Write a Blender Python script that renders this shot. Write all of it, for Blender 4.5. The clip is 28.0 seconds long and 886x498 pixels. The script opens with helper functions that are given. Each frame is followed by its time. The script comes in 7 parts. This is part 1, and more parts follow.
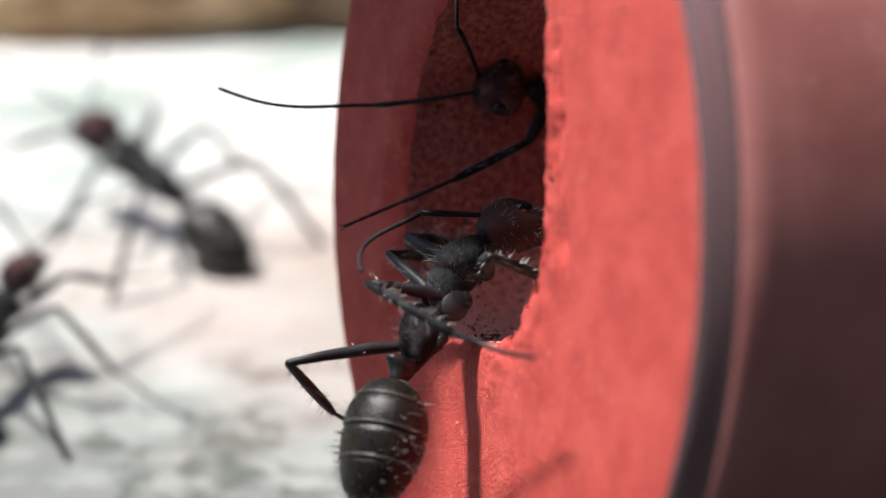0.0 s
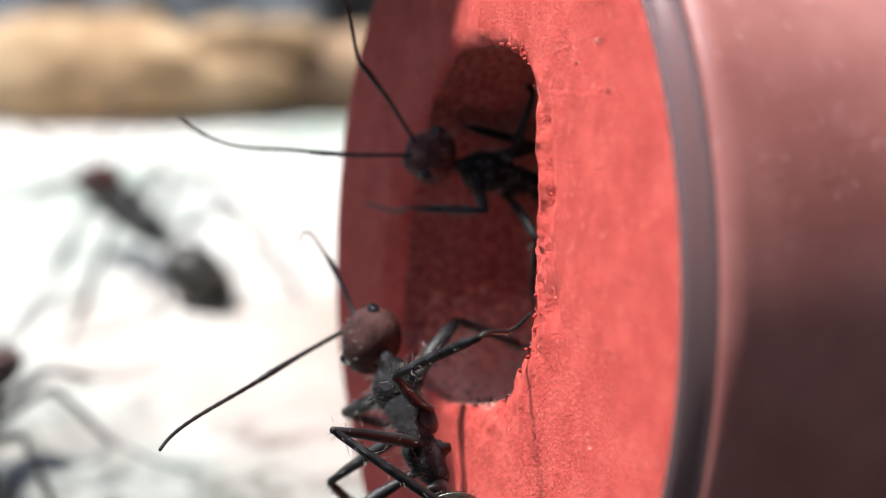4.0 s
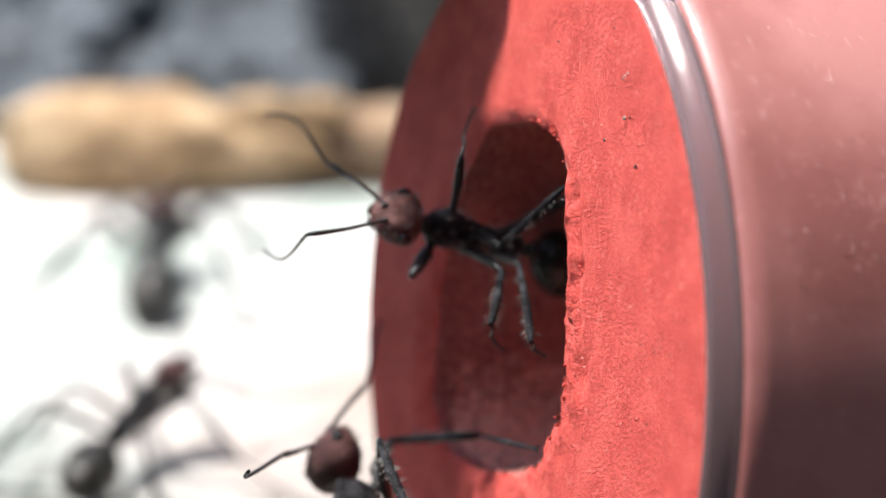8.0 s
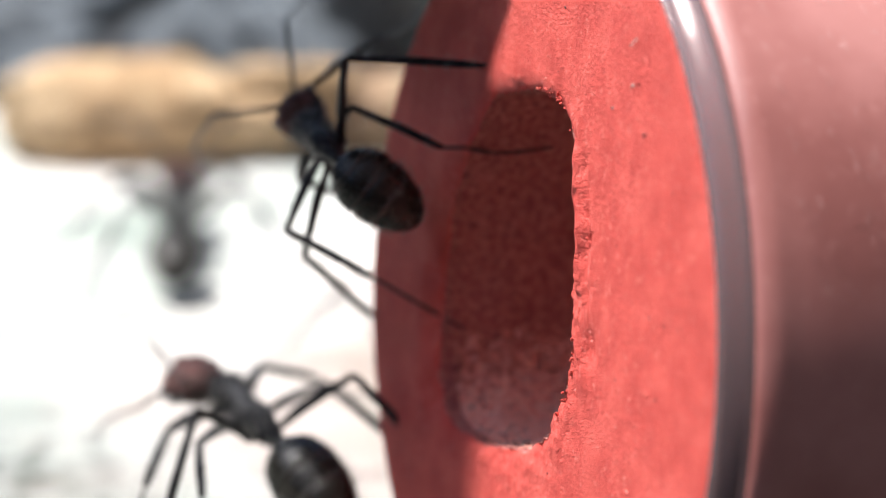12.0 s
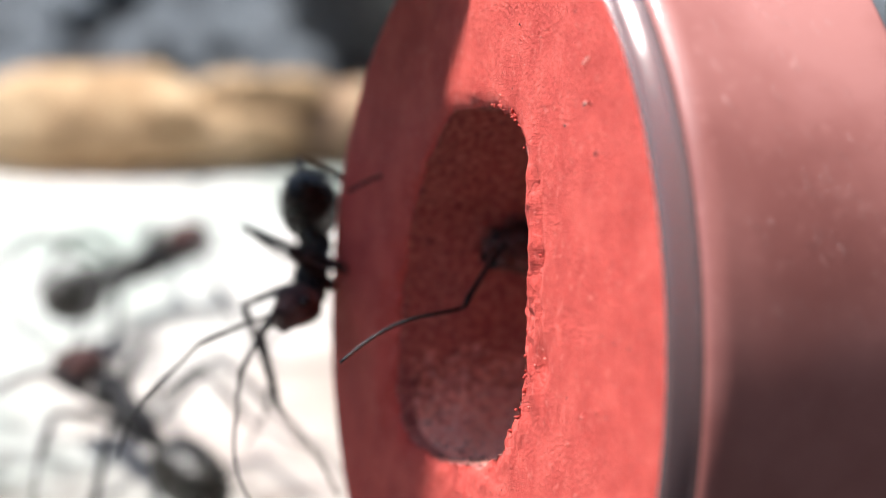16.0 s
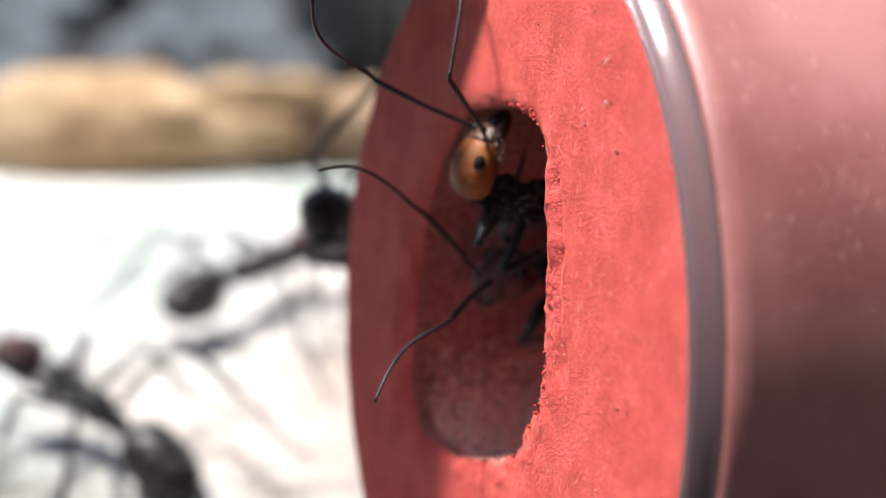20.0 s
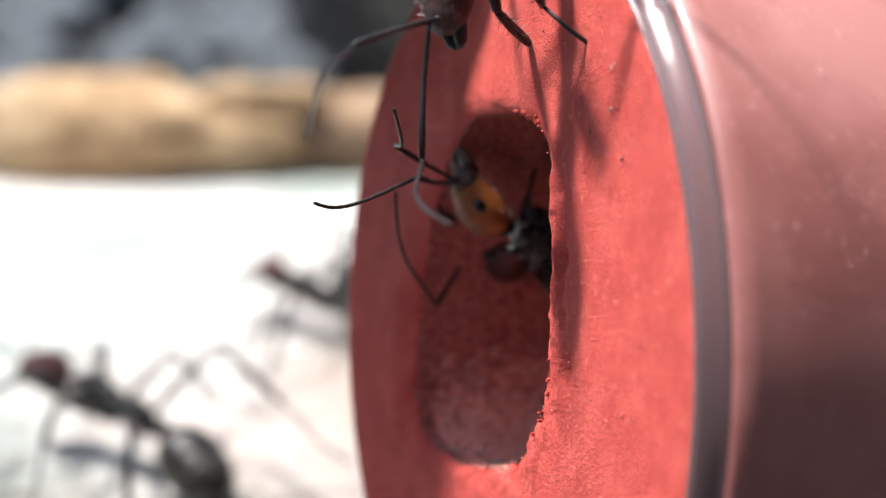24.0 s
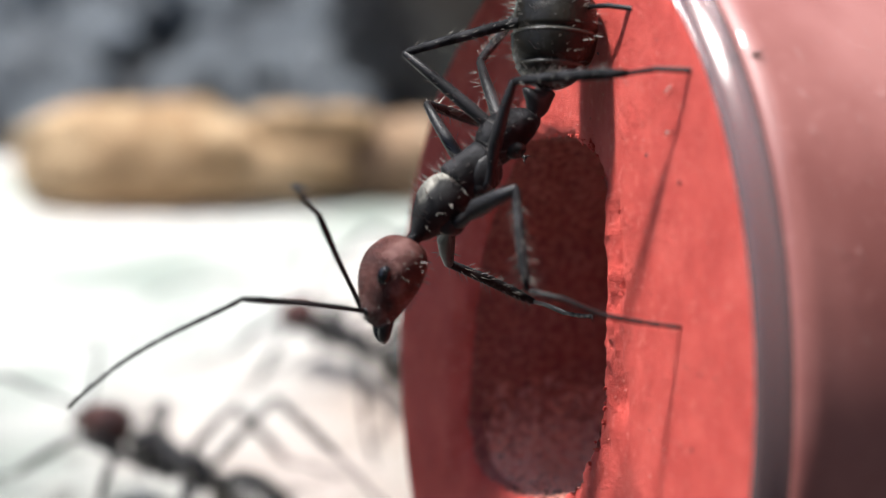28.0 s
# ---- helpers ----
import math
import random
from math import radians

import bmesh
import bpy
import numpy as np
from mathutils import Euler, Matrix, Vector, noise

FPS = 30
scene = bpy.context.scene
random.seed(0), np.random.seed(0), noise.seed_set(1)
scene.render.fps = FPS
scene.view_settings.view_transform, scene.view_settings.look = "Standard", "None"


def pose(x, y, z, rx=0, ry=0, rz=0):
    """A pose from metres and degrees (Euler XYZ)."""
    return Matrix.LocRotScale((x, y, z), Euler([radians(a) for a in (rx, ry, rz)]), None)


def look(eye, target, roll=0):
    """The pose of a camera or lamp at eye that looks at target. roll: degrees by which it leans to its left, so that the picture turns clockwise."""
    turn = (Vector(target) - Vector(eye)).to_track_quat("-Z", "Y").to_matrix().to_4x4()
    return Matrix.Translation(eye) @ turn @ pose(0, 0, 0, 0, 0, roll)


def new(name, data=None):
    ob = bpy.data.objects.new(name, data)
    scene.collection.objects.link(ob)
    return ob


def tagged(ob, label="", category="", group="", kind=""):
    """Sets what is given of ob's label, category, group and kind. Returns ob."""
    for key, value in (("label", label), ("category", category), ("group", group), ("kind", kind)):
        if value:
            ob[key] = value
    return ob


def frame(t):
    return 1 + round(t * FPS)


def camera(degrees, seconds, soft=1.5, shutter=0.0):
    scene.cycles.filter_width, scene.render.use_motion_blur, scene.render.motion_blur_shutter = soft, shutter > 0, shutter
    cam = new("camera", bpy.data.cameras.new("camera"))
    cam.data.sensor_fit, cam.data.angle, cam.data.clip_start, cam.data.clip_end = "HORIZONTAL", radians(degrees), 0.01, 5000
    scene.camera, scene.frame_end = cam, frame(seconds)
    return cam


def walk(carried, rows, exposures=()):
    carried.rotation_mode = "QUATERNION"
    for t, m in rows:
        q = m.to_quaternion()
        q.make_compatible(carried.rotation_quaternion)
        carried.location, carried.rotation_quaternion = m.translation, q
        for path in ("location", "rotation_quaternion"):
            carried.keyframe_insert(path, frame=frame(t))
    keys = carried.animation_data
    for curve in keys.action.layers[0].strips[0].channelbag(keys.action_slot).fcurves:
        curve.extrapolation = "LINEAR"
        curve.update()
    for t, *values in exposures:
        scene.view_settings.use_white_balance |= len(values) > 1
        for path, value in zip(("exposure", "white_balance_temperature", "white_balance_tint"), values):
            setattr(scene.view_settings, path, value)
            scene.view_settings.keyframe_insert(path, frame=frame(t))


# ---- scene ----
# One long macro lens, held in the hand and focused on the hole's edge.
cam = camera(16.08, 28.0, soft=1.0)
cam.data.dof.use_dof = True
cam.data.dof.focus_distance = 0.1022
cam.data.dof.aperture_fstop = 45.0
PATH = [
    (0.0, pose(0.00112, -0.05315, 0.05326, 67.418, 0.174, 0.566)),
    (0.5, pose(0.00113, -0.05243, 0.05299, 67.396, 0.263, 0.463)),
    (1.0, pose(0.00143, -0.05216, 0.05255, 67.384, 0.389, 0.750)),
    (1.5, pose(0.00146, -0.05332, 0.05316, 67.508, 0.381, 0.786)),
    (2.0, pose(0.00147, -0.05597, 0.05453, 67.767, 0.423, 0.936)),
    (2.5, pose(0.00145, -0.05654, 0.05462, 68.145, 0.334, 0.731)),
    (3.0, pose(0.00137, -0.05745, 0.05513, 68.311, 0.191, 0.622)),
    (3.5, pose(0.00139, -0.05821, 0.05493, 68.823, 0.282, 0.577)),
    (5.5, pose(0.00112, -0.05918, 0.05564, 69.036, 0.244, 0.542)),
    (6.0, pose(0.00109, -0.06087, 0.05631, 69.195, 0.320, 0.592)),
    (6.5, pose(0.00087, -0.06164, 0.05628, 69.623, 0.399, 0.557)),
    (7.0, pose(0.00095, -0.06242, 0.05664, 69.945, 0.390, 0.639)),
    (7.5, pose(0.00069, -0.06252, 0.05647, 70.296, 0.365, 0.676)),
    (8.0, pose(0.00101, -0.06127, 0.05611, 70.180, 0.418, 0.915)),
    (8.5, pose(0.00179, -0.05945, 0.05520, 70.027, 0.636, 1.183)),
    (9.0, pose(0.00166, -0.05967, 0.05526, 69.976, 0.810, 1.223)),
    (9.5, pose(0.00144, -0.05927, 0.05559, 69.810, 0.682, 1.401)),
    (10.0, pose(0.00133, -0.05894, 0.05518, 69.881, 0.698, 1.413)),
    (10.5, pose(0.00119, -0.05902, 0.05530, 69.815, 0.656, 1.376)),
    (11.0, pose(0.00143, -0.05884, 0.05537, 69.757, 0.672, 1.423)),
    (11.5, pose(0.00134, -0.05906, 0.05533, 69.809, 0.681, 1.347)),
    (12.0, pose(0.00125, -0.05883, 0.05534, 69.600, 0.570, 1.110)),
    (12.5, pose(0.00153, -0.05912, 0.05524, 69.711, 0.585, 1.045)),
    (14.5, pose(0.00203, -0.05662, 0.05451, 69.607, 0.490, 1.147)),
    (15.0, pose(0.00189, -0.05644, 0.05437, 69.669, 0.567, 0.950)),
    (15.5, pose(0.00208, -0.05715, 0.05451, 69.778, 0.652, 1.008)),
    (16.0, pose(0.00251, -0.05864, 0.05571, 69.672, 0.390, 1.030)),
    (16.5, pose(0.00215, -0.05937, 0.05551, 69.893, 0.318, 0.893)),
    (17.0, pose(0.00162, -0.05996, 0.05594, 69.744, 0.324, 0.829)),
    (17.5, pose(0.00146, -0.06068, 0.05624, 69.784, 0.265, 0.765)),
    (18.0, pose(0.00107, -0.06141, 0.05629, 69.861, 0.217, 0.561)),
    (18.5, pose(0.00100, -0.06144, 0.05634, 69.869, 0.153, 0.505)),
    (19.0, pose(0.00098, -0.06191, 0.05664, 69.824, 0.167, 0.512)),
    (19.5, pose(0.00089, -0.06205, 0.05674, 69.769, 0.162, 0.535)),
    (20.0, pose(0.00099, -0.05986, 0.05594, 69.741, 0.187, 0.579)),
    (20.5, pose(0.00093, -0.05965, 0.05606, 69.680, 0.208, 0.563)),
    (21.0, pose(0.00080, -0.05963, 0.05618, 69.695, 0.084, 0.464)),
    (21.5, pose(0.00085, -0.05928, 0.05592, 69.721, 0.131, 0.505)),
    (23.5, pose(0.00071, -0.05943, 0.05608, 69.723, 0.032, 0.525)),
    (24.0, pose(0.00066, -0.05952, 0.05587, 69.838, 0.076, 0.505)),
    (24.5, pose(0.00052, -0.05961, 0.05619, 69.730, -0.015, 0.565)),
    (25.0, pose(0.00053, -0.05968, 0.05630, 69.734, -0.034, 0.604)),
    (25.5, pose(0.00068, -0.05942, 0.05573, 69.998, 0.243, 0.626)),
    (26.0, pose(0.00115, -0.05914, 0.05566, 69.988, 0.121, 1.037)),
    (26.5, pose(0.00096, -0.05795, 0.05522, 69.923, 0.253, 0.973)),
    (27.0, pose(0.00081, -0.05738, 0.05496, 69.985, 0.370, 0.928)),
    (27.5, pose(0.00059, -0.05795, 0.05491, 70.430, 0.984, 0.880)),
    (28.0, pose(0.00036, -0.05799, 0.05531, 70.333, 0.679, 1.163)),
]
walk(cam, PATH, [(0.0, 0.75), (2.0, 0.8), (5.5, 1.06), (25.0, 1.07), (26.5, 0.91), (28.0, 0.79)])

# ---- light: a high sun and the open sky ----
MM = 0.001
SUN_DIR = Vector((-0.356, 0.12, 0.933)).normalized()
world = bpy.data.worlds.new("sky")
scene.world = world
world.use_nodes = True
wn = world.node_tree
sky = wn.nodes.new("ShaderNodeTexSky")
sky.sky_type, sky.sun_disc = "NISHITA", False
sky.sun_elevation = math.asin(SUN_DIR.z)
sky.air_density, sky.dust_density = 0.9, 1.2
sky.sun_rotation = math.atan2(SUN_DIR.x, SUN_DIR.y)
wn.nodes["Background"].inputs["Strength"].default_value = 0.11
wn.links.new(sky.outputs[0], wn.nodes["Background"].inputs["Color"])
lamp = bpy.data.lights.new("sun", "SUN")
lamp.energy, lamp.angle, lamp.color = 5.0, radians(5.5), (1.0, 0.97, 0.94)
sun = new("sun", lamp)
sun.matrix_world = look(SUN_DIR * 0.4, (0, 0, 0))


# ---- materials ----
def shader(name, colors, scale, rough=0.6, detail=6.0, bump=0.0, bump_scale=None, metal=0.0, fine=None, spread=(0.35, 0.65), clear=0.0, rough_var=0.0, spec=0.5):
    """A surface with blotches of several colours, a second finer grain and relief. Scales are in cells per metre."""
    m = bpy.data.materials.new(name)
    m.use_nodes = True
    nodes, links = m.node_tree.nodes, m.node_tree.links
    b = nodes["Principled BSDF"]
    b.inputs["Roughness"].default_value = rough
    b.inputs["Metallic"].default_value = metal
    b.inputs["Coat Weight"].default_value = clear
    b.inputs["Specular IOR Level"].default_value = spec
    co = nodes.new("ShaderNodeTexCoord")
    n1 = nodes.new("ShaderNodeTexNoise")
    n1.inputs["Scale"].default_value, n1.inputs["Detail"].default_value = scale, detail
    links.new(co.outputs["Object"], n1.inputs["Vector"])
    ramp = nodes.new("ShaderNodeValToRGB")
    el = ramp.color_ramp.elements
    while len(el) < len(colors):
        el.new(0.5)
    for i, c in enumerate(colors):
        el[i].position = spread[0] + (spread[1] - spread[0]) * i / max(1, len(colors) - 1)
        el[i].color = (*c, 1)
    links.new(n1.outputs["Fac"], ramp.inputs["Fac"])
    out = ramp.outputs["Color"]
    if fine:
        n2 = nodes.new("ShaderNodeTexNoise")
        n2.inputs["Scale"].default_value, n2.inputs["Detail"].default_value = fine[0], 3.0
        links.new(co.outputs["Object"], n2.inputs["Vector"])
        r2 = nodes.new("ShaderNodeValToRGB")
        r2.color_ramp.elements[0].position, r2.color_ramp.elements[1].position = fine[2], fine[3]
        mix = nodes.new("ShaderNodeMix")
        mix.data_type = "RGBA"
        mix.inputs["B"].default_value = (*fine[1], 1)
        links.new(n2.outputs["Fac"], r2.inputs["Fac"])
        links.new(r2.outputs["Color"], mix.inputs["Factor"])
        links.new(out, mix.inputs["A"])
        out = mix.outputs["Result"]
    links.new(out, b.inputs["Base Color"])
    if rough_var:
        mr = nodes.new("ShaderNodeMapRange")
        mr.inputs["To Min"].default_value, mr.inputs["To Max"].default_value = rough - rough_var, rough + rough_var
        links.new(n1.outputs["Fac"], mr.inputs["Value"])
        links.new(mr.outputs["Result"], b.inputs["Roughness"])
    if bump:
        n3 = nodes.new("ShaderNodeTexNoise")
        n3.inputs["Scale"].default_value, n3.inputs["Detail"].default_value = bump_scale or scale * 4, 9.0
        n3.inputs["Roughness"].default_value = 0.72
        links.new(co.outputs["Object"], n3.inputs["Vector"])
        bp = nodes.new("ShaderNodeBump")
        bp.inputs["Strength"].default_value = 1.0
        bp.inputs["Distance"].default_value = bump
        links.new(n3.outputs["Fac"], bp.inputs["Height"])
        links.new(bp.outputs["Normal"], b.inputs["Normal"])
    return m


def glassy(name, color, rough, ior=1.49, weight=1.0, vary=1.0):
    m = bpy.data.materials.new(name)
    m.use_nodes = True
    nodes, links = m.node_tree.nodes, m.node_tree.links
    b = nodes["Principled BSDF"]
    b.inputs["Base Color"].default_value = (*color, 1)
    b.inputs["IOR"].default_value = ior
    b.inputs["Transmission Weight"].default_value = weight
    co, n = nodes.new("ShaderNodeTexCoord"), nodes.new("ShaderNodeTexNoise")
    n.inputs["Scale"].default_value, n.inputs["Detail"].default_value = 900.0, 6.0
    links.new(co.outputs["Object"], n.inputs["Vector"])
    mr = nodes.new("ShaderNodeMapRange")
    mr.inputs["From Min"].default_value, mr.inputs["From Max"].default_value = 0.35, 0.7
    mr.inputs["To Min"].default_value, mr.inputs["To Max"].default_value = rough * (1 - 0.5 * vary), rough * (1 + 0.6 * vary)
    links.new(n.outputs["Fac"], mr.inputs["Value"])
    links.new(mr.outputs["Result"], b.inputs["Roughness"])
    return m


RED = shader("red_plaster", [(0.58, 0.06, 0.045), (0.65, 0.077, 0.058), (0.72, 0.1, 0.077)], 700, 0.75, bump=0.00012, bump_scale=6500,
             fine=(3400, (0.76, 0.17, 0.14), 0.58, 0.78))
RED_RAW = shader("raw_red_plaster", [(0.35, 0.097, 0.084), (0.46, 0.142, 0.122), (0.6, 0.225, 0.195)], 4200, 0.9, bump=0.00016, bump_scale=5200,
                 fine=(4600, (0.1, 0.033, 0.03), 0.61, 0.7))
# Dusty plaster whose colour is paled to stand in for skylight on the floor.
DUSTY_LIT = shader("dusty_lit_plaster", [(0.84, 0.29, 0.225), (0.95, 0.41, 0.33), (0.97, 0.57, 0.49)], 3600, 0.95, bump=0.00014, bump_scale=5600,
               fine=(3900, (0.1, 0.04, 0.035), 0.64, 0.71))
CRUMB_RED = shader("plaster_crumb", [(0.6, 0.1, 0.08), (0.75, 0.3, 0.26)], 2500, 0.85)
CASED = shader("plastic_cased_plaster", [(0.26, 0.088, 0.078), (0.33, 0.124, 0.111), (0.41, 0.172, 0.157)], 160, 0.42, bump=0.00002, bump_scale=5000,
               fine=(2600, (0.4, 0.17, 0.155), 0.6, 0.85), clear=0.5, rough_var=0.14)
LIP_CLEAR = glassy("clear_plastic_lip", (0.225, 0.16, 0.165), 0.2, weight=0.6, vary=0.3)
SCUFFED = glassy("scuffed_plastic", (0.06, 0.06, 0.065), 0.35, weight=0.4)
SHEET = shader("white_sheet", [(0.33, 0.38, 0.34), (0.62, 0.63, 0.6), (0.74, 0.69, 0.64)], 75, 0.85, bump=0.0005, bump_scale=650,
               fine=(380, (0.5, 0.47, 0.42), 0.6, 0.8))


def color_patch(m, place, reach, color, ragged, least, most, grain=130.0):
    """A blotch of another colour round a place on a surface, with a ragged, feathered outline."""
    nodes, links = m.node_tree.nodes, m.node_tree.links
    b = nodes["Principled BSDF"]
    was = b.inputs["Base Color"].links[0].from_socket
    co, n, far, add, mr, mix = [nodes.new("ShaderNode" + k) for k in ("TexCoord", "TexNoise", "VectorMath", "Math", "MapRange", "Mix")]
    n.inputs["Scale"].default_value, n.inputs["Detail"].default_value = grain, 9.0
    links.new(co.outputs["Object"], n.inputs["Vector"])
    far.operation, far.inputs[1].default_value = "DISTANCE", place
    links.new(co.outputs["Object"], far.inputs[0])
    add.operation, add.inputs[1].default_value = "MULTIPLY_ADD", ragged
    links.new(n.outputs["Fac"], add.inputs[0])
    links.new(far.outputs["Value"], add.inputs[2])
    mr.inputs["From Min"].default_value, mr.inputs["From Max"].default_value = reach[1], reach[0]
    mr.inputs["To Min"].default_value, mr.inputs["To Max"].default_value = least, most
    links.new(add.outputs["Value"], mr.inputs["Value"])
    mix.data_type = "RGBA"
    mix.inputs["B"].default_value = (*color, 1)
    links.new(mr.outputs["Result"], mix.inputs["Factor"])
    links.new(was, mix.inputs["A"])
    links.new(mix.outputs["Result"], b.inputs["Base Color"])


# The sheet turns greyer and mottled towards the near left.
color_patch(SHEET, (-0.028, 0.036, -0.001), (0.042, 0.07), (0.17, 0.185, 0.165), 0.035, 0.0, 0.85)
color_patch(SHEET, (-0.02, 0.043, -0.001), (0.05, 0.058), (0.09, 0.1, 0.085), 0.07, 0.0, 0.85, 420.0)
color_patch(SHEET, (-0.016, 0.056, -0.001), (0.045, 0.05), (0.78, 0.78, 0.76), 0.08, 0.0, 0.15, 520.0)
# a faint pinkish stain next to the nest
color_patch(SHEET, (-0.003, 0.074, -0.001), (0.008, 0.028), (0.56, 0.36, 0.3), 0.02, 0.0, 0.6)
TABLE = shader("dark_table", [(0.008, 0.0085, 0.009), (0.02, 0.021, 0.022)], 12, 0.6, bump=0.0003, bump_scale=300)
WOOD = shader("pale_wood", [(0.4, 0.245, 0.12), (0.52, 0.345, 0.19), (0.64, 0.47, 0.29)], 110, 0.7, bump=0.0006, bump_scale=500,
              fine=(240, (0.74, 0.56, 0.34), 0.58, 0.72))
# A darker brown copy of the wood, with shade put into its colour.
SHADED_WOOD = shader("brown_wood", [(0.2, 0.12, 0.07), (0.34, 0.22, 0.13), (0.46, 0.34, 0.24)], 110, 0.75, bump=0.0006, bump_scale=500)
STONE = shader("grey_stone", [(0.08, 0.092, 0.104), (0.115, 0.134, 0.152), (0.165, 0.19, 0.214)], 120, 0.75, bump=0.0005, bump_scale=700)
GREY = shader("grey_board", [(0.06, 0.058, 0.06), (0.1, 0.096, 0.1)], 30, 0.7, bump=0.0003, bump_scale=200)
DARK = shader("dark_board", [(0.008, 0.009, 0.011), (0.02, 0.021, 0.024)], 30, 0.7, bump=0.0003, bump_scale=200)


# ---- building helpers ----
def from_bm(name, bm, material, smooth=True):
    me = bpy.data.meshes.new(name)
    bm.to_mesh(me)
    bm.free()
    me.materials.append(material)
    if smooth:
        me.polygons.foreach_set("use_smooth", [True] * len(me.polygons))
    return new(name, me)


def part(name, bm, material, parent, label="", smooth=True):
    ob = from_bm(name, bm, material, smooth)
    ob.parent = parent
    if label:
        ob["label"] = label
    return ob


def loft(bm, rings, closed=True, caps=(False, False)):
    """Joins rings of points (in metres) by quads."""
    vs = [[bm.verts.new(p) for p in ring] for ring in rings]
    n = len(vs[0])
    for a, b in zip(vs, vs[1:]):
        for i in range(n if closed else n - 1):
            bm.faces.new((a[i], a[(i + 1) % n], b[(i + 1) % n], b[i]))
    if caps[0]:
        bm.faces.new(vs[0][::-1])
    if caps[1]:
        bm.faces.new(vs[-1])
    return vs


def finish(bm):
    bmesh.ops.recalc_face_normals(bm, faces=bm.faces[:])
    return bm


# ---- the floor ----
FLOOR_Z = -1.0
bm = bmesh.new()
loft(bm, [[Vector((x, y, z)) * MM for x, y in ((-190, -130), (190, -130), (190, 270), (-190, 270))] for z in (FLOOR_Z - 14.0, FLOOR_Z - 1.2)], caps=(True, True))
finish(bm)
tagged(from_bm("table_top", bm, TABLE, False), "dark grey table top under the ants' arena", "table top", kind="structure")
bm = bmesh.new()


def floor_height(x, y):
    """The sheet lies almost flat, with faint swells."""
    return FLOOR_Z + 0.25 * noise.noise((x * 0.05, y * 0.05, 0)) + 0.1 * noise.noise((x * 0.3, y * 0.3, 4))


NX, NY = 130, 120
grid = [[None] * (NY + 1) for _ in range(NX + 1)]
for i in range(NX + 1):
    for j in range(NY + 1):
        y = 30 + 86 * j / NY
        x = -70 + 0.8 * math.sin(y * 0.2) + (75 + 12 * min(1.0, max(0.0, (y - 36) / 30))) * i / NX
        grid[i][j] = bm.verts.new(Vector((x, y, floor_height(x, y))) * MM)
for i in range(NX):
    for j in range(NY):
        bm.faces.new((grid[i][j], grid[i + 1][j], grid[i + 1][j + 1], grid[i][j + 1]))
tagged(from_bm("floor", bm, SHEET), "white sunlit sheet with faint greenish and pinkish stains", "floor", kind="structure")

# ---- the nest: a clear ring filled with red plaster, standing on its edge ----
FC = Vector((1.9145, 38.7872, 16.5248))
FN = Vector((-0.92903, -0.34897, 0.12299))    # out of the plaster's face
FU = Vector((0.36999, -0.87285, 0.31818))     # along the face, to the near side
FV = Vector((-0.00369, 0.3411, 0.94002))      # along the face, upwards
R_PLUG, R_IN, R_OUT, DEEP = 14.55, 14.6, 15.6, -9.0
TAPER = 0.08                                  # the ring narrows towards its back
HU, HV = -3.06, 1.58                          # the hole's middle


def on_face(u, v, w=0.0):
    return (FC + FU * u + FV * v + FN * w) * MM


def hole(a, rag=1.0):
    """The hole's ragged edge, an upright arch that widens to the far side below; rag: how ragged."""
    c, s = math.cos(a), math.sin(a)
    e = (3.3 if c > 0 else 2.9) if s < 0 else (4.4 if c > 0 else 2.3)
    k = (abs(c) ** e + abs(s) ** e) ** (-1 / e)
    r = k * (1 + 0.02 * noise.noise((c * 3, s * 3, 2)) + rag * (0.02 * noise.noise((c * 9, s * 9, 5)) + 0.017 * noise.noise((c * 26, s * 26, 8)) + 0.01 * noise.noise((c * 55, s * 55, 4))))
    dent = -0.35 * math.exp(-((a - radians(-40)) / 0.2) ** 2)
    v = (6.1 * r + dent) * s
    u = (6.4 * r + dent * 0.8) * c + 0.065 * v * min(1.0, 1.6 * c) if c > 0 else 5.45 * r * c + 0.3 * v * min(1.0, -1.6 * c)
    return HU + u, HV + v


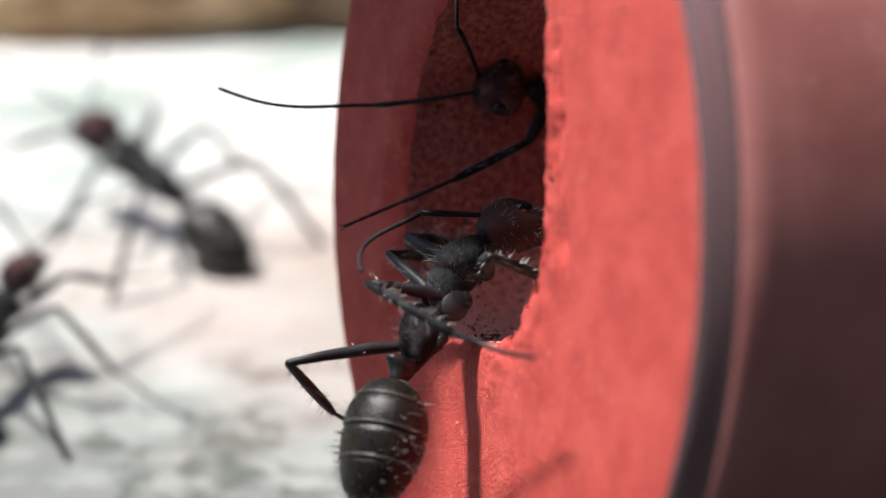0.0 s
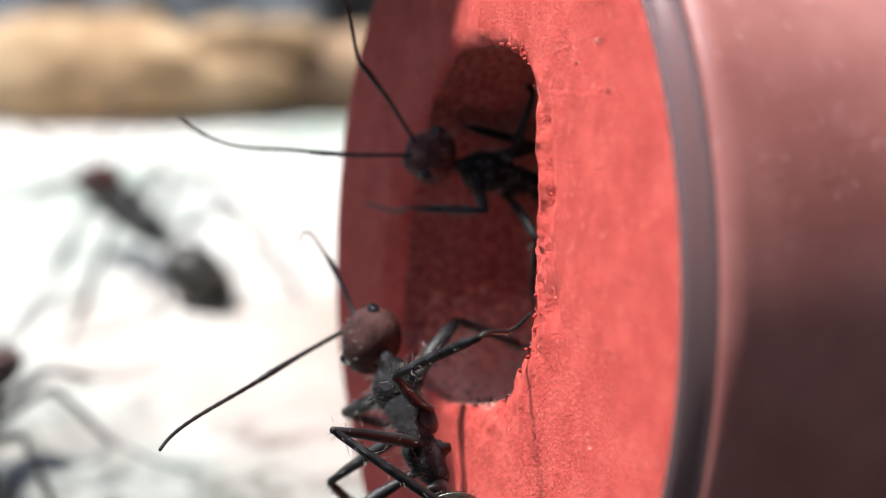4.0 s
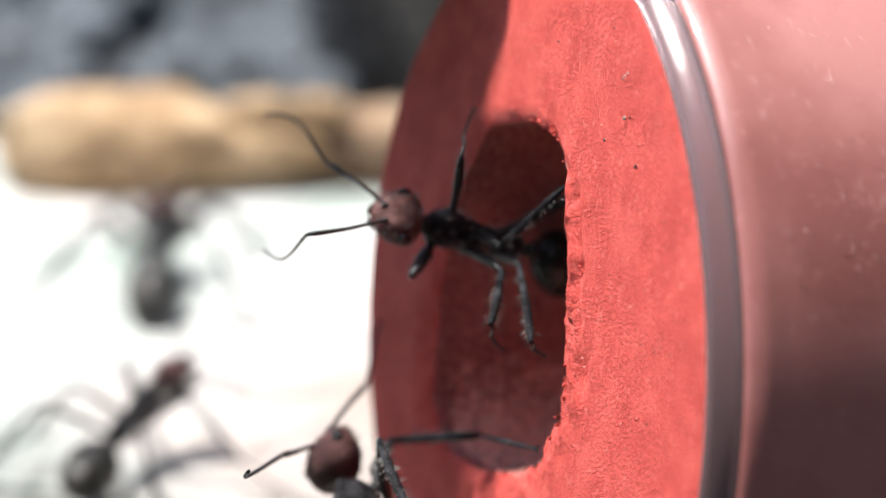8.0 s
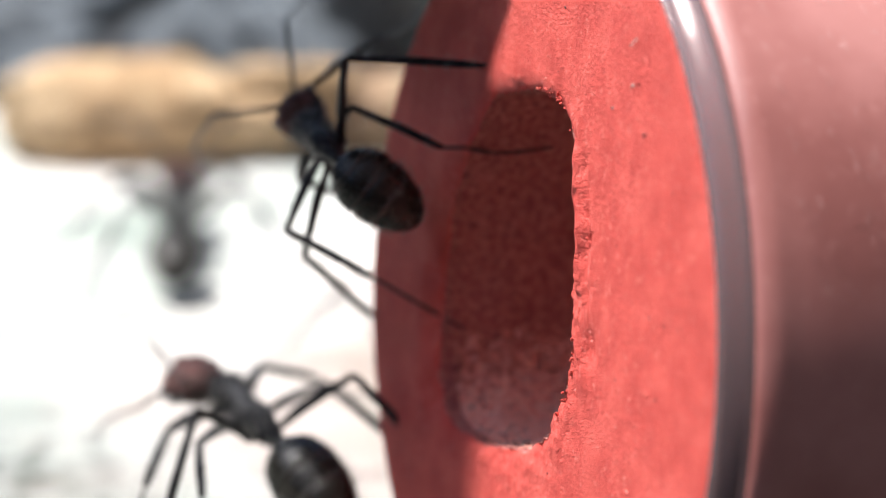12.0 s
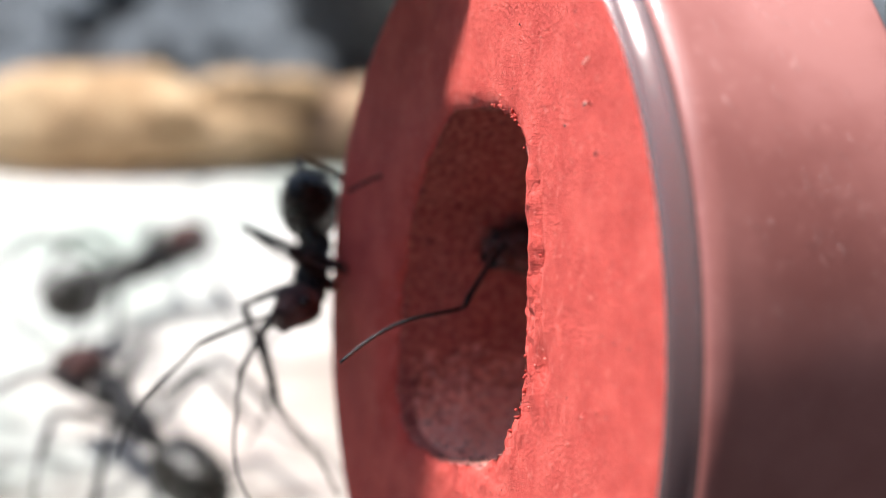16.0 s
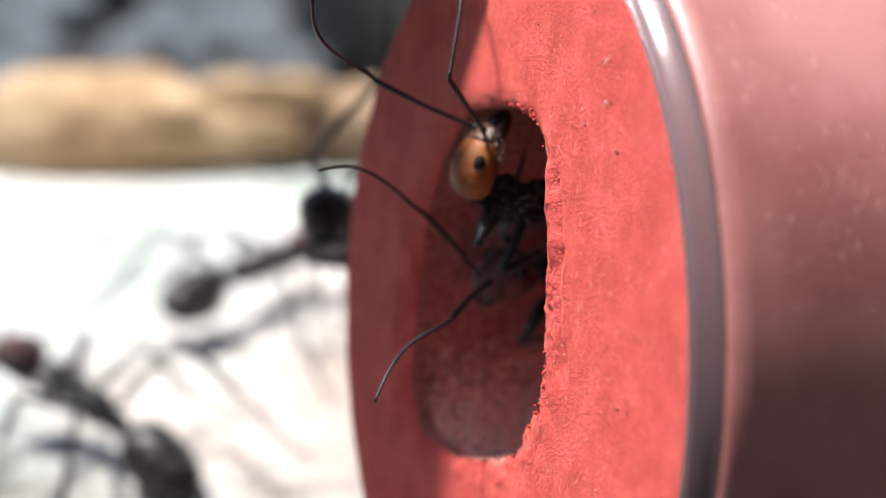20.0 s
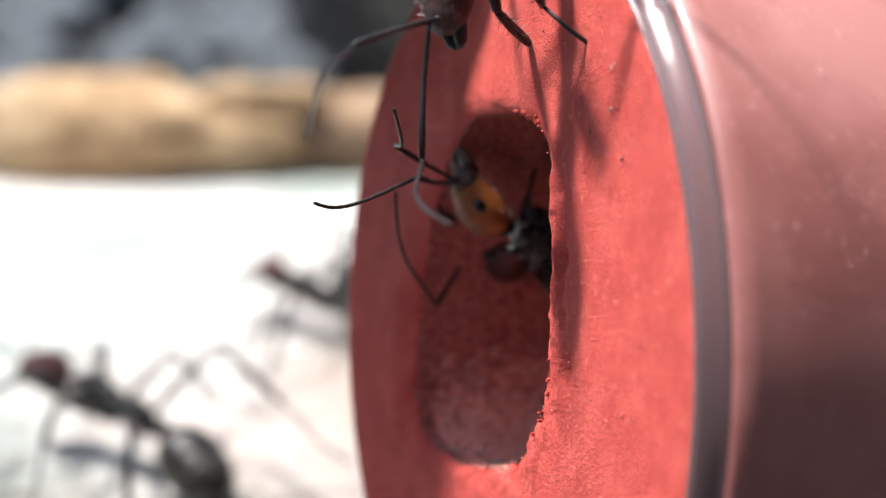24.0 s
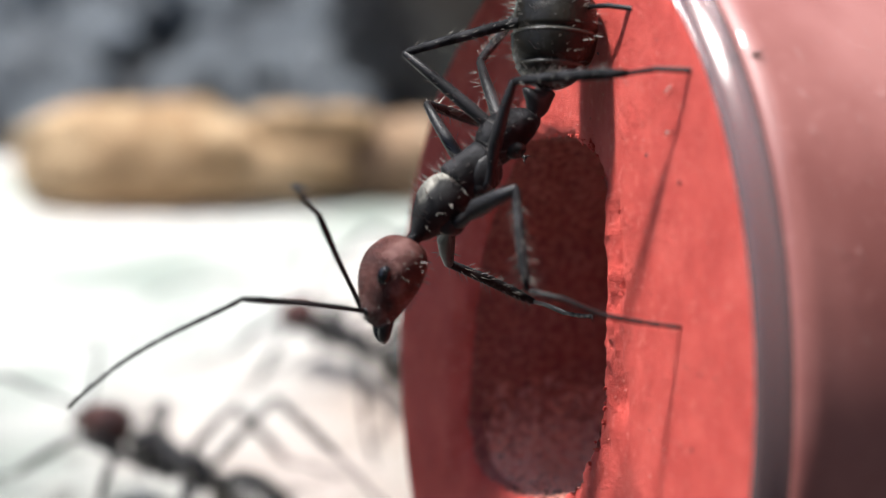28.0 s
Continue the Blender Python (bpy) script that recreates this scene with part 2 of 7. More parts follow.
nest = tagged(new("ant_nest"), "clear plastic ring filled with red plaster with a ragged hole", "ant nest")
bm = bmesh.new()
N, K = 480, 80
rings = []
for k in range(K + 1):
    f = k / K
    g = 1 - (1 - f) ** 1.7
    ring = []
    for i in range(N):
        a = 2 * math.pi * i / N
        a = a if a <= math.pi else a - 2 * math.pi
        hu, hv = hole(a)
        b = math.atan2(hv, hu)
        b = a + (((b - a + math.pi) % (2 * math.pi)) - math.pi) * g
        ou, ov = R_PLUG * math.cos(b), R_PLUG * math.sin(b)
        u, v = ou + (hu - ou) * g, ov + (hv - ov) * g
        w = 0.03 * noise.noise((u * 0.5, v * 0.5, 0)) + 0.02 * noise.noise((u * 2, v * 2, 3)) + 0.002 * noise.noise((u * 4.3 + v, v * 4.1 - u, 3))
        edge = max(0.0, (g - 0.8) / 0.2)
        w += edge * (1 - 0.7 * min(1.0, max(0.0, (v - 5) / 2))) * (0.2 * noise.noise((u * 1.1, v * 1.1, 9)) + 0.07 * noise.noise((u * 3.1 + v, v * 2.9 - u, 19))) - 0.22 * edge ** 4
        w += 0.6 * max(0.0, (-u - 6) / 8) * (1 - edge) - 0.1 * max(0.0, 1 - f * 30)
        crack = 4.75 + 0.3 * noise.noise((v * 0.9, 3, 1)) + 0.06 * noise.noise((v * 3, 7, 1))
        w += (0.13 + 0.13 * noise.noise((u * 1.6, v * 0.8, 23)) + 0.1 * noise.noise((u * 4.1, v * 3.3, 31))) * math.exp(-((u - crack + 0.7) / 0.5) ** 2) * max(0.0, 1 - abs(v - 2.2) / 4.6) ** 0.5
        w -= (0.15 + 0.14 * noise.noise((v * 1.7, 5, 2))) * math.exp(-((u - crack) / 0.26) ** 2) * max(0.0, 1 - abs(v - 2.6) / 3.2) ** 0.5
        w -= 0.22 * math.exp(-((u - 4.9) / 0.5) ** 2 - ((v + 0.9) / 0.7) ** 2) + 0.12 * math.exp(-((u + 5.3) / 0.5) ** 2 - ((v - 12.0) / 0.8) ** 2)
        ring.append(on_face(u, v, w))
    rings.append(ring)
lip = rings[-1]
side = [[on_face(r * math.cos(2 * math.pi * i / N), r * math.sin(2 * math.pi * i / N), w) for i in range(N)] for r, w in ((R_PLUG - 1.05, DEEP), (R_PLUG - 0.26, -4.0), (R_PLUG, -1.2), (R_PLUG, -0.3))]
loft(bm, side + rings)
bmesh.ops.recalc_face_normals(bm, faces=bm.faces[:])
part("plaster", bm, RED, nest, "red plaster with a grainy matt face")
bm = bmesh.new()
rings = []
for k in range(76):
    w = -0.12 - 0.1 * k - 0.0009 * k * k
    ring = []
    for i in range(N):
        a = 2 * math.pi * i / N
        a = a if a <= math.pi else a - 2 * math.pi
        hu, hv = hole(a, max(0.1, 1 - k / 9))
        q = 1 + 0.03 * min(1, k / 14) * noise.noise((hu * 0.6, hv * 0.6, w * 0.6)) + 0.01 * min(1, k / 5) * noise.noise((hu * 1.6, hv * 1.6, w * 1.2)) + 0.006 * min(1, k / 3) * noise.noise((hu * 3.2, hv * 3.2, w * 2.4))
        q *= 1 - 0.0006 * k
        ring.append(on_face(HU + (hu - HU) * q, HV + (hv - HV) * q, w))
    rings.append(ring if k else lip)
vs = [[bm.verts.new(p) for p in ring] for ring in rings]
cap = bm.verts.new(on_face(HU, HV, -13.2))
rng = random.Random(77)
# The lowest faces get the paled colour, with a ragged border.
lit_floor = bmesh.new()
ds = [[lit_floor.verts.new(p) for p in ring] for ring in rings]
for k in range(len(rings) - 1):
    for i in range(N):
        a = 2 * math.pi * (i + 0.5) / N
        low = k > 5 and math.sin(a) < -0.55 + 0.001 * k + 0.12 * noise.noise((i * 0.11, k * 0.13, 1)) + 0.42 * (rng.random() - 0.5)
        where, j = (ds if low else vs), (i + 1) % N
        (lit_floor if low else bm).faces.new((where[k][i], where[k][j], where[k + 1][j], where[k + 1][i]))
for i in range(N):
    bm.faces.new((vs[-1][i], vs[-1][(i + 1) % N], cap))
for b in (bm, lit_floor):
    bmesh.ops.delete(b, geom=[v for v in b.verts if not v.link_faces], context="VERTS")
part("burrow_wall", finish(bm), RED_RAW, nest, "rough gnawed wall of the hole, specked with dark grains")
part("burrow_floor", finish(lit_floor), DUSTY_LIT, nest, "pale dusty floor of the hole")


def turned(profile, n=200):
    bm = bmesh.new()
    loft(bm, [[on_face(r * math.cos(2 * math.pi * i / n), r * math.sin(2 * math.pi * i / n), w) for i in range(n)] for r, w in profile])
    return bm


def arc(r0, w0, rad, a0, a1, n=5):
    return [(r0 + rad * math.cos(radians(a0 + (a1 - a0) * i / n)), w0 + rad * math.sin(radians(a0 + (a1 - a0) * i / n))) for i in range(n + 1)]


prof = [(R_IN, -0.8), (R_IN, 0.06), (R_IN + 0.1, 0.14), (R_IN + 0.25, 0.1), (R_IN + 0.4, -0.04), (R_IN + 0.53, -0.22), (R_IN + 0.66, -0.45), (R_IN + 0.76, -0.68), (R_IN + 0.77, -0.8)]
bm = turned(prof + prof[:1])
bmesh.ops.remove_doubles(bm, verts=bm.verts[:], dist=1e-7)
bmesh.ops.recalc_face_normals(bm, faces=bm.faces[:])
for v in bm.verts:    # the ring sits askew: its lip sinks below the plaster on the far side
    u = (v.co / MM - FC).dot(FU)
    v.co -= FN * (1.9 * min(1.0, max(0.0, (2 - u) / 12)) * MM)
lip_ob = part("lip", bm, LIP_CLEAR, nest, "glossy clear plastic lip, rounded on top")
lip_ob.visible_shadow = False    # the plastic lets daylight through
prof = [(R_IN + 0.02, -0.84), (R_IN + 0.74, -0.84), (R_IN + 0.88, -1.05), (R_IN + 0.98, -1.35), (R_OUT + 0.01, -1.65), (R_OUT - 0.03, -1.95), (R_OUT, -2.4), (R_OUT - 2.6 * TAPER, -5.0), (R_OUT - 4.6 * TAPER, -7.0)] + arc(R_OUT - 0.3 - 6.3 * TAPER, DEEP + 0.3, 0.3, 0, -90) + [(R_IN - 0.95, DEEP), (R_IN + 0.02, -3.0)]
bm = turned(prof + prof[:1])
bmesh.ops.recalc_face_normals(bm, faces=bm.faces[:])
part("ring", bm, CASED, nest, "scuffed plastic ring, dull red with the plaster behind it")
bm = turned([(R_IN - 1.1, DEEP - 0.05), (R_IN - 1.2, DEEP - 0.3), (10.6, DEEP - 0.3), (10.4, DEEP - 6.0), (0.05, DEEP - 6.0)], 96)
bmesh.ops.recalc_face_normals(bm, faces=bm.faces[:])
part("back_wall", bm, RED_RAW, nest)

# ---- unseen card added on the ring's top, to shade the plaster's far half ----
bm = bmesh.new()
edge = [(-4.5, -8.4), (-0.77, 1.51), (-1.23, 2.27), (-2.47, 2.91), (-3.47, 3.53), (-2.79, 4.11), (-1.29, 4.72), (-0.78, 6.12), (-1.09, 7.44), (-2.52, 8.58), (-4.4, 9.37), (-3.96, 10.95)]
loft(bm, [[on_face(u, v, w) for u, w in [(-17.5, -8.4)] + edge + [(-12.0, 14.2), (-14.5, 12.0), (-17.5, 9.0)]] for v in (R_OUT + 0.08, R_OUT + 0.7)], caps=(True, True))
bmesh.ops.recalc_face_normals(bm, faces=bm.faces[:])
tagged(from_bm("card", bm, DARK, False), "small dark card with a notched edge lying across the nest", "card")

# ---- behind: a piece of wood, stones, a cloudy tub and the arena's dark wall ----
def log(x0, x1, y, radius, seed, slope, material):
    bm = bmesh.new()
    rings = []
    for k in range(91):
        f = k / 90
        x = x0 + (x1 - x0) * f
        end = min(1.0, 6 * f, 6 * (1 - f)) ** 0.5
        ring = []
        for i in range(48):
            a = 2 * math.pi * i / 48
            p = (x * 0.11, math.cos(a) * 1.3, math.sin(a) * 1.3 + seed)
            r = radius * (1.14 - 0.45 / (1 + math.exp(-(f - 0.6) * 11))) * (0.35 + 0.65 * end) * (1 + 0.16 * noise.noise(p) + 0.09 * noise.noise((x * 0.5, p[1] * 4, p[2] * 4)))
            ring.append(Vector((x, y + slope * (x - x0) + r * math.cos(a), max(FLOOR_Z - 0.4, FLOOR_Z - 0.3 + radius * 0.92 + r * math.sin(a)))) * MM)
        rings.append(ring)
    loft(bm, rings, caps=(True, True))
    bmesh.ops.recalc_face_normals(bm, faces=bm.faces[:])
    ob = from_bm("wood_piece", bm, material)
    rng = random.Random(int(seed * 10))
    for k in range(7):
        f = (k + 0.5) / 7 + rng.uniform(-0.04, 0.04)
        x, a = x0 + (x1 - x0) * f, rng.uniform(3.4, 5.2)
        bm = bmesh.new()
        s = radius * rng.uniform(0.25, 0.42)
        bmesh.ops.create_icosphere(bm, subdivisions=3, radius=1.0)
        for v in bm.verts:
            v.co *= 1 + 0.35 * noise.noise(v.co * 1.7 + Vector((seed, k, 0)))
            v.co = Vector((x + v.co.x * s * 2.2, y + slope * (x - x0) + radius * 0.8 * math.cos(a) + v.co.y * s * 0.6, FLOOR_Z + radius * 1.15 - radius * 0.5 * math.sin(a) + v.co.z * s)) * MM
        part("knot", bm, material, ob)
    return ob


tagged(log(-27.5, -8.6, 108.5, 2.75, 3.0, -0.03, WOOD), "knobbly piece of pale tan wood lying on the sheet", "wood")
tagged(log(-12, 26, 109, 2.2, 9.0, 0.02, SHADED_WOOD), "smaller piece of dull brown wood lying on the sheet", "wood")
bm = bmesh.new()
bmesh.ops.create_icosphere(bm, subdivisions=2, radius=1.0)
ball = [v.co.copy() for v in bm.verts]
ball_faces = [[v.index for v in f.verts] for f in bm.faces]
bm.free()
rng = random.Random(4)
verts, faces = [], []
for _ in range(1300):
    x, y = rng.uniform(-70, 60), rng.uniform(117, 225)
    s = rng.uniform(1.6, 4)
    m = Matrix.Translation(Vector((x, y, -2.2 + s * 0.35)) * MM) @ Euler((rng.random() * 6, rng.random() * 6, rng.random() * 6)).to_matrix().to_4x4() @ Matrix.Diagonal((s * MM, s * 0.75 * MM, s * 0.55 * MM, 1))
    faces += [[i + len(verts) for i in f] for f in ball_faces]
    for co in ball:
        q = m @ co
        verts.append(q + (q - m.translation) * 0.35 * noise.noise(q * 260))
me = bpy.data.meshes.new("gravel")
me.from_pydata(verts, [], faces)
me.materials.append(STONE)
tagged(new("gravel", me), "bluish grey pebbles behind the wood", "gravel", kind="stuff")
bm = bmesh.new()
loft(bm, [[Vector((x, y, z)) * MM for x, y in ((-170, 240), (170, 240), (170, 246), (-170, 246))] for z in (-3, 60)], caps=(True, True))
bmesh.ops.recalc_face_normals(bm, faces=bm.faces[:])
tagged(from_bm("wall_back", bm, DARK, False), "dark wall of the arena behind the stones", "wall", kind="structure")
# Added walls that keep skylight off the nest; front and left stay unseen.
for name, corners in (("sky_screen_front", ((-94, -80), (48, -80), (48, -86), (-94, -86))), ("sky_screen_right", ((48, -86), (54, -86), (54, 120), (48, 120))), ("sky_screen_left", ((-100, -86), (-94, -86), (-94, 246), (-100, 246)))):
    bm = bmesh.new()
    loft(bm, [[Vector((x, y, z)) * MM for x, y in corners] for z in (-3, 55 if name == "sky_screen_left" else 260)], caps=(True, True))
    bmesh.ops.recalc_face_normals(bm, faces=bm.faces[:])
    tagged(from_bm(name, bm, GREY if name == "sky_screen_right" else DARK, False), "grey wall that closes the arena" if name == "sky_screen_right" else "dark wall that closes the arena", "wall", kind="structure")
tub = tagged(new("plastic_tub"), "cloudy grey plastic tub standing behind the wood", "tub")
bm = bmesh.new()
n = 64
prof = [(12.0, 0.0), (12.4, 0.4), (12.8, 14.0), (13.2, 30.0), (12.7, 30.0), (12.3, 14.0), (11.7, 1.2), (0.1, 1.0)]
TUB = Vector((1.5, 130, FLOOR_Z - 1.2))
loft(bm, [[(TUB + Vector((r * math.cos(2 * math.pi * i / n), r * math.sin(2 * math.pi * i / n), z))) * MM for i in range(n)] for r, z in [(0.1, 0.0)] + prof])
bmesh.ops.recalc_face_normals(bm, faces=bm.faces[:])
part("tub_wall", bm, SCUFFED, tub)
bm = bmesh.new()
loft(bm, [[(TUB + Vector((r * math.cos(2 * math.pi * i / n), r * math.sin(2 * math.pi * i / n), z + 0.5 * noise.noise((i * 0.4, r, z))))) * MM for i in range(n)] for r, z in ((0.1, 1.3), (11.4, 1.4), (12.0, 26.0), (0.1, 27.0))])
bmesh.ops.recalc_face_normals(bm, faces=bm.faces[:])
part("filling", bm, DARK, tub, "dark damp filling")

# ---- the ants ----
BLACK = shader("black_cuticle", [(0.010, 0.010, 0.011), (0.018, 0.018, 0.019), (0.03, 0.03, 0.032)], 700, 0.36, bump=0.00002, bump_scale=9000, rough_var=0.12, spec=0.25)
GREY_DOWN = shader("downy_cuticle", [(0.005, 0.005, 0.006), (0.011, 0.011, 0.0125), (0.036, 0.036, 0.039)], 1700, 0.36, bump=0.00006, bump_scale=7000, rough_var=0.12, spec=0.11)
GASTER = shader("olive_black_cuticle", [(0.008, 0.0072, 0.0055), (0.012, 0.0106, 0.008), (0.02, 0.0175, 0.013)], 900, 0.27, bump=0.00002, bump_scale=9000, rough_var=0.07, spec=0.3)
RED_HEAD = shader("dark_red_cuticle", [(0.03, 0.009, 0.0085), (0.052, 0.0165, 0.0145), (0.085, 0.035, 0.031)], 1300, 0.54, bump=0.0001, bump_scale=6500, rough_var=0.1, spec=0.25)
BROWN_HEAD = shader("red_brown_cuticle", [(0.045, 0.013, 0.011), (0.088, 0.028, 0.023), (0.19, 0.095, 0.085)], 1500, 0.55, bump=0.0001, bump_scale=6000, rough_var=0.12, spec=0.28)
AMBER_HEAD = shader("amber_cuticle", [(0.14, 0.036, 0.009), (0.23, 0.062, 0.013), (0.33, 0.105, 0.027)], 500, 0.42, bump=0.00002, bump_scale=9000, spec=0.3)
DARK_AMBER = shader("dark_amber_cuticle", [(0.03, 0.012, 0.007), (0.06, 0.021, 0.01), (0.11, 0.04, 0.016)], 800, 0.35, bump=0.00003, bump_scale=8000)
BAND = shader("pale_olive_cuticle", [(0.024, 0.023, 0.019), (0.042, 0.04, 0.034), (0.062, 0.059, 0.05)], 900, 0.22, bump=0.00002, bump_scale=9000)
SILVER = shader("silver_down", [(0.006, 0.006, 0.007), (0.02, 0.02, 0.02), (0.34, 0.33, 0.29)], 620, 0.4, bump=0.00005, bump_scale=9000, rough_var=0.12, spread=(0.45, 0.66), spec=0.2)
EYE = shader("black_eye", [(0.004, 0.004, 0.005), (0.008, 0.008, 0.009)], 800, 0.08)
HAIR = shader("pale_bristle", [(0.15, 0.142, 0.125), (0.28, 0.27, 0.245)], 900, 0.4)
SEGMENT = {"1": (2.8, 3.2, 4.5), "2": (3.4, 3.9, 4.2), "3": (4.5, 5.4, 4.5), "A": (4.0, 5.8)}
HIP = {"1": (3.95, 0.4, -0.55), "2": (2.55, 0.42, -0.55), "3": (1.05, 0.4, -0.5)}
NECK, FEELER, WAIST = Vector((5.2, 0, 0)), Vector((1.98, 0.3, 0.3)), Vector((-0.9, 0, 0))


def body(bm, rows, n=28, bumps=0.0):
    """A rounded body along x. rows: x, half width, half height, middle's height."""
    rings = []
    for x, hw, hh, zc in rows:
        ring = []
        for i in range(n):
            a = 2 * math.pi * i / n
            p = Vector((x, hw * math.cos(a), zc + hh * math.sin(a)))
            ring.append((p + p.normalized() * bumps * noise.noise(p * 2.5)) * MM)
        rings.append(ring)
    loft(bm, rings, caps=(True, True))


def smooth_rows(rows, n):
    """Rows in between, by a smooth curve through the given ones."""
    rows = [np.array(r, float) for r in rows]
    out = []
    for k in range(len(rows) - 1):
        p0, p1, p2, p3 = rows[max(0, k - 1)], rows[k], rows[k + 1], rows[min(len(rows) - 1, k + 2)]
        for j in range(n):
            f = j / n
            q = 0.5 * (2 * p1 + (p2 - p0) * f + (2 * p0 - 5 * p1 + 4 * p2 - p3) * f * f + (3 * p1 - p0 - 3 * p2 + p3) * f ** 3)
            q[1:3] = np.maximum(q[1:3], 0.01)
            out.append(q)
    return [tuple(r) for r in out] + [tuple(rows[-1])]


def tube(bm, points, radii, n=10):
    """A limb through the points, in millimetres."""
    rings = []
    for k, p in enumerate(points):
        d = (Vector(points[min(k + 1, len(points) - 1)]) - Vector(points[max(k - 1, 0)])).normalized()
        a = d.cross(Vector((0, 0, 1)))
        a = a.normalized() if a.length > 0.05 else d.cross(Vector((0, 1, 0))).normalized()
        b = a.cross(d)
        rings.append([(Vector(p) + (a * math.cos(2 * math.pi * i / n) + b * math.sin(2 * math.pi * i / n)) * radii[k]) * MM for i in range(n)])
    loft(bm, rings, caps=(True, True))


def bristles(bm, spots, rng, long=0.35, thick=0.013, spread=0.35):
    """Thin tapering hairs at (place, way) pairs."""
    for p, d in spots:
        d = (Vector(d).normalized() + Vector((rng.uniform(-1, 1), rng.uniform(-1, 1), rng.uniform(-1, 1))) * spread).normalized()
        a = d.orthogonal().normalized()
        b = d.cross(a)
        s = rng.uniform(0.6, 1.25) * long
        base = [bm.verts.new((Vector(p) + (a * math.cos(q) + b * math.sin(q)) * thick) * MM) for q in (0, 2.1, 4.2)]
        tip = bm.verts.new((Vector(p) + d * s) * MM)
        for i in range(3):
            bm.faces.new((base[i], base[(i + 1) % 3], tip))


def skin_spots(rows, count, rng, keep):
    """Places on a rounded body for hairs."""
    spots = []
    while len(spots) < count:
        k = rng.randrange(len(rows) - 1)
        f = rng.random()
        x, hw, hh, zc = [rows[k][i] + (rows[k + 1][i] - rows[k][i]) * f for i in range(4)]
        a = rng.uniform(0, 2 * math.pi)
        d = Vector((0, math.cos(a), math.sin(a)))
        if keep(x, d):
            spots.append(((x, hw * math.cos(a), zc + hh * math.sin(a)), d))
    return spots


HEAD_ROWS = smooth_rows([(-0.08, 0.18, 0.16, 0), (0.0, 0.56, 0.46, 0.02), (0.24, 0.94, 0.72, 0.06), (0.7, 1.12, 0.87, 0.1), (1.2, 1.05, 0.82, 0.08), (1.65, 0.87, 0.65, 0.0), (2.0, 0.68, 0.44, -0.12), (2.2, 0.42, 0.2, -0.2)], 3)
BULK_ROWS = smooth_rows([(-0.15, 0.14, 0.18, -0.2), (0.06, 0.34, 0.4, -0.12), (0.5, 0.5, 0.62, 0.02), (1.0, 0.57, 0.72, 0.1), (1.45, 0.5, 0.64, 0.1), (1.72, 0.4, 0.52, 0.06)], 4)
MIDDLE_ROWS = smooth_rows([(1.55, 0.3, 0.4, 0.0), (1.7, 0.44, 0.55, 0.05), (2.1, 0.5, 0.6, 0.08), (2.6, 0.53, 0.66, 0.12), (2.95, 0.56, 0.7, 0.13), (3.2, 0.4, 0.5, 0.05)], 4)
SHIELD_ROWS = smooth_rows([(2.95, 0.4, 0.45, 0.05), (3.12, 0.62, 0.66, 0.1), (3.5, 0.76, 0.76, 0.13), (3.9, 0.78, 0.74, 0.12), (4.35, 0.62, 0.58, 0.07), (4.75, 0.38, 0.36, 0.0), (4.95, 0.22, 0.22, 0.0), (5.2, 0.2, 0.2, 0.0)], 4)
GASTER_ROWS = []
for i in range(61):
    f = i / 60
    r = 1.36 * max(0.0, 1 - (abs(f - 0.42) / (0.42 if f < 0.42 else 0.58)) ** (2.3 if f < 0.42 else 1.9)) ** 0.5
    band = (f * 4.2 + 0.25) % 1.0
    step = 1.0 - 0.07 * max(0.0, 1 - band / 0.16) ** 1.5 * (f > 0.1)
    GASTER_ROWS.append((-4.1 * f, max(0.03, r * step), max(0.03, r * step * 0.93), -0.1 * math.sin(math.pi * f)))


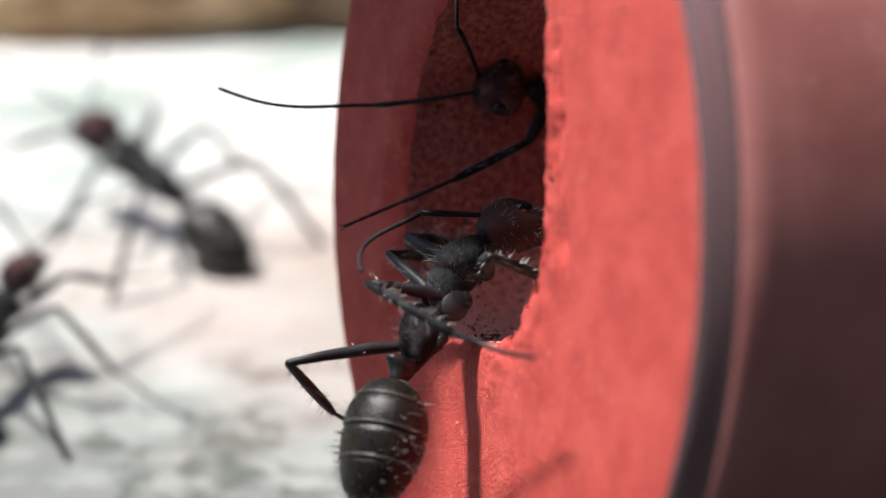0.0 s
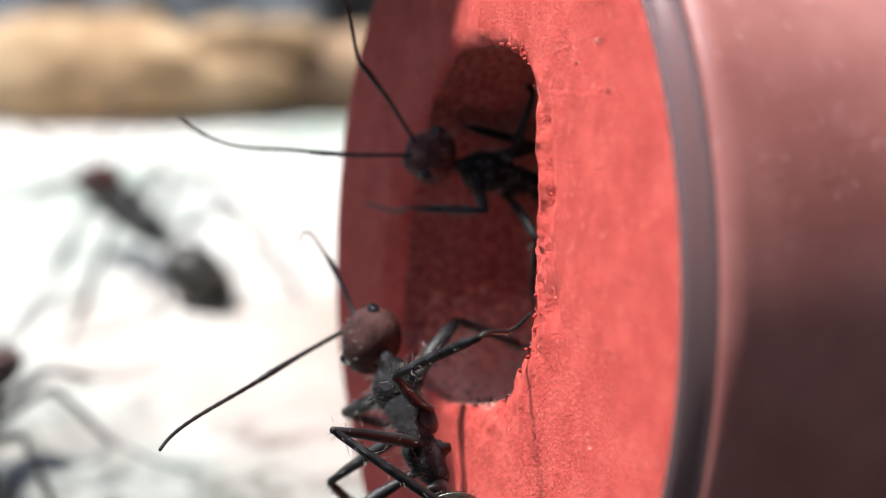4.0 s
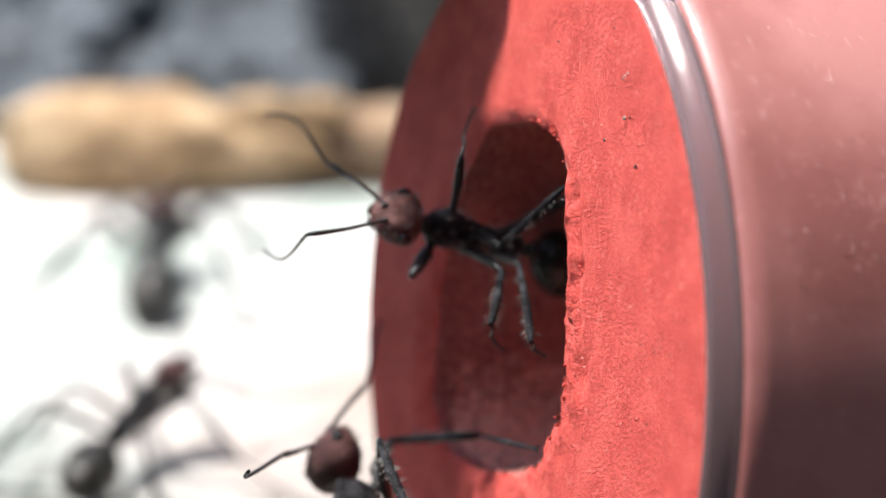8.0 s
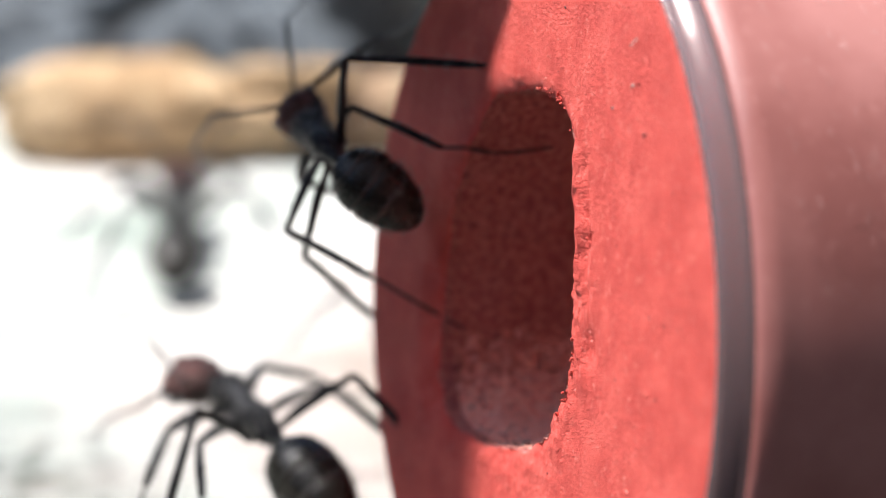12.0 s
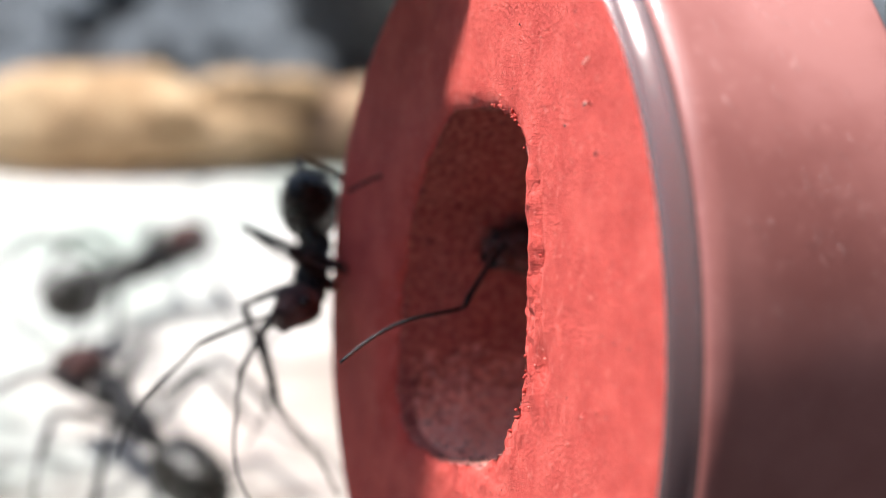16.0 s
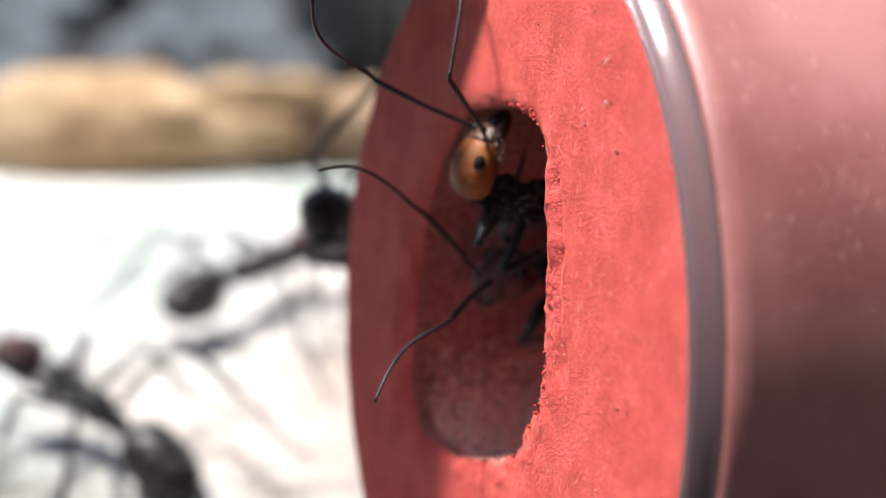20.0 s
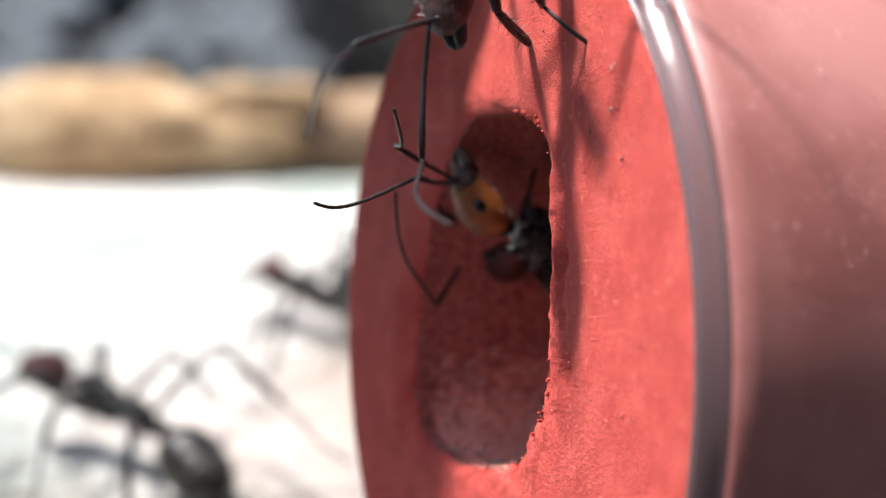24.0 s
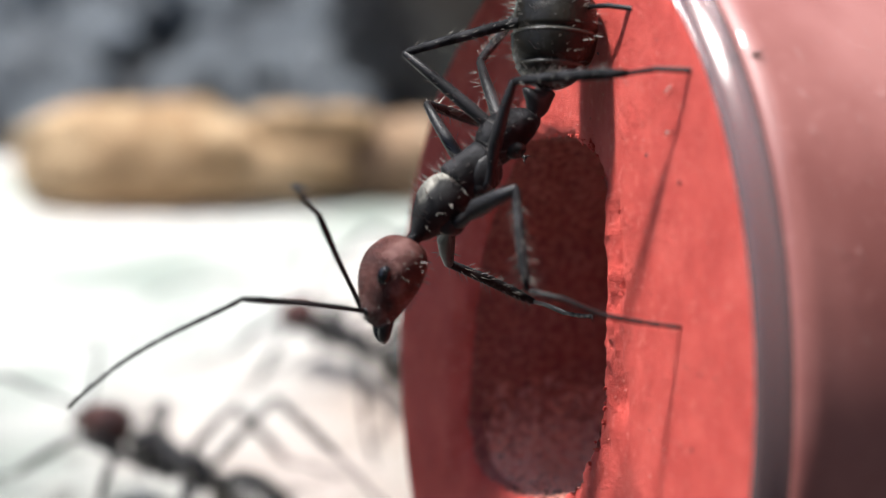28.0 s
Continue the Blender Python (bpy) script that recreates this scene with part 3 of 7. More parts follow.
def build_ant(head_material, seed, big_head=1.0, head_long=1.0, jaw=1.0, down=None):
    rng = random.Random(seed)
    ant = new("ant")
    bm = bmesh.new()
    body(bm, BULK_ROWS, 34, 0.05)
    thorax = part("propodeum", finish(bm), GREY_DOWN, ant)
    bm = bmesh.new()
    bristles(bm, skin_spots(BULK_ROWS, 60, rng, lambda x, d: d.z > 0.0), rng, 0.36, 0.01)
    part("hairs", bm, HAIR, thorax, "sparse pale bristles", False)
    bm = bmesh.new()
    body(bm, MIDDLE_ROWS, 34, 0.04)
    middle = part("mesothorax", finish(bm), GREY_DOWN, ant)
    bm = bmesh.new()
    bristles(bm, skin_spots(MIDDLE_ROWS, 50, rng, lambda x, d: d.z > 0.0), rng, 0.4, 0.01)
    part("hairs", bm, HAIR, middle, "sparse pale bristles", False)
    for s in (1, -1):
        bm = bmesh.new()
        plate = Matrix.Translation(Vector((2.25, s * 0.36, -0.22)) * MM) @ Matrix.Rotation(0.35, 4, "Y") @ Matrix.Diagonal((0.62, 0.26, 0.5, 1))
        bmesh.ops.create_uvsphere(bm, u_segments=18, v_segments=12, radius=MM, matrix=plate)
        part("side_plate", bm, BLACK, middle)
    bm = bmesh.new()
    body(bm, SHIELD_ROWS, 34, 0.04)
    shield = part("pronotum", finish(bm), down or GREY_DOWN, ant, "dark shield with a silvery down" if down else "")
    bm = bmesh.new()
    bristles(bm, skin_spots(SHIELD_ROWS, 110, rng, lambda x, d: d.z > -0.2 and x < 4.6), rng, 0.52, 0.011)
    part("hairs", bm, HAIR, shield, "sparse pale bristles", False)
    for hx, hy, hz in HIP.values():
        for s in (1, -1):
            bm = bmesh.new()
            lump = Matrix.Translation(Vector((hx + 0.08, s * (hy - 0.06), hz + 0.14)) * MM) @ Matrix.Rotation(0.5, 4, "Y") @ Matrix.Diagonal((0.4, 0.27, 0.46, 1) if hx > 3 else (0.3, 0.22, 0.34, 1))
            bmesh.ops.create_uvsphere(bm, u_segments=14, v_segments=10, radius=MM, matrix=lump)
            part("coxa", bm, BLACK, ant)
    bm = bmesh.new()
    body(bm, smooth_rows([(0.1, 0.16, 0.18, -0.2), (-0.15, 0.24, 0.3, -0.1), (-0.42, 0.3, 0.52, 0.1), (-0.65, 0.24, 0.34, 0.0), (-0.95, 0.18, 0.2, -0.05)], 3), 18)
    part("waist_node", finish(bm), BLACK, ant)
    bm = bmesh.new()
    body(bm, [(x * head_long, w * big_head, h * big_head, z) for x, w, h, z in HEAD_ROWS], 30, 0.02)
    head = part("head", finish(bm), head_material, ant)
    if jaw > 1.8:
        bm = bmesh.new()
        body(bm, [(x * head_long, w * big_head * 1.012, h * big_head * 1.012, z) for x, w, h, z in HEAD_ROWS[15:]], 30, 0.02)
        part("face_plate", finish(bm), DARK_AMBER, head, "dark brown front of the head")
    for s in (1, -1):
        bm = bmesh.new()
        bmesh.ops.create_uvsphere(bm, u_segments=14, v_segments=10, radius=0.26 * MM, matrix=Matrix.Translation(Vector((1.0 * head_long, s * 0.93 * big_head, 0.46 * big_head)) * MM) @ Matrix.Diagonal((1.15, 0.8, 0.8, 1)))
        part("eye", bm, EYE, head)
        bm = bmesh.new()
        bites = [(0.0, 0.36, -0.28, 0.2), (0.2, 0.38, -0.42, 0.17), (0.33, 0.3, -0.52, 0.14), (0.4, 0.14, -0.6, 0.08), (0.42, 0.0, -0.63, 0.02)]
        tube(bm, [(1.85 * head_long + x * jaw, s * y, z) for x, y, z, r in bites], [r * jaw ** 0.5 for x, y, z, r in bites])
        part("mandible", finish(bm), DARK_AMBER if jaw > 1.8 else BLACK, head)
        bm = bmesh.new()
        bmesh.ops.create_uvsphere(bm, u_segments=10, v_segments=8, radius=0.13 * MM, matrix=Matrix.Translation(Vector((FEELER.x * head_long, s * FEELER.y, FEELER.z)) * MM))
        part("antenna_socket", bm, BLACK, head)
    bm = bmesh.new()
    bristles(bm, skin_spots([(r[0] * head_long, r[1] * big_head, r[2] * big_head, r[3]) for r in HEAD_ROWS], 240, rng, lambda x, d: x > 0.2), rng, 0.24)
    part("hairs", bm, HAIR, head, "sparse pale bristles", False)
    bm = bmesh.new()
    body(bm, GASTER_ROWS, 40, 0.015)
    gaster = part("gaster", finish(bm), GASTER, ant, "glossy olive-black banded abdomen")
    bm = bmesh.new()
    bristles(bm, skin_spots(GASTER_ROWS, 360, rng, lambda x, d: d.z > -0.8 and (x < -1.9 or rng.random() < 0.3)), rng, 0.4, 0.0105)
    part("hairs", bm, HAIR, gaster, "stiff pale bristles", False)
    for first in (9, 23, 38):
        bm = bmesh.new()
        body(bm, [(x, w * 1.008, h * 1.008, z) for x, w, h, z in GASTER_ROWS[first:first + 3]], 40, 0.015)
        part("gaster_band", finish(bm), BAND, gaster, "pale greyish glossy band")
    limbs = {}
    for side, s in (("L", 1), ("R", -1)):
        for i in "123":
            f, t, q = SEGMENT[i]
            bm = bmesh.new()
            tube(bm, [(-0.1, 0, 0.15), (0.25, 0, 0), (0.6, 0, 0.02), (f * 0.4, 0, 0.1), (f * 0.75, 0, 0.07), (f, 0, 0), (f + 0.06, 0, 0)], [0.18, 0.22, 0.16, 0.29, 0.23, 0.15, 0.06] if i == "1" else [0.16, 0.2, 0.14, 0.21, 0.17, 0.12, 0.06])
            limb = [part("femur", finish(bm), BLACK, ant)]
            bm = bmesh.new()
            spots = []
            for _ in range(22):
                a = rng.uniform(0, 6.28)
                spots.append(((rng.uniform(0.5, f), 0.2 * math.cos(a), 0.08 + 0.2 * math.sin(a)), Vector((0.5, math.cos(a), math.sin(a)))))
            bristles(bm, spots, rng, 0.34, 0.014, 0.25)
            part("hairs", bm, HAIR, limb[-1], "sparse pale bristles", False)
            bm = bmesh.new()
            tube(bm, [(-0.05, 0, 0), (0.15, 0, 0.02), (t * 0.5, 0, 0.06), (t * 0.85, 0, 0.02), (t, 0, 0)], [0.08, 0.13, 0.17, 0.155, 0.1])
            limb.append(part("tibia", finish(bm), GREY_DOWN, ant))
            bm = bmesh.new()
            spots = []
            for _ in range(72):
                a = rng.uniform(0, 6.28)
                d = Vector((0.9, math.cos(a), math.sin(a)))
                spots.append(((rng.uniform(0.25, t - 0.15), 0.14 * math.cos(a), 0.04 + 0.14 * math.sin(a)), d))
            bristles(bm, spots, rng, 0.38, 0.013, 0.2)
            part("hairs", bm, HAIR, limb[-1], "short pale bristles", False)
            bm = bmesh.new()
            cuts = [0.0, 0.46, 0.62, 0.75, 0.85, 1.0]
            pts, rad = [], []
            for a, b in zip(cuts, cuts[1:]):
                bend = lambda k: -0.22 * math.sin(math.pi * k) * (k > 0.4)
                for k, r in ((a + 0.005, 0.058), (a + (b - a) * 0.5, 0.072), (b - 0.005, 0.082)):
                    pts.append((q * k, 0, bend(k)))
                    rad.append(r * (1.15 - 0.35 * k))
            tube(bm, pts, rad, 8)
            for w in (1, -1):
                tube(bm, [(q * 0.99, 0, 0), (q + 0.12, w * 0.1, 0.03), (q + 0.2, w * 0.14, -0.06)], [0.025, 0.02, 0.006], 5)
            limb.append(part("tarsus", finish(bm), BLACK, ant))
            limbs[side + i] = limb
        f, q = SEGMENT["A"]
        bm = bmesh.new()
        tube(bm, [(0, 0, 0), (0.3, 0, 0.03), (f * 0.5, 0, 0.1), (f * 0.85, 0, 0.05), (f, 0, 0)], [0.09, 0.075, 0.085, 0.11, 0.09], 8)
        limb = [part("antenna_scape", finish(bm), BLACK, ant)]
        bm = bmesh.new()
        pts, rad = [], []
        for k in range(23):
            g = k / 22
            pts.append((q * g, 0, 0.62 * math.sin(math.pi * g ** 1.3)))
            rad.append((0.07 + 0.012 * (k % 2)) * (1.0 - 0.25 * g))
        tube(bm, pts, rad, 8)
        limb.append(part("antenna_tip", finish(bm), BLACK, ant))
        limbs["A" + side] = limb
    return {"root": ant, "feeler": FEELER.x * head_long, "head": head, "gaster": gaster, "limbs": limbs}


def rest(key, phase):
    """A standing leg or feeler in the ant's own space."""
    s = 1 if "L" in key else -1
    if key[0] == "A":
        ways = ((0.75, 0.62 * s, 0.45), (0.9, 0.4 * s, -0.5))
        p, lengths = Vector((5.2 + FEELER.x, s * FEELER.y, FEELER.z)), SEGMENT["A"]
    else:
        i = key[1]
        ways = {"1": ((0.55, 0.75 * s, 0.5), (0.7, 0.45 * s, -0.62), (0.75, 0.4 * s, -0.3)),
                "2": ((-0.1, 0.8 * s, 0.62), (-0.15, 0.62 * s, -0.78), (-0.3, 0.8 * s, -0.25)),
                "3": ((-0.55, 0.55 * s, 0.62), (-0.5, 0.5 * s, -0.72), (-0.7, 0.6 * s, -0.2))}[i]
        turn = Matrix.Rotation(s * phase * (1 if (i == "2") == (s > 0) else -1), 3, "Z")
        ways = [turn @ Vector(w) for w in ways]
        p, lengths = Vector((HIP[i][0], s * HIP[i][1], HIP[i][2])), SEGMENT[i]
    out = []
    for w, n in zip(ways, lengths):
        p = p + Vector(w).normalized() * n
        out.append(p)
    return out


def bone(a, b, up):
    """The pose of a limb that runs along x from a towards b."""
    x = (b - a).normalized()
    z = (up - x * up.dot(x))
    z = z.normalized() if z.length > 1e-3 else x.orthogonal().normalized()
    y = z.cross(x)
    m = Matrix((x, y, z)).transposed().to_4x4()
    m.translation = a * MM
    return m


def stride(ant, rows):
    """Keys an ant and its limbs. rows: seconds, the waist's place in millimetres, its turn in degrees, the head's way and up, the abdomen's way, and those limbs whose joints differ from a plain stand."""
    keys = []
    for t, place, turn, head, crown, tail, joints in rows:
        full = {}
        for key in ant["limbs"]:
            full[key] = [Vector(p) for p in joints[key]] if key in joints else rest(key, 0.22 * math.sin(2.4 * t + rows[0][1][0]))
        keys.append((t, Vector(place), Euler([radians(a) for a in turn]).to_quaternion(), Vector(head), Vector(crown), Vector(tail), full))
    dense = []
    for a, b in zip(keys, keys[1:]):
        steps = max(1, round((b[0] - a[0]) / 0.34)) if (b[0] - a[0]) < 6 else 8
        for k in range(steps):
            f = k / steps
            g = f * f * (3 - 2 * f) if (b[0] - a[0]) > 1.2 else f
            dense.append((a[0] + (b[0] - a[0]) * f, a[1].lerp(b[1], g), a[2].slerp(b[2], g), *[a[i].lerp(b[i], g).normalized() for i in (3, 4, 5)],
                          {q: [p.lerp(r, g) for p, r in zip(a[6][q], b[6][q])] for q in a[6]}))
    dense.append(keys[-1])
    root, head, gaster, limbs = ant["root"], [], [], {q: [[] for _ in ant["limbs"][q]] for q in ant["limbs"]}
    path = []
    for t, place, turn, way, crown, tail, joints in dense:
        path.append((t, Matrix.Translation(place * MM) @ turn.to_matrix().to_4x4()))
        pose_head = bone(NECK, NECK + way, crown)
        head.append((t, pose_head))
        gaster.append((t, bone(WAIST, WAIST - tail, Vector((0, 0, 1)))))
        for q, pts in joints.items():
            s = 1 if "L" in q else -1
            p = pose_head @ (Vector((ant["feeler"], s * FEELER.y, FEELER.z)) * MM) / MM if q[0] == "A" else Vector((HIP[q[1]][0], s * HIP[q[1]][1], HIP[q[1]][2]))
            for k, (r, n) in enumerate(zip(pts, SEGMENT["A" if q[0] == "A" else q[1]])):
                e = p + (r - p).normalized() * n
                limbs[q][k].append((t, bone(p, e, Vector((0.0, 0.8 * s, 0.6) if q[0] == "A" else (0.05, 0.1 * s, 1)))))
                p = e
    walk(root, path)
    walk(ant["head"], head)
    walk(ant["gaster"], gaster)
    for q in limbs:
        for ob, poses in zip(ant["limbs"][q], limbs[q]):
            walk(ob, poses)


def make_ant(label, material, seed, size, big_head=1.0, head_long=1.0, jaw=1.0, down=None):
    ant = build_ant(material, seed, big_head, head_long, jaw, down)
    ant["root"].scale = (size, size, size)
    tagged(ant["root"], label, "ant", "ants at the nest")
    return ant


ant_a = make_ant("black ant with a red-brown head and bristly legs", RED_HEAD, 1, 1.06)
ant_b = make_ant("black ant with a red-brown head coming out of the hole", BROWN_HEAD, 2, 0.9, 0.98, 0.86, 0.65)
ant_c = make_ant("large-headed black ant with an amber head inside the hole", AMBER_HEAD, 3, 1.0, 0.87, 1.2, 2.2)
ant_d = make_ant("black ant with a dark red head low inside the hole", BROWN_HEAD, 4, 1.0)
ant_f = make_ant("black ant with a red-brown head climbing down the plaster face", BROWN_HEAD, 5, 1.085, 1.06, 1.2, 1.75, SILVER)
ant_g = make_ant("black ant with a dark red head out on the white sheet", RED_HEAD, 6, 1.02)
ant_h = make_ant("black ant with a dark red head walking over the white sheet", RED_HEAD, 7, 0.91)


# ---- crumbs and specks on the plaster ----
def crumbs(name, material, spots, label, seed):
    bm = bmesh.new()
    rng = random.Random(seed)
    for u, v, w, s in spots:
        m = Matrix.Translation(on_face(u, v, w)) @ Euler((rng.random() * 6, rng.random() * 6, rng.random() * 6)).to_matrix().to_4x4() @ Matrix.Diagonal((s * MM, s * 0.8 * MM, s * 0.6 * MM, 1))
        for q in bmesh.ops.create_icosphere(bm, subdivisions=1, radius=1.0, matrix=m)["verts"]:
            q.co += (q.co - m.translation) * rng.uniform(-0.3, 0.3)
    ob = part(name, bm, material, nest, label, False)
    return tagged(ob, kind="stuff")


rng = random.Random(21)
edge_spots, face_spots, dark_spots, grain_spots = [], [], [], []
for _ in range(90):
    a = rng.uniform(-math.pi, math.pi)
    u, v = hole(a)
    out = abs(rng.gauss(0, 0.28))
    edge_spots.append((u + out * math.cos(a), v + out * math.sin(a), -0.1 + rng.uniform(-0.12, 0.05), rng.uniform(0.02, 0.06)))
for _ in range(110):    # the near edge is crumbling
    a = rng.uniform(-0.85, 1.15)
    u, v = hole(a)
    edge_spots.append((u + 0.26 + abs(rng.gauss(0, 0.4)), v, rng.uniform(-0.12, -0.03), rng.uniform(0.04, 0.1)))
for _ in range(170):
    u, v = rng.uniform(-9, 13), rng.uniform(-12, 13.5)
    if math.hypot(u, v) < 13.6 and ((u - HU) / 7.6) ** 2 + ((v - HV) / 7.2) ** 2 > 1:
        (face_spots if rng.random() < 0.72 else dark_spots).append((u, v, 0.0, rng.uniform(0.02, 0.06)))
for _ in range(280):
    a = rng.gauss(-1.75, 0.5)
    u, v = hole(a)
    w = -0.3 - abs(rng.gauss(0, 2.6))
    grain_spots.append((HU + (u - HU) * 0.985, HV + (v - HV) * 0.985, w, rng.uniform(0.025, 0.075)))
face_spots += [(9.67, 6.55, 0.0, 0.09), (6.74, 7.28, 0.0, 0.08), (9.32, -2.09, 0.0, 0.1), (7.9, -5.2, 0.0, 0.08)]
dark_spots += [(9.42, 5.85, 0.02, 0.1), (6.95, 6.8, 0.0, 0.07), (10.09, -2.22, 0.0, 0.06), (10.67, 0.07, -0.02, 0.09), (3.2, 10.2, 0.0, 0.07)]
crumbs("crumb_litter", RED, edge_spots, "loose crumbs on the hole's edge", 1)
crumbs("pale_speckle", CRUMB_RED, face_spots, "pale specks on the plaster", 2)
crumbs("dark_speckle", BLACK, dark_spots, "tiny dark pits and specks", 3)
crumbs("grain_litter", BLACK, grain_spots, "dark grains strewn in the hole", 4)


# ---- fine scratches on the plastic, and a few larger bits on the plaster's face ----
crumbs("fleck", HAIR, [(8.63, 7.43, 0.06, 0.08), (8.5, 8.68, 0.05, 0.05), (8.64, 8.73, 0.07, 0.05), (8.78, 8.78, 0.08, 0.05), (8.92, 8.83, 0.07, 0.05)], "white flecks of lint on the plaster", 9)
PALE = shader("pale_scratch", [(0.3, 0.17, 0.16), (0.42, 0.28, 0.27)], 900, 0.5)
bm = bmesh.new()
rng = random.Random(12)
for _ in range(90):
    a, w = radians(rng.uniform(2, 42)), rng.uniform(-7.0, -2.4)
    long, tilt, wide = rng.uniform(0.15, 0.7), rng.gauss(0.5, 0.35), rng.uniform(0.004, 0.011)
    ends = []
    for k in (0.0, 0.5, 1.0):
        b, z = a + long * k * math.cos(tilt) / R_OUT, w + long * k * math.sin(tilt)
        n = wide * (1.0 if k == 0.5 else 0.25)
        r = R_OUT - TAPER * max(0.0, -2.4 - z)
        ends.append([on_face((r + h) * math.cos(b), (r + h) * math.sin(b), z + e) for h, e in ((-0.01, -n), (0.012, 0.0), (-0.01, n))])
    loft(bm, ends, caps=(True, True))
tagged(part("scuffing", finish(bm), PALE, nest, "fine pale scratches on the plastic"), kind="stuff")


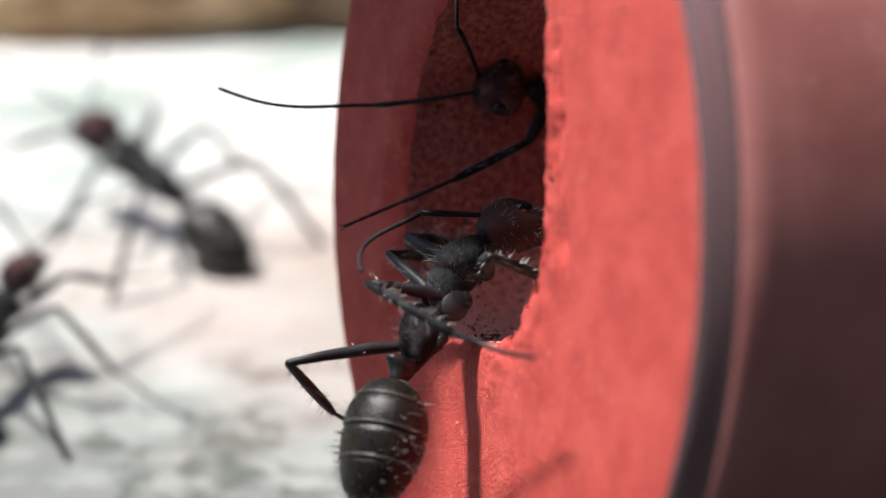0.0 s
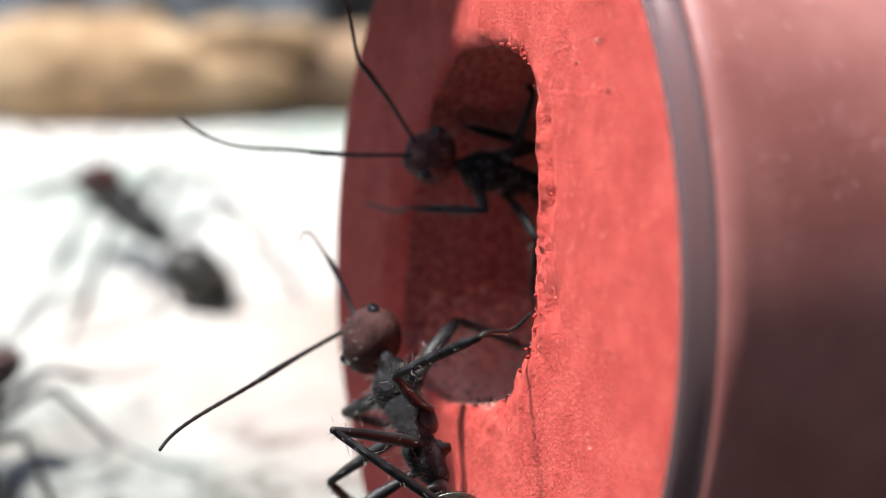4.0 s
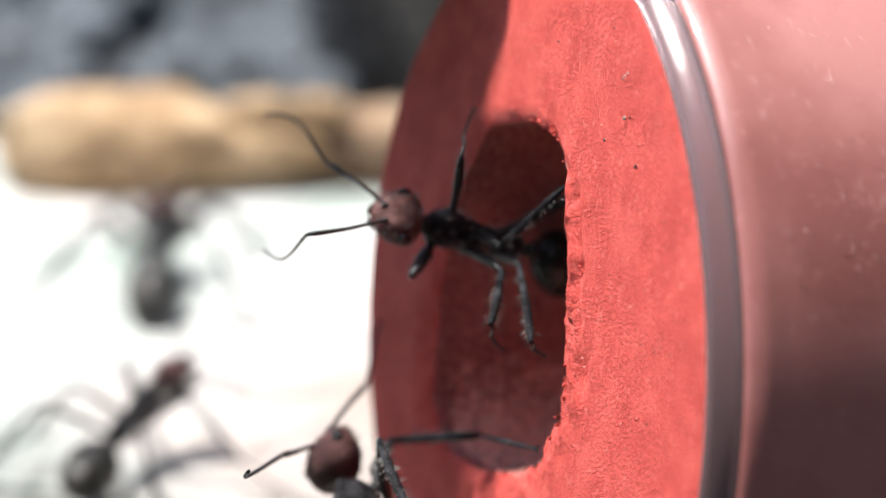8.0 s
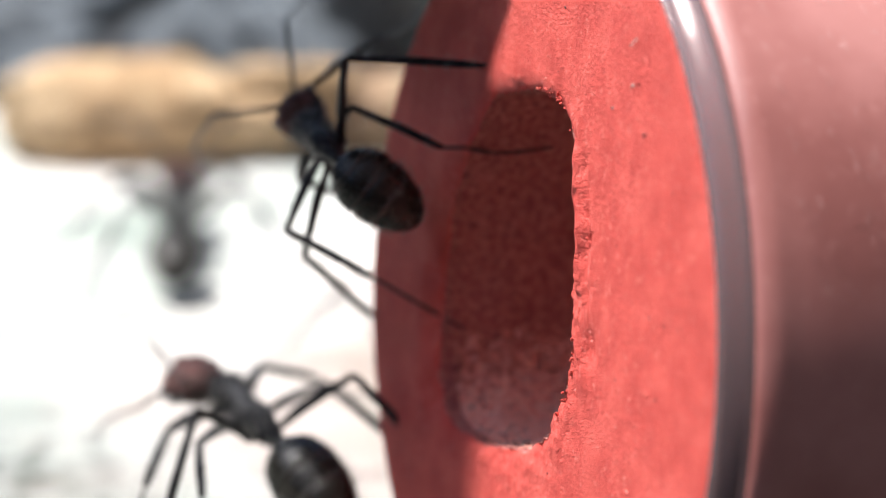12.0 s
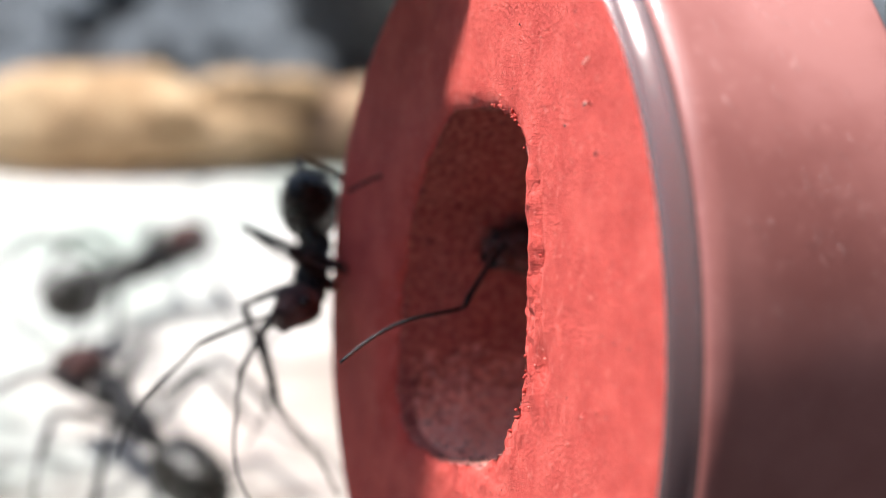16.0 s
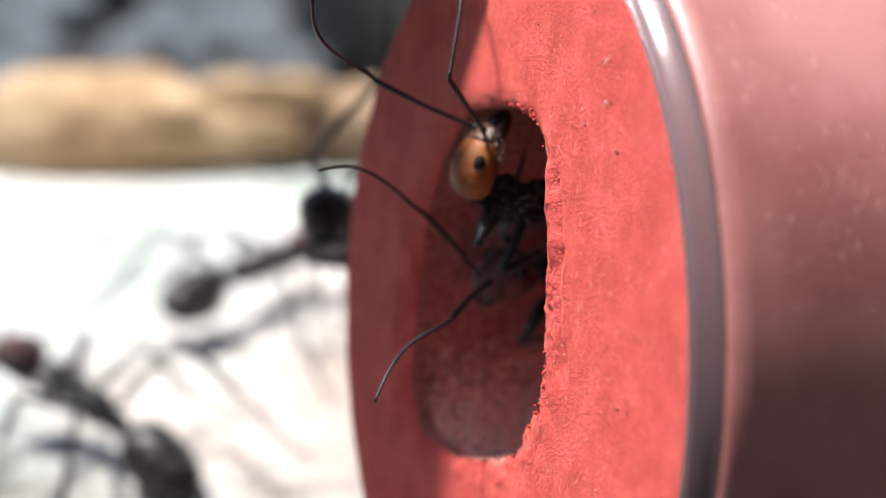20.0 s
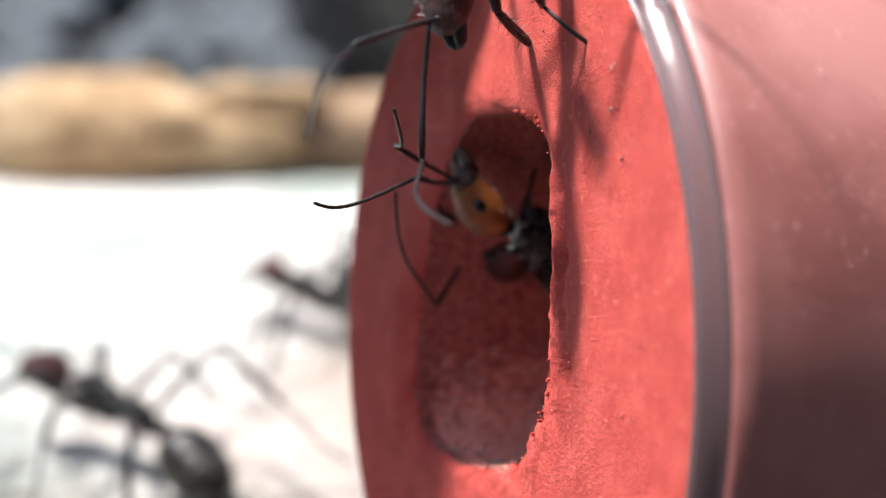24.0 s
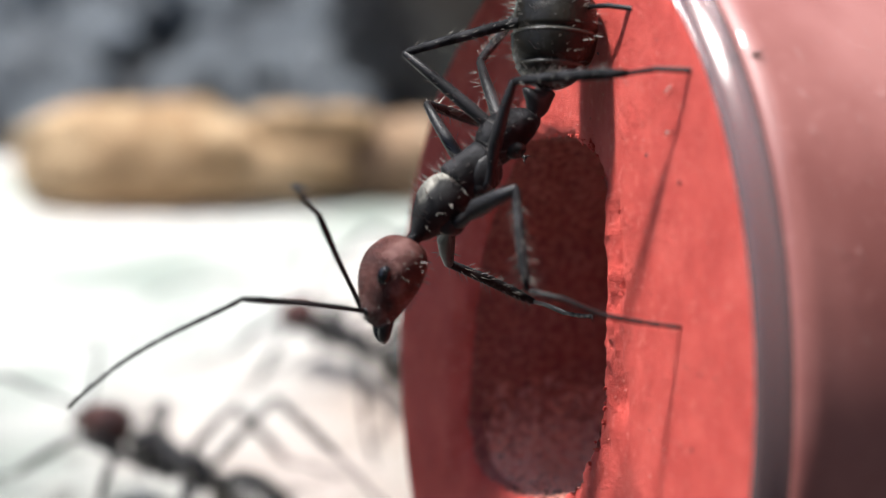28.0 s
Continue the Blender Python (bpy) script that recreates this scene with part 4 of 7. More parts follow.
# ---- what moves ----
def motions():
    stride(ant_a, [
        (0, (-1.02, 37.72, 11.74), (-34.3, -27.5, 59.9), (0.72, -0.18, -0.67), (0.78, -0, 0.63), (-0.91, 0.11, -0.39), {"L1": ((4.73, 2.5, 1.13), (6.75, 3.97, -0.87), (9.31, 5.99, -3.97)), "L2": ((4.06, 2.92, 1.19), (6.47, 5.11, -0.95), (4.65, 1.35, -1.32)), "L3": ((-2.06, 1.59, 2.53), (-0.16, 5.21, -1), (1.75, 7.62, -4.29)), "AL": ((4.4, 0.48, 1.95), (-0.4, -2.33, 3.63)), "R1": ((2.84, -2.72, 0.56), (4.52, -1.45, -1.85), (2.84, -5.52, -0.96)), "R2": ((0.88, -0.01, 2.39), (-0.36, -3.22, 0.55), (-1.58, -7.15, -0.28)), "R3": ((-3.22, 0.96, -0.12), (-2.18, 5.04, -3.51), (0.18, 7.42, -6.52)), "AR": ((9.25, 1.95, -2.87), (12.24, 5.86, -5.94))}),
        (1, (-0.24, 38.87, 7.94), (-31.5, -45.8, 91.2), (0.81, -0.21, -0.54), (0.41, 0.1, 0.91), (-0.9, -0.16, 0.4), {"L1": ((4.59, 2.98, -1.42), (6, 3.41, -4.26), (4.76, 0.23, -1.32)), "L2": ((2.52, 3.81, -0.75), (2.37, 3.57, -4.64), (0.22, 0.74, -2.4)), "L3": ((-0.77, 2.94, 2.74), (-0.27, 4.61, -2.38), (-0.13, 5.37, -6.81)), "AL": ((4.56, 2.61, 0.71), (1.92, -1.04, 4.36)), "R1": ((5.9, -0.33, -2.56), (6.8, -0.52, -5.63), (5.41, -3.41, -2.47)), "R2": ((1.46, -0.57, 2.67), (1.56, -4.32, 3.72), (0.93, -7.46, 6.44)), "R3": ((-2.27, 0.17, 2.48), (-2.07, 2.27, -2.49), (-1.95, 3.64, -6.77)), "AR": ((9.01, 0.14, -4.1), (11.62, 0.75, -9.24))}),
        (2, (-0.08, 36.61, 10.22), (-44.5, -36.9, 99.2), (0.92, 0.32, -0.25), (0.14, 0.05, 0.99), (-0.96, -0, 0.28), {"L1": ((4.88, 2.99, -1.07), (6.34, 3.77, -3.81), (4.26, 0.54, -1.45)), "L2": ((2.37, 3.81, -0.44), (3.16, 5.16, -4.01), (0.47, 2.28, -2.55)), "L3": ((-0.52, 3.59, 2.25), (0.75, 6.06, -2.38), (1.27, 7.33, -6.66)), "AL": ((4.7, 3.32, 2.06), (0.83, 3.6, 6.37)), "R1": ((6, -0.91, -2.39), (6.46, -0.8, -5.56), (4.15, -3.48, -2.78)), "R2": ((1.93, -0.37, 2.79), (1.63, -4.24, 3.2), (3.95, -3.93, -0.29)), "R3": ((-0.82, -0.55, 3.59), (-5.27, -3.57, 4.02), (-8.48, -5.16, 1.29)), "AR": ((11.13, 0.87, -0.58), (14.65, 4.38, -3.57))}),
        (3, (-0.14, 35.69, 10.2), (-51.4, -33.7, 105.6), (0.89, 0.44, -0.08), (-0.02, 0, 1), (-0.92, -0.19, 0.35), {"L1": ((4.87, 3.02, -0.92), (5.57, 3.5, -4.01), (3, 0.37, -2.03)), "L2": ((2.78, 3.81, -0.54), (3.92, 5.22, -3.99), (5.19, 6.46, -7.8)), "L3": ((1.37, 4.59, 1.11), (2.68, 6.74, -3.66), (3.41, 8.16, -7.87)), "AL": ((5.36, 2.52, 3.59), (2.31, 3.89, 8.33)), "R1": ((5.7, -1.85, -2.18), (6.09, -1.66, -5.35), (3.71, -4.45, -2.74)), "R2": ((2.26, -1.58, 2.63), (1.39, -5.35, 3.11), (3.71, -5.3, -0.39)), "R3": ((-0.4, -1.14, 3.69), (-4.77, -3.96, 5.14), (-8.62, -6.11, 4.26)), "AR": ((10.94, 1.81, 0.03), (15.57, 4.71, -1.91))}),
        (5.5, (0.14, 35.29, 11.01), (-66.7, -20.5, 120.9), (0.97, 0.22, -0.1), (0, -0, 1), (-0.98, 0.12, 0.13), {"L1": ((5.63, 2.64, -0.46), (6.4, 3.74, -3.37), (7.49, 5.13, -7.51)), "AL": ((4.89, 2.7, 2.8), (1.14, 2.5, 7.23)), "R1": ((6.16, -1.13, -2.11), (5.22, -1.26, -5.17), (2.21, -3.55, -2.73)), "R2": ((1.97, -2.21, 2.28), (-0.31, -5.37, 2.27), (1.54, -4.84, -1.46)), "R3": ((3.72, 1.38, -3.66), (3.57, 5.45, -7.2), (4.08, 8.3, -10.65)), "AR": ((10.08, 0.6, -2.65), (12.78, 3.49, -6.9))}),
        (6, (-0.03, 34.65, 11.09), (-70.5, -15, 124.6), (0.92, 0.37, -0.1), (0.02, 0.01, 1), (-0.98, 0.09, 0.2), {"L1": ((5.5, 2.67, -1.06), (6.31, 3.58, -4.02), (7.46, 4.73, -8.22)), "AL": ((4.08, 1.44, 2.85), (-0.01, 0.47, 6.85)), "R1": ((5.92, -1.2, -2.37), (6.15, -1, -5.55), (2.8, -2.88, -3.22)), "R2": ((1.28, -2.44, 1.87), (-1.38, -5.28, 2.21), (0.29, -5.08, -1.64)), "R3": ((3.81, 1.15, -3.7), (4, 5.4, -7.02), (4.73, 8.35, -10.35)), "AR": ((10.55, 1.54, -1.75), (15.39, 2.66, -4.75))}),
        (7, (-0.93, 35.25, 9.95), (-75.2, -12.7, 135), (0.93, 0.33, -0.16), (0.08, 0.03, 1), (-0.96, -0.04, 0.27), {"L1": ((5.74, 2.42, -1.3), (6.11, 4.45, -3.74), (6.73, 6.88, -7.48)), "AL": ((5.34, 0.3, 3.56), (2.23, -1.07, 8.26)), "R1": ((5.45, -1.4, -2.69), (4.15, -1.97, -5.56), (0.41, -3.78, -3.83)), "R2": ((2.74, -3.07, 1.57), (-1.04, -2.36, 2.24), (-0.37, -0.39, -1.4)), "R3": ((3.27, 0.96, -4.17), (3.29, 5.38, -7.28), (3.73, 8.43, -10.55)), "AR": ((10.09, 1.58, -2.51), (14.26, 3.16, -6.22))}),
        (8, (-2.02, 35.83, 9.43), (-70.1, -13.5, 119.2), (0.94, -0.24, -0.25), (0.16, -0.06, 0.99), (-0.97, -0.23, -0.04), {"AL": ((4.82, -0.94, 2.92), (0.92, -2.51, 6.93)), "R1": ((6.14, -1.21, -2.1), (4.05, -2.99, -3.75), (0.12, -4.95, -2.76)), "R2": ((2.51, -3.23, 1.37), (-1.26, -3.07, 2.34), (-0.37, -1.5, -1.45)), "R3": ((4.18, 1.29, -3.25), (4.62, 5.66, -6.4), (5.63, 8.72, -9.54)), "AR": ((9.79, -1.27, -3.09), (14.49, -1.78, -6.45))}),
        (8.5, (-2.31, 37.06, 9.75), (-70.8, -10.9, 118), (0.87, -0.3, -0.4), (0.3, -0.15, 0.94), (-0.99, -0.08, -0.09), {"AL": ((10.8, -0.52, -2.09), (15.78, -1.35, -4.94)), "R1": ((5.9, -0.75, -2.53), (5.75, -1.48, -5.64), (1.63, -3.2, -5.09)), "R3": ((4.4, 1.18, -3.05), (5.19, 5.57, -6.1), (6.48, 8.63, -9.13)), "AR": ((9.63, -0.91, -3.47), (13.8, 0.56, -7.23))}),
        (9, (-1.74, 38.29, 9.45), (-66.4, -17.3, 116.8), (0.98, -0.11, -0.19), (0.09, -0.02, 1), (-0.99, -0.14, 0.01), {"L1": ((5.72, 2.55, -0.82), (6.86, 5.31, -1.97), (8.48, 8.83, -4.27)), "AL": ((10.94, -0.76, -1.31), (15.65, -1.11, -4.67)), "R1": ((6.32, -0.41, -2.05), (6.18, -0.94, -5.2), (2.19, -2.91, -4.54)), "R2": ((3.07, -2.92, 1.7), (-0.16, -1.17, 0.39), (0.86, 0.67, -3.25)), "R3": ((4.15, 1.38, -3.24), (4.32, 5.6, -6.61), (5.19, 8.55, -9.89)), "AR": ((9.34, -1.06, -3.4), (13.81, 0.22, -6.87))}),
        (9.5, (-2.35, 38.44, 9.76), (-68.2, -10.9, 113.5), (0.97, -0.2, -0.14), (0.04, -0.02, 1), (-1, 0, -0.03), {"L1": ((6.51, 1.52, -0.33), (7.98, 4.21, -1.23), (10.04, 7.69, -3.22)), "L2": ((2.87, 0.8, 2.81), (4.8, 2.53, -0.1), (6.77, 4.17, -3.43)), "AL": ((11.02, -0.05, -1.21), (16.56, -0.48, -2.88)), "R1": ((6.12, -0.84, -2.26), (6.43, -0.81, -5.45), (2.37, -2.76, -5.35)), "R2": ((2.69, -1.85, 2.53), (-0.41, -2.38, 0.23), (-4.26, -3.76, -0.75)), "R3": ((4.59, 1.19, -2.79), (5.42, 5.51, -5.91), (6.82, 8.52, -8.96)), "AR": ((9.55, -0.63, -3.14), (14.09, 0.74, -6.48))}),
        (10, (-2.92, 39.81, 9), (-45.5, -9.4, 112), (0.99, -0.07, 0.08), (-0.23, 0.02, 0.97), (-0.99, -0.1, -0.05), {"L1": ((3.83, 2.11, 1.66), (5.31, 4, -0.46), (7.31, 6.26, -3.8)), "L2": ((5.52, 2.06, -0.31), (7.46, 2.08, -3.69), (9.45, 2.17, -7.39)), "AL": ((10.74, 1.2, -1), (15.8, 2.93, -3.26)), "R1": ((6.36, -1.83, -0.5), (8.7, -2.47, -2.59), (11.71, -3.11, -5.87)), "R2": ((5.88, -0.96, -0.14), (2.55, -2, -1.88), (-1.35, -3.52, -2.27)), "AR": ((9.57, -1.51, -2.51), (14.06, -1.8, -6.17))}),
        (10.5, (-4.87, 43.16, 8.67), (-11, 2.2, 114.2), (0.96, 0.27, 0.03), (-0.14, -0.03, 0.99), (-0.99, -0.01, -0.16), {"L1": ((2.42, 2.27, 0.87), (-0.46, 3.65, 0.81), (-4.31, 5.63, -0.43)), "L2": ((0.49, 2.75, 0.82), (-3.16, 3.99, 1.41), (-7.09, 5.41, 0.94)), "AL": ((10.89, 0.13, -0.38), (6.91, 3.25, 2.46)), "R1": ((5.85, -1.62, 1.1), (7.33, -4.45, 0.88), (3.21, -4.68, 2.65)), "R2": ((5.03, -2.59, 0.28), (1.69, -3.93, -1.21), (-2.26, -5.29, -1.64)), "AR": ((10.81, -1.15, -0.6), (16.39, -2.68, -0.96))}),
        (11, (-6.14, 47.48, 8.14), (-6.9, -6.6, 125.6), (-0.07, 0.96, 0.27), (-0.05, -0.27, 0.96), (-0.99, 0.13, -0.07), {"L1": ((2.34, 2.65, -0.13), (-0.42, 4.28, -0.13), (-4.14, 6.55, -1.22)), "L2": ((-0.25, 2.34, -0.37), (-3.54, 4.19, 0.6), (-7.18, 6.3, 0.63)), "AL": ((7.72, 1.57, -1.87), (12.03, 1.24, -5.73)), "R1": ((5.77, -2.51, -0.29), (6.41, -5.6, -0.8), (8.6, -8.95, -2.86)), "R2": ((2.82, -3.74, -1.21), (-0.96, -4.44, -1.9), (0.28, -6.8, -5.14)), "AR": ((8.91, 0.5, -0.4), (14.24, -0.61, -2.39))}),
        (12, (-7.76, 48.85, 7.87), (-3.7, -1.4, 118), (-0.36, 0.87, 0.32), (-0.03, -0.29, 0.96), (-0.89, -0.18, -0.43), {"L1": ((2.62, 2.82, -0.1), (0.17, 4.79, -0.73), (-2.93, 7.48, -2.57)), "L2": ((0.17, 2.68, 0.35), (-3.46, 4.09, 0.26), (-7.22, 5.6, -0.86)), "AL": ((7.44, 2.1, -1.39), (12.14, 2.22, -4.78)), "R1": ((6.04, -2.25, -0.37), (7.02, -4.86, -1.94), (9.24, -7.91, -4.4)), "R2": ((3.48, -3.69, -0.41), (-0.12, -4.74, -1.5), (-0.13, -7.55, -4.63)), "AR": ((8.65, 0.98, 0.39), (14.27, 0.51, -0.96))}),
        (14.5, (-12.74, 64.46, 1.65), (0, -9.8, 122.3), (0.93, 0.38, 0.01), (0.02, -0.06, 1), (-0.96, -0.2, -0.19), {"R3": ((2.67, -4.17, 1.35), (-2.72, -4.18, 1.58), (-7.17, -4.77, 1.27)), "L2": ((1.87, 3.41, 0.92), (-1.37, 5.56, 1.3), (-4.99, 7.67, 1.47))}),
        (15, (-12.5, 64.47, 1.65), (0, -9.4, 120.6), (0.87, 0.48, 0.12), (-0.07, -0.13, 0.99), (-0.96, -0.22, -0.16), {"R3": ((2.81, -4.12, 1.31), (-2.58, -4.27, 1.5), (-7.02, -4.97, 1.17)), "L2": ((1.84, 3.41, 0.9), (-1.45, 5.47, 1.27), (-5.13, 7.5, 1.44))}),
        (16, (-12.49, 64.04, 1.65), (0, -10.1, 122.7), (0.95, 0.31, -0.08), (0.09, -0.03, 1), (-0.99, -0.15, -0.07), {"R3": ((2.56, -4.17, 1.44), (-2.83, -4.18, 1.67), (-7.28, -4.8, 1.34)), "L2": ((1.95, 3.44, 0.9), (-1.27, 5.61, 1.28), (-4.87, 7.76, 1.46))}),
        (17, (-12.43, 64.29, 1.65), (0, -12.2, 122.8), (0.79, 0.61, 0.03), (0.06, -0.12, 0.99), (-0.96, -0.21, -0.17), {"R3": ((2.53, -4.18, 1.45), (-2.86, -4.18, 1.83), (-7.31, -4.81, 1.62)), "L2": ((2, 3.48, 0.83), (-1.18, 5.68, 1.3), (-4.76, 7.86, 1.55))}),
        (18, (-12.59, 64.66, 1.65), (-0, -8.9, 125.8), (0.56, 0.82, 0.15), (0.03, -0.2, 0.98), (-0.96, -0.19, -0.19), {"R3": ((1.88, -4.12, 1.9), (-3.52, -3.85, 1.93), (-7.97, -4.28, 1.41)), "L2": ((2.13, 3.44, 0.95), (-0.95, 5.83, 1.17), (-4.41, 8.21, 1.15))}),
        (19, (-14.8, 65.68, 1.65), (0, -10.4, 130), (0.67, 0.66, 0.33), (-0.13, -0.33, 0.93), (-0.87, -0.29, -0.39), {"R3": ((1.41, -4.04, 2.12), (-3.96, -3.48, 2.23), (-8.43, -3.68, 1.77)), "L2": ((2.24, 3.44, 0.99), (-0.68, 6.01, 1.24), (-3.99, 8.6, 1.25))}),
        (20, (-14.71, 65.58, 1.65), (0, -9.1, 132.6), (0.69, 0.62, 0.36), (-0.18, -0.33, 0.93), (-0.92, -0.17, -0.35), {"R3": ((1.24, -4.08, 2.08), (-4.09, -3.23, 2.13), (-8.57, -3.17, 1.64)), "L2": ((2.2, 3.38, 1.09), (-0.61, 6.07, 1.29), (-3.81, 8.8, 1.27))}),
        (21, (-14.26, 66.06, 1.65), (-0, -7.8, 133.4), (0.97, 0.23, -0), (0.01, -0.03, 1), (-0.92, -0.07, -0.38), {"R3": ((0.98, -3.97, 2.23), (-4.34, -3.03, 2.16), (-8.8, -2.9, 1.59)), "L2": ((2.23, 3.36, 1.13), (-0.53, 6.1, 1.26), (-3.68, 8.88, 1.15))}),
        (24, (-13.02, 65.69, 1.65), (0, -8.4, 140.4), (0.9, 0.41, 0.12), (-0.08, -0.1, 0.99), (-0.95, 0.17, -0.24), {"R3": ((0.05, -3.48, 2.63), (-5.1, -1.86, 2.66), (-9.51, -1.11, 2.18)), "L2": ((2.39, 3.32, 1.22), (0, 6.39, 1.34), (-2.77, 9.55, 1.23))}),
        (25, (-13.03, 65.52, 1.65), (0, -8.3, 140.4), (0.76, 0.62, 0.19), (-0.08, -0.19, 0.98), (-0.96, 0.13, -0.26), {"R3": ((0.05, -3.48, 2.62), (-5.1, -1.86, 2.66), (-9.51, -1.11, 2.18)), "L2": ((2.4, 3.32, 1.22), (0.02, 6.4, 1.34), (-2.75, 9.56, 1.23))}),
        (26, (-12.97, 64.55, 1.65), (0, -11.9, 138.7), (0.75, 0.63, 0.19), (-0.06, -0.23, 0.97), (-0.99, 0.15, 0.02), {"R3": ((0.81, -4.02, 2.16), (-4.36, -2.54, 2.51), (-8.82, -1.92, 2.33)), "L2": ((2.31, 3.38, 1.11), (-0.17, 6.37, 1.43), (-3.04, 9.43, 1.54))}),
        (27, (-12.72, 64.22, 1.65), (-0, -6.1, 135.5), (0.7, 0.67, 0.26), (-0.13, -0.24, 0.96), (-0.99, 0.11, -0.08), {"R3": ((0.99, -4.13, 2.02), (-4.26, -2.86, 1.91), (-8.7, -2.4, 1.35)), "L2": ((2.14, 3.28, 1.24), (-0.51, 6.14, 1.35), (-3.54, 9.05, 1.25))}),
        (28, (-12.51, 63.24, 1.65), (0, -3.6, 136.8), (0.71, 0.53, 0.47), (-0.35, -0.31, 0.88), (-0.98, 0.18, 0.03), {"R3": ((0.67, -4.04, 2.12), (-4.53, -2.62, 1.8), (-8.93, -2.02, 1.08)), "L2": ((2.17, 3.23, 1.33), (-0.41, 6.15, 1.35), (-3.35, 9.14, 1.13))}),
    ])
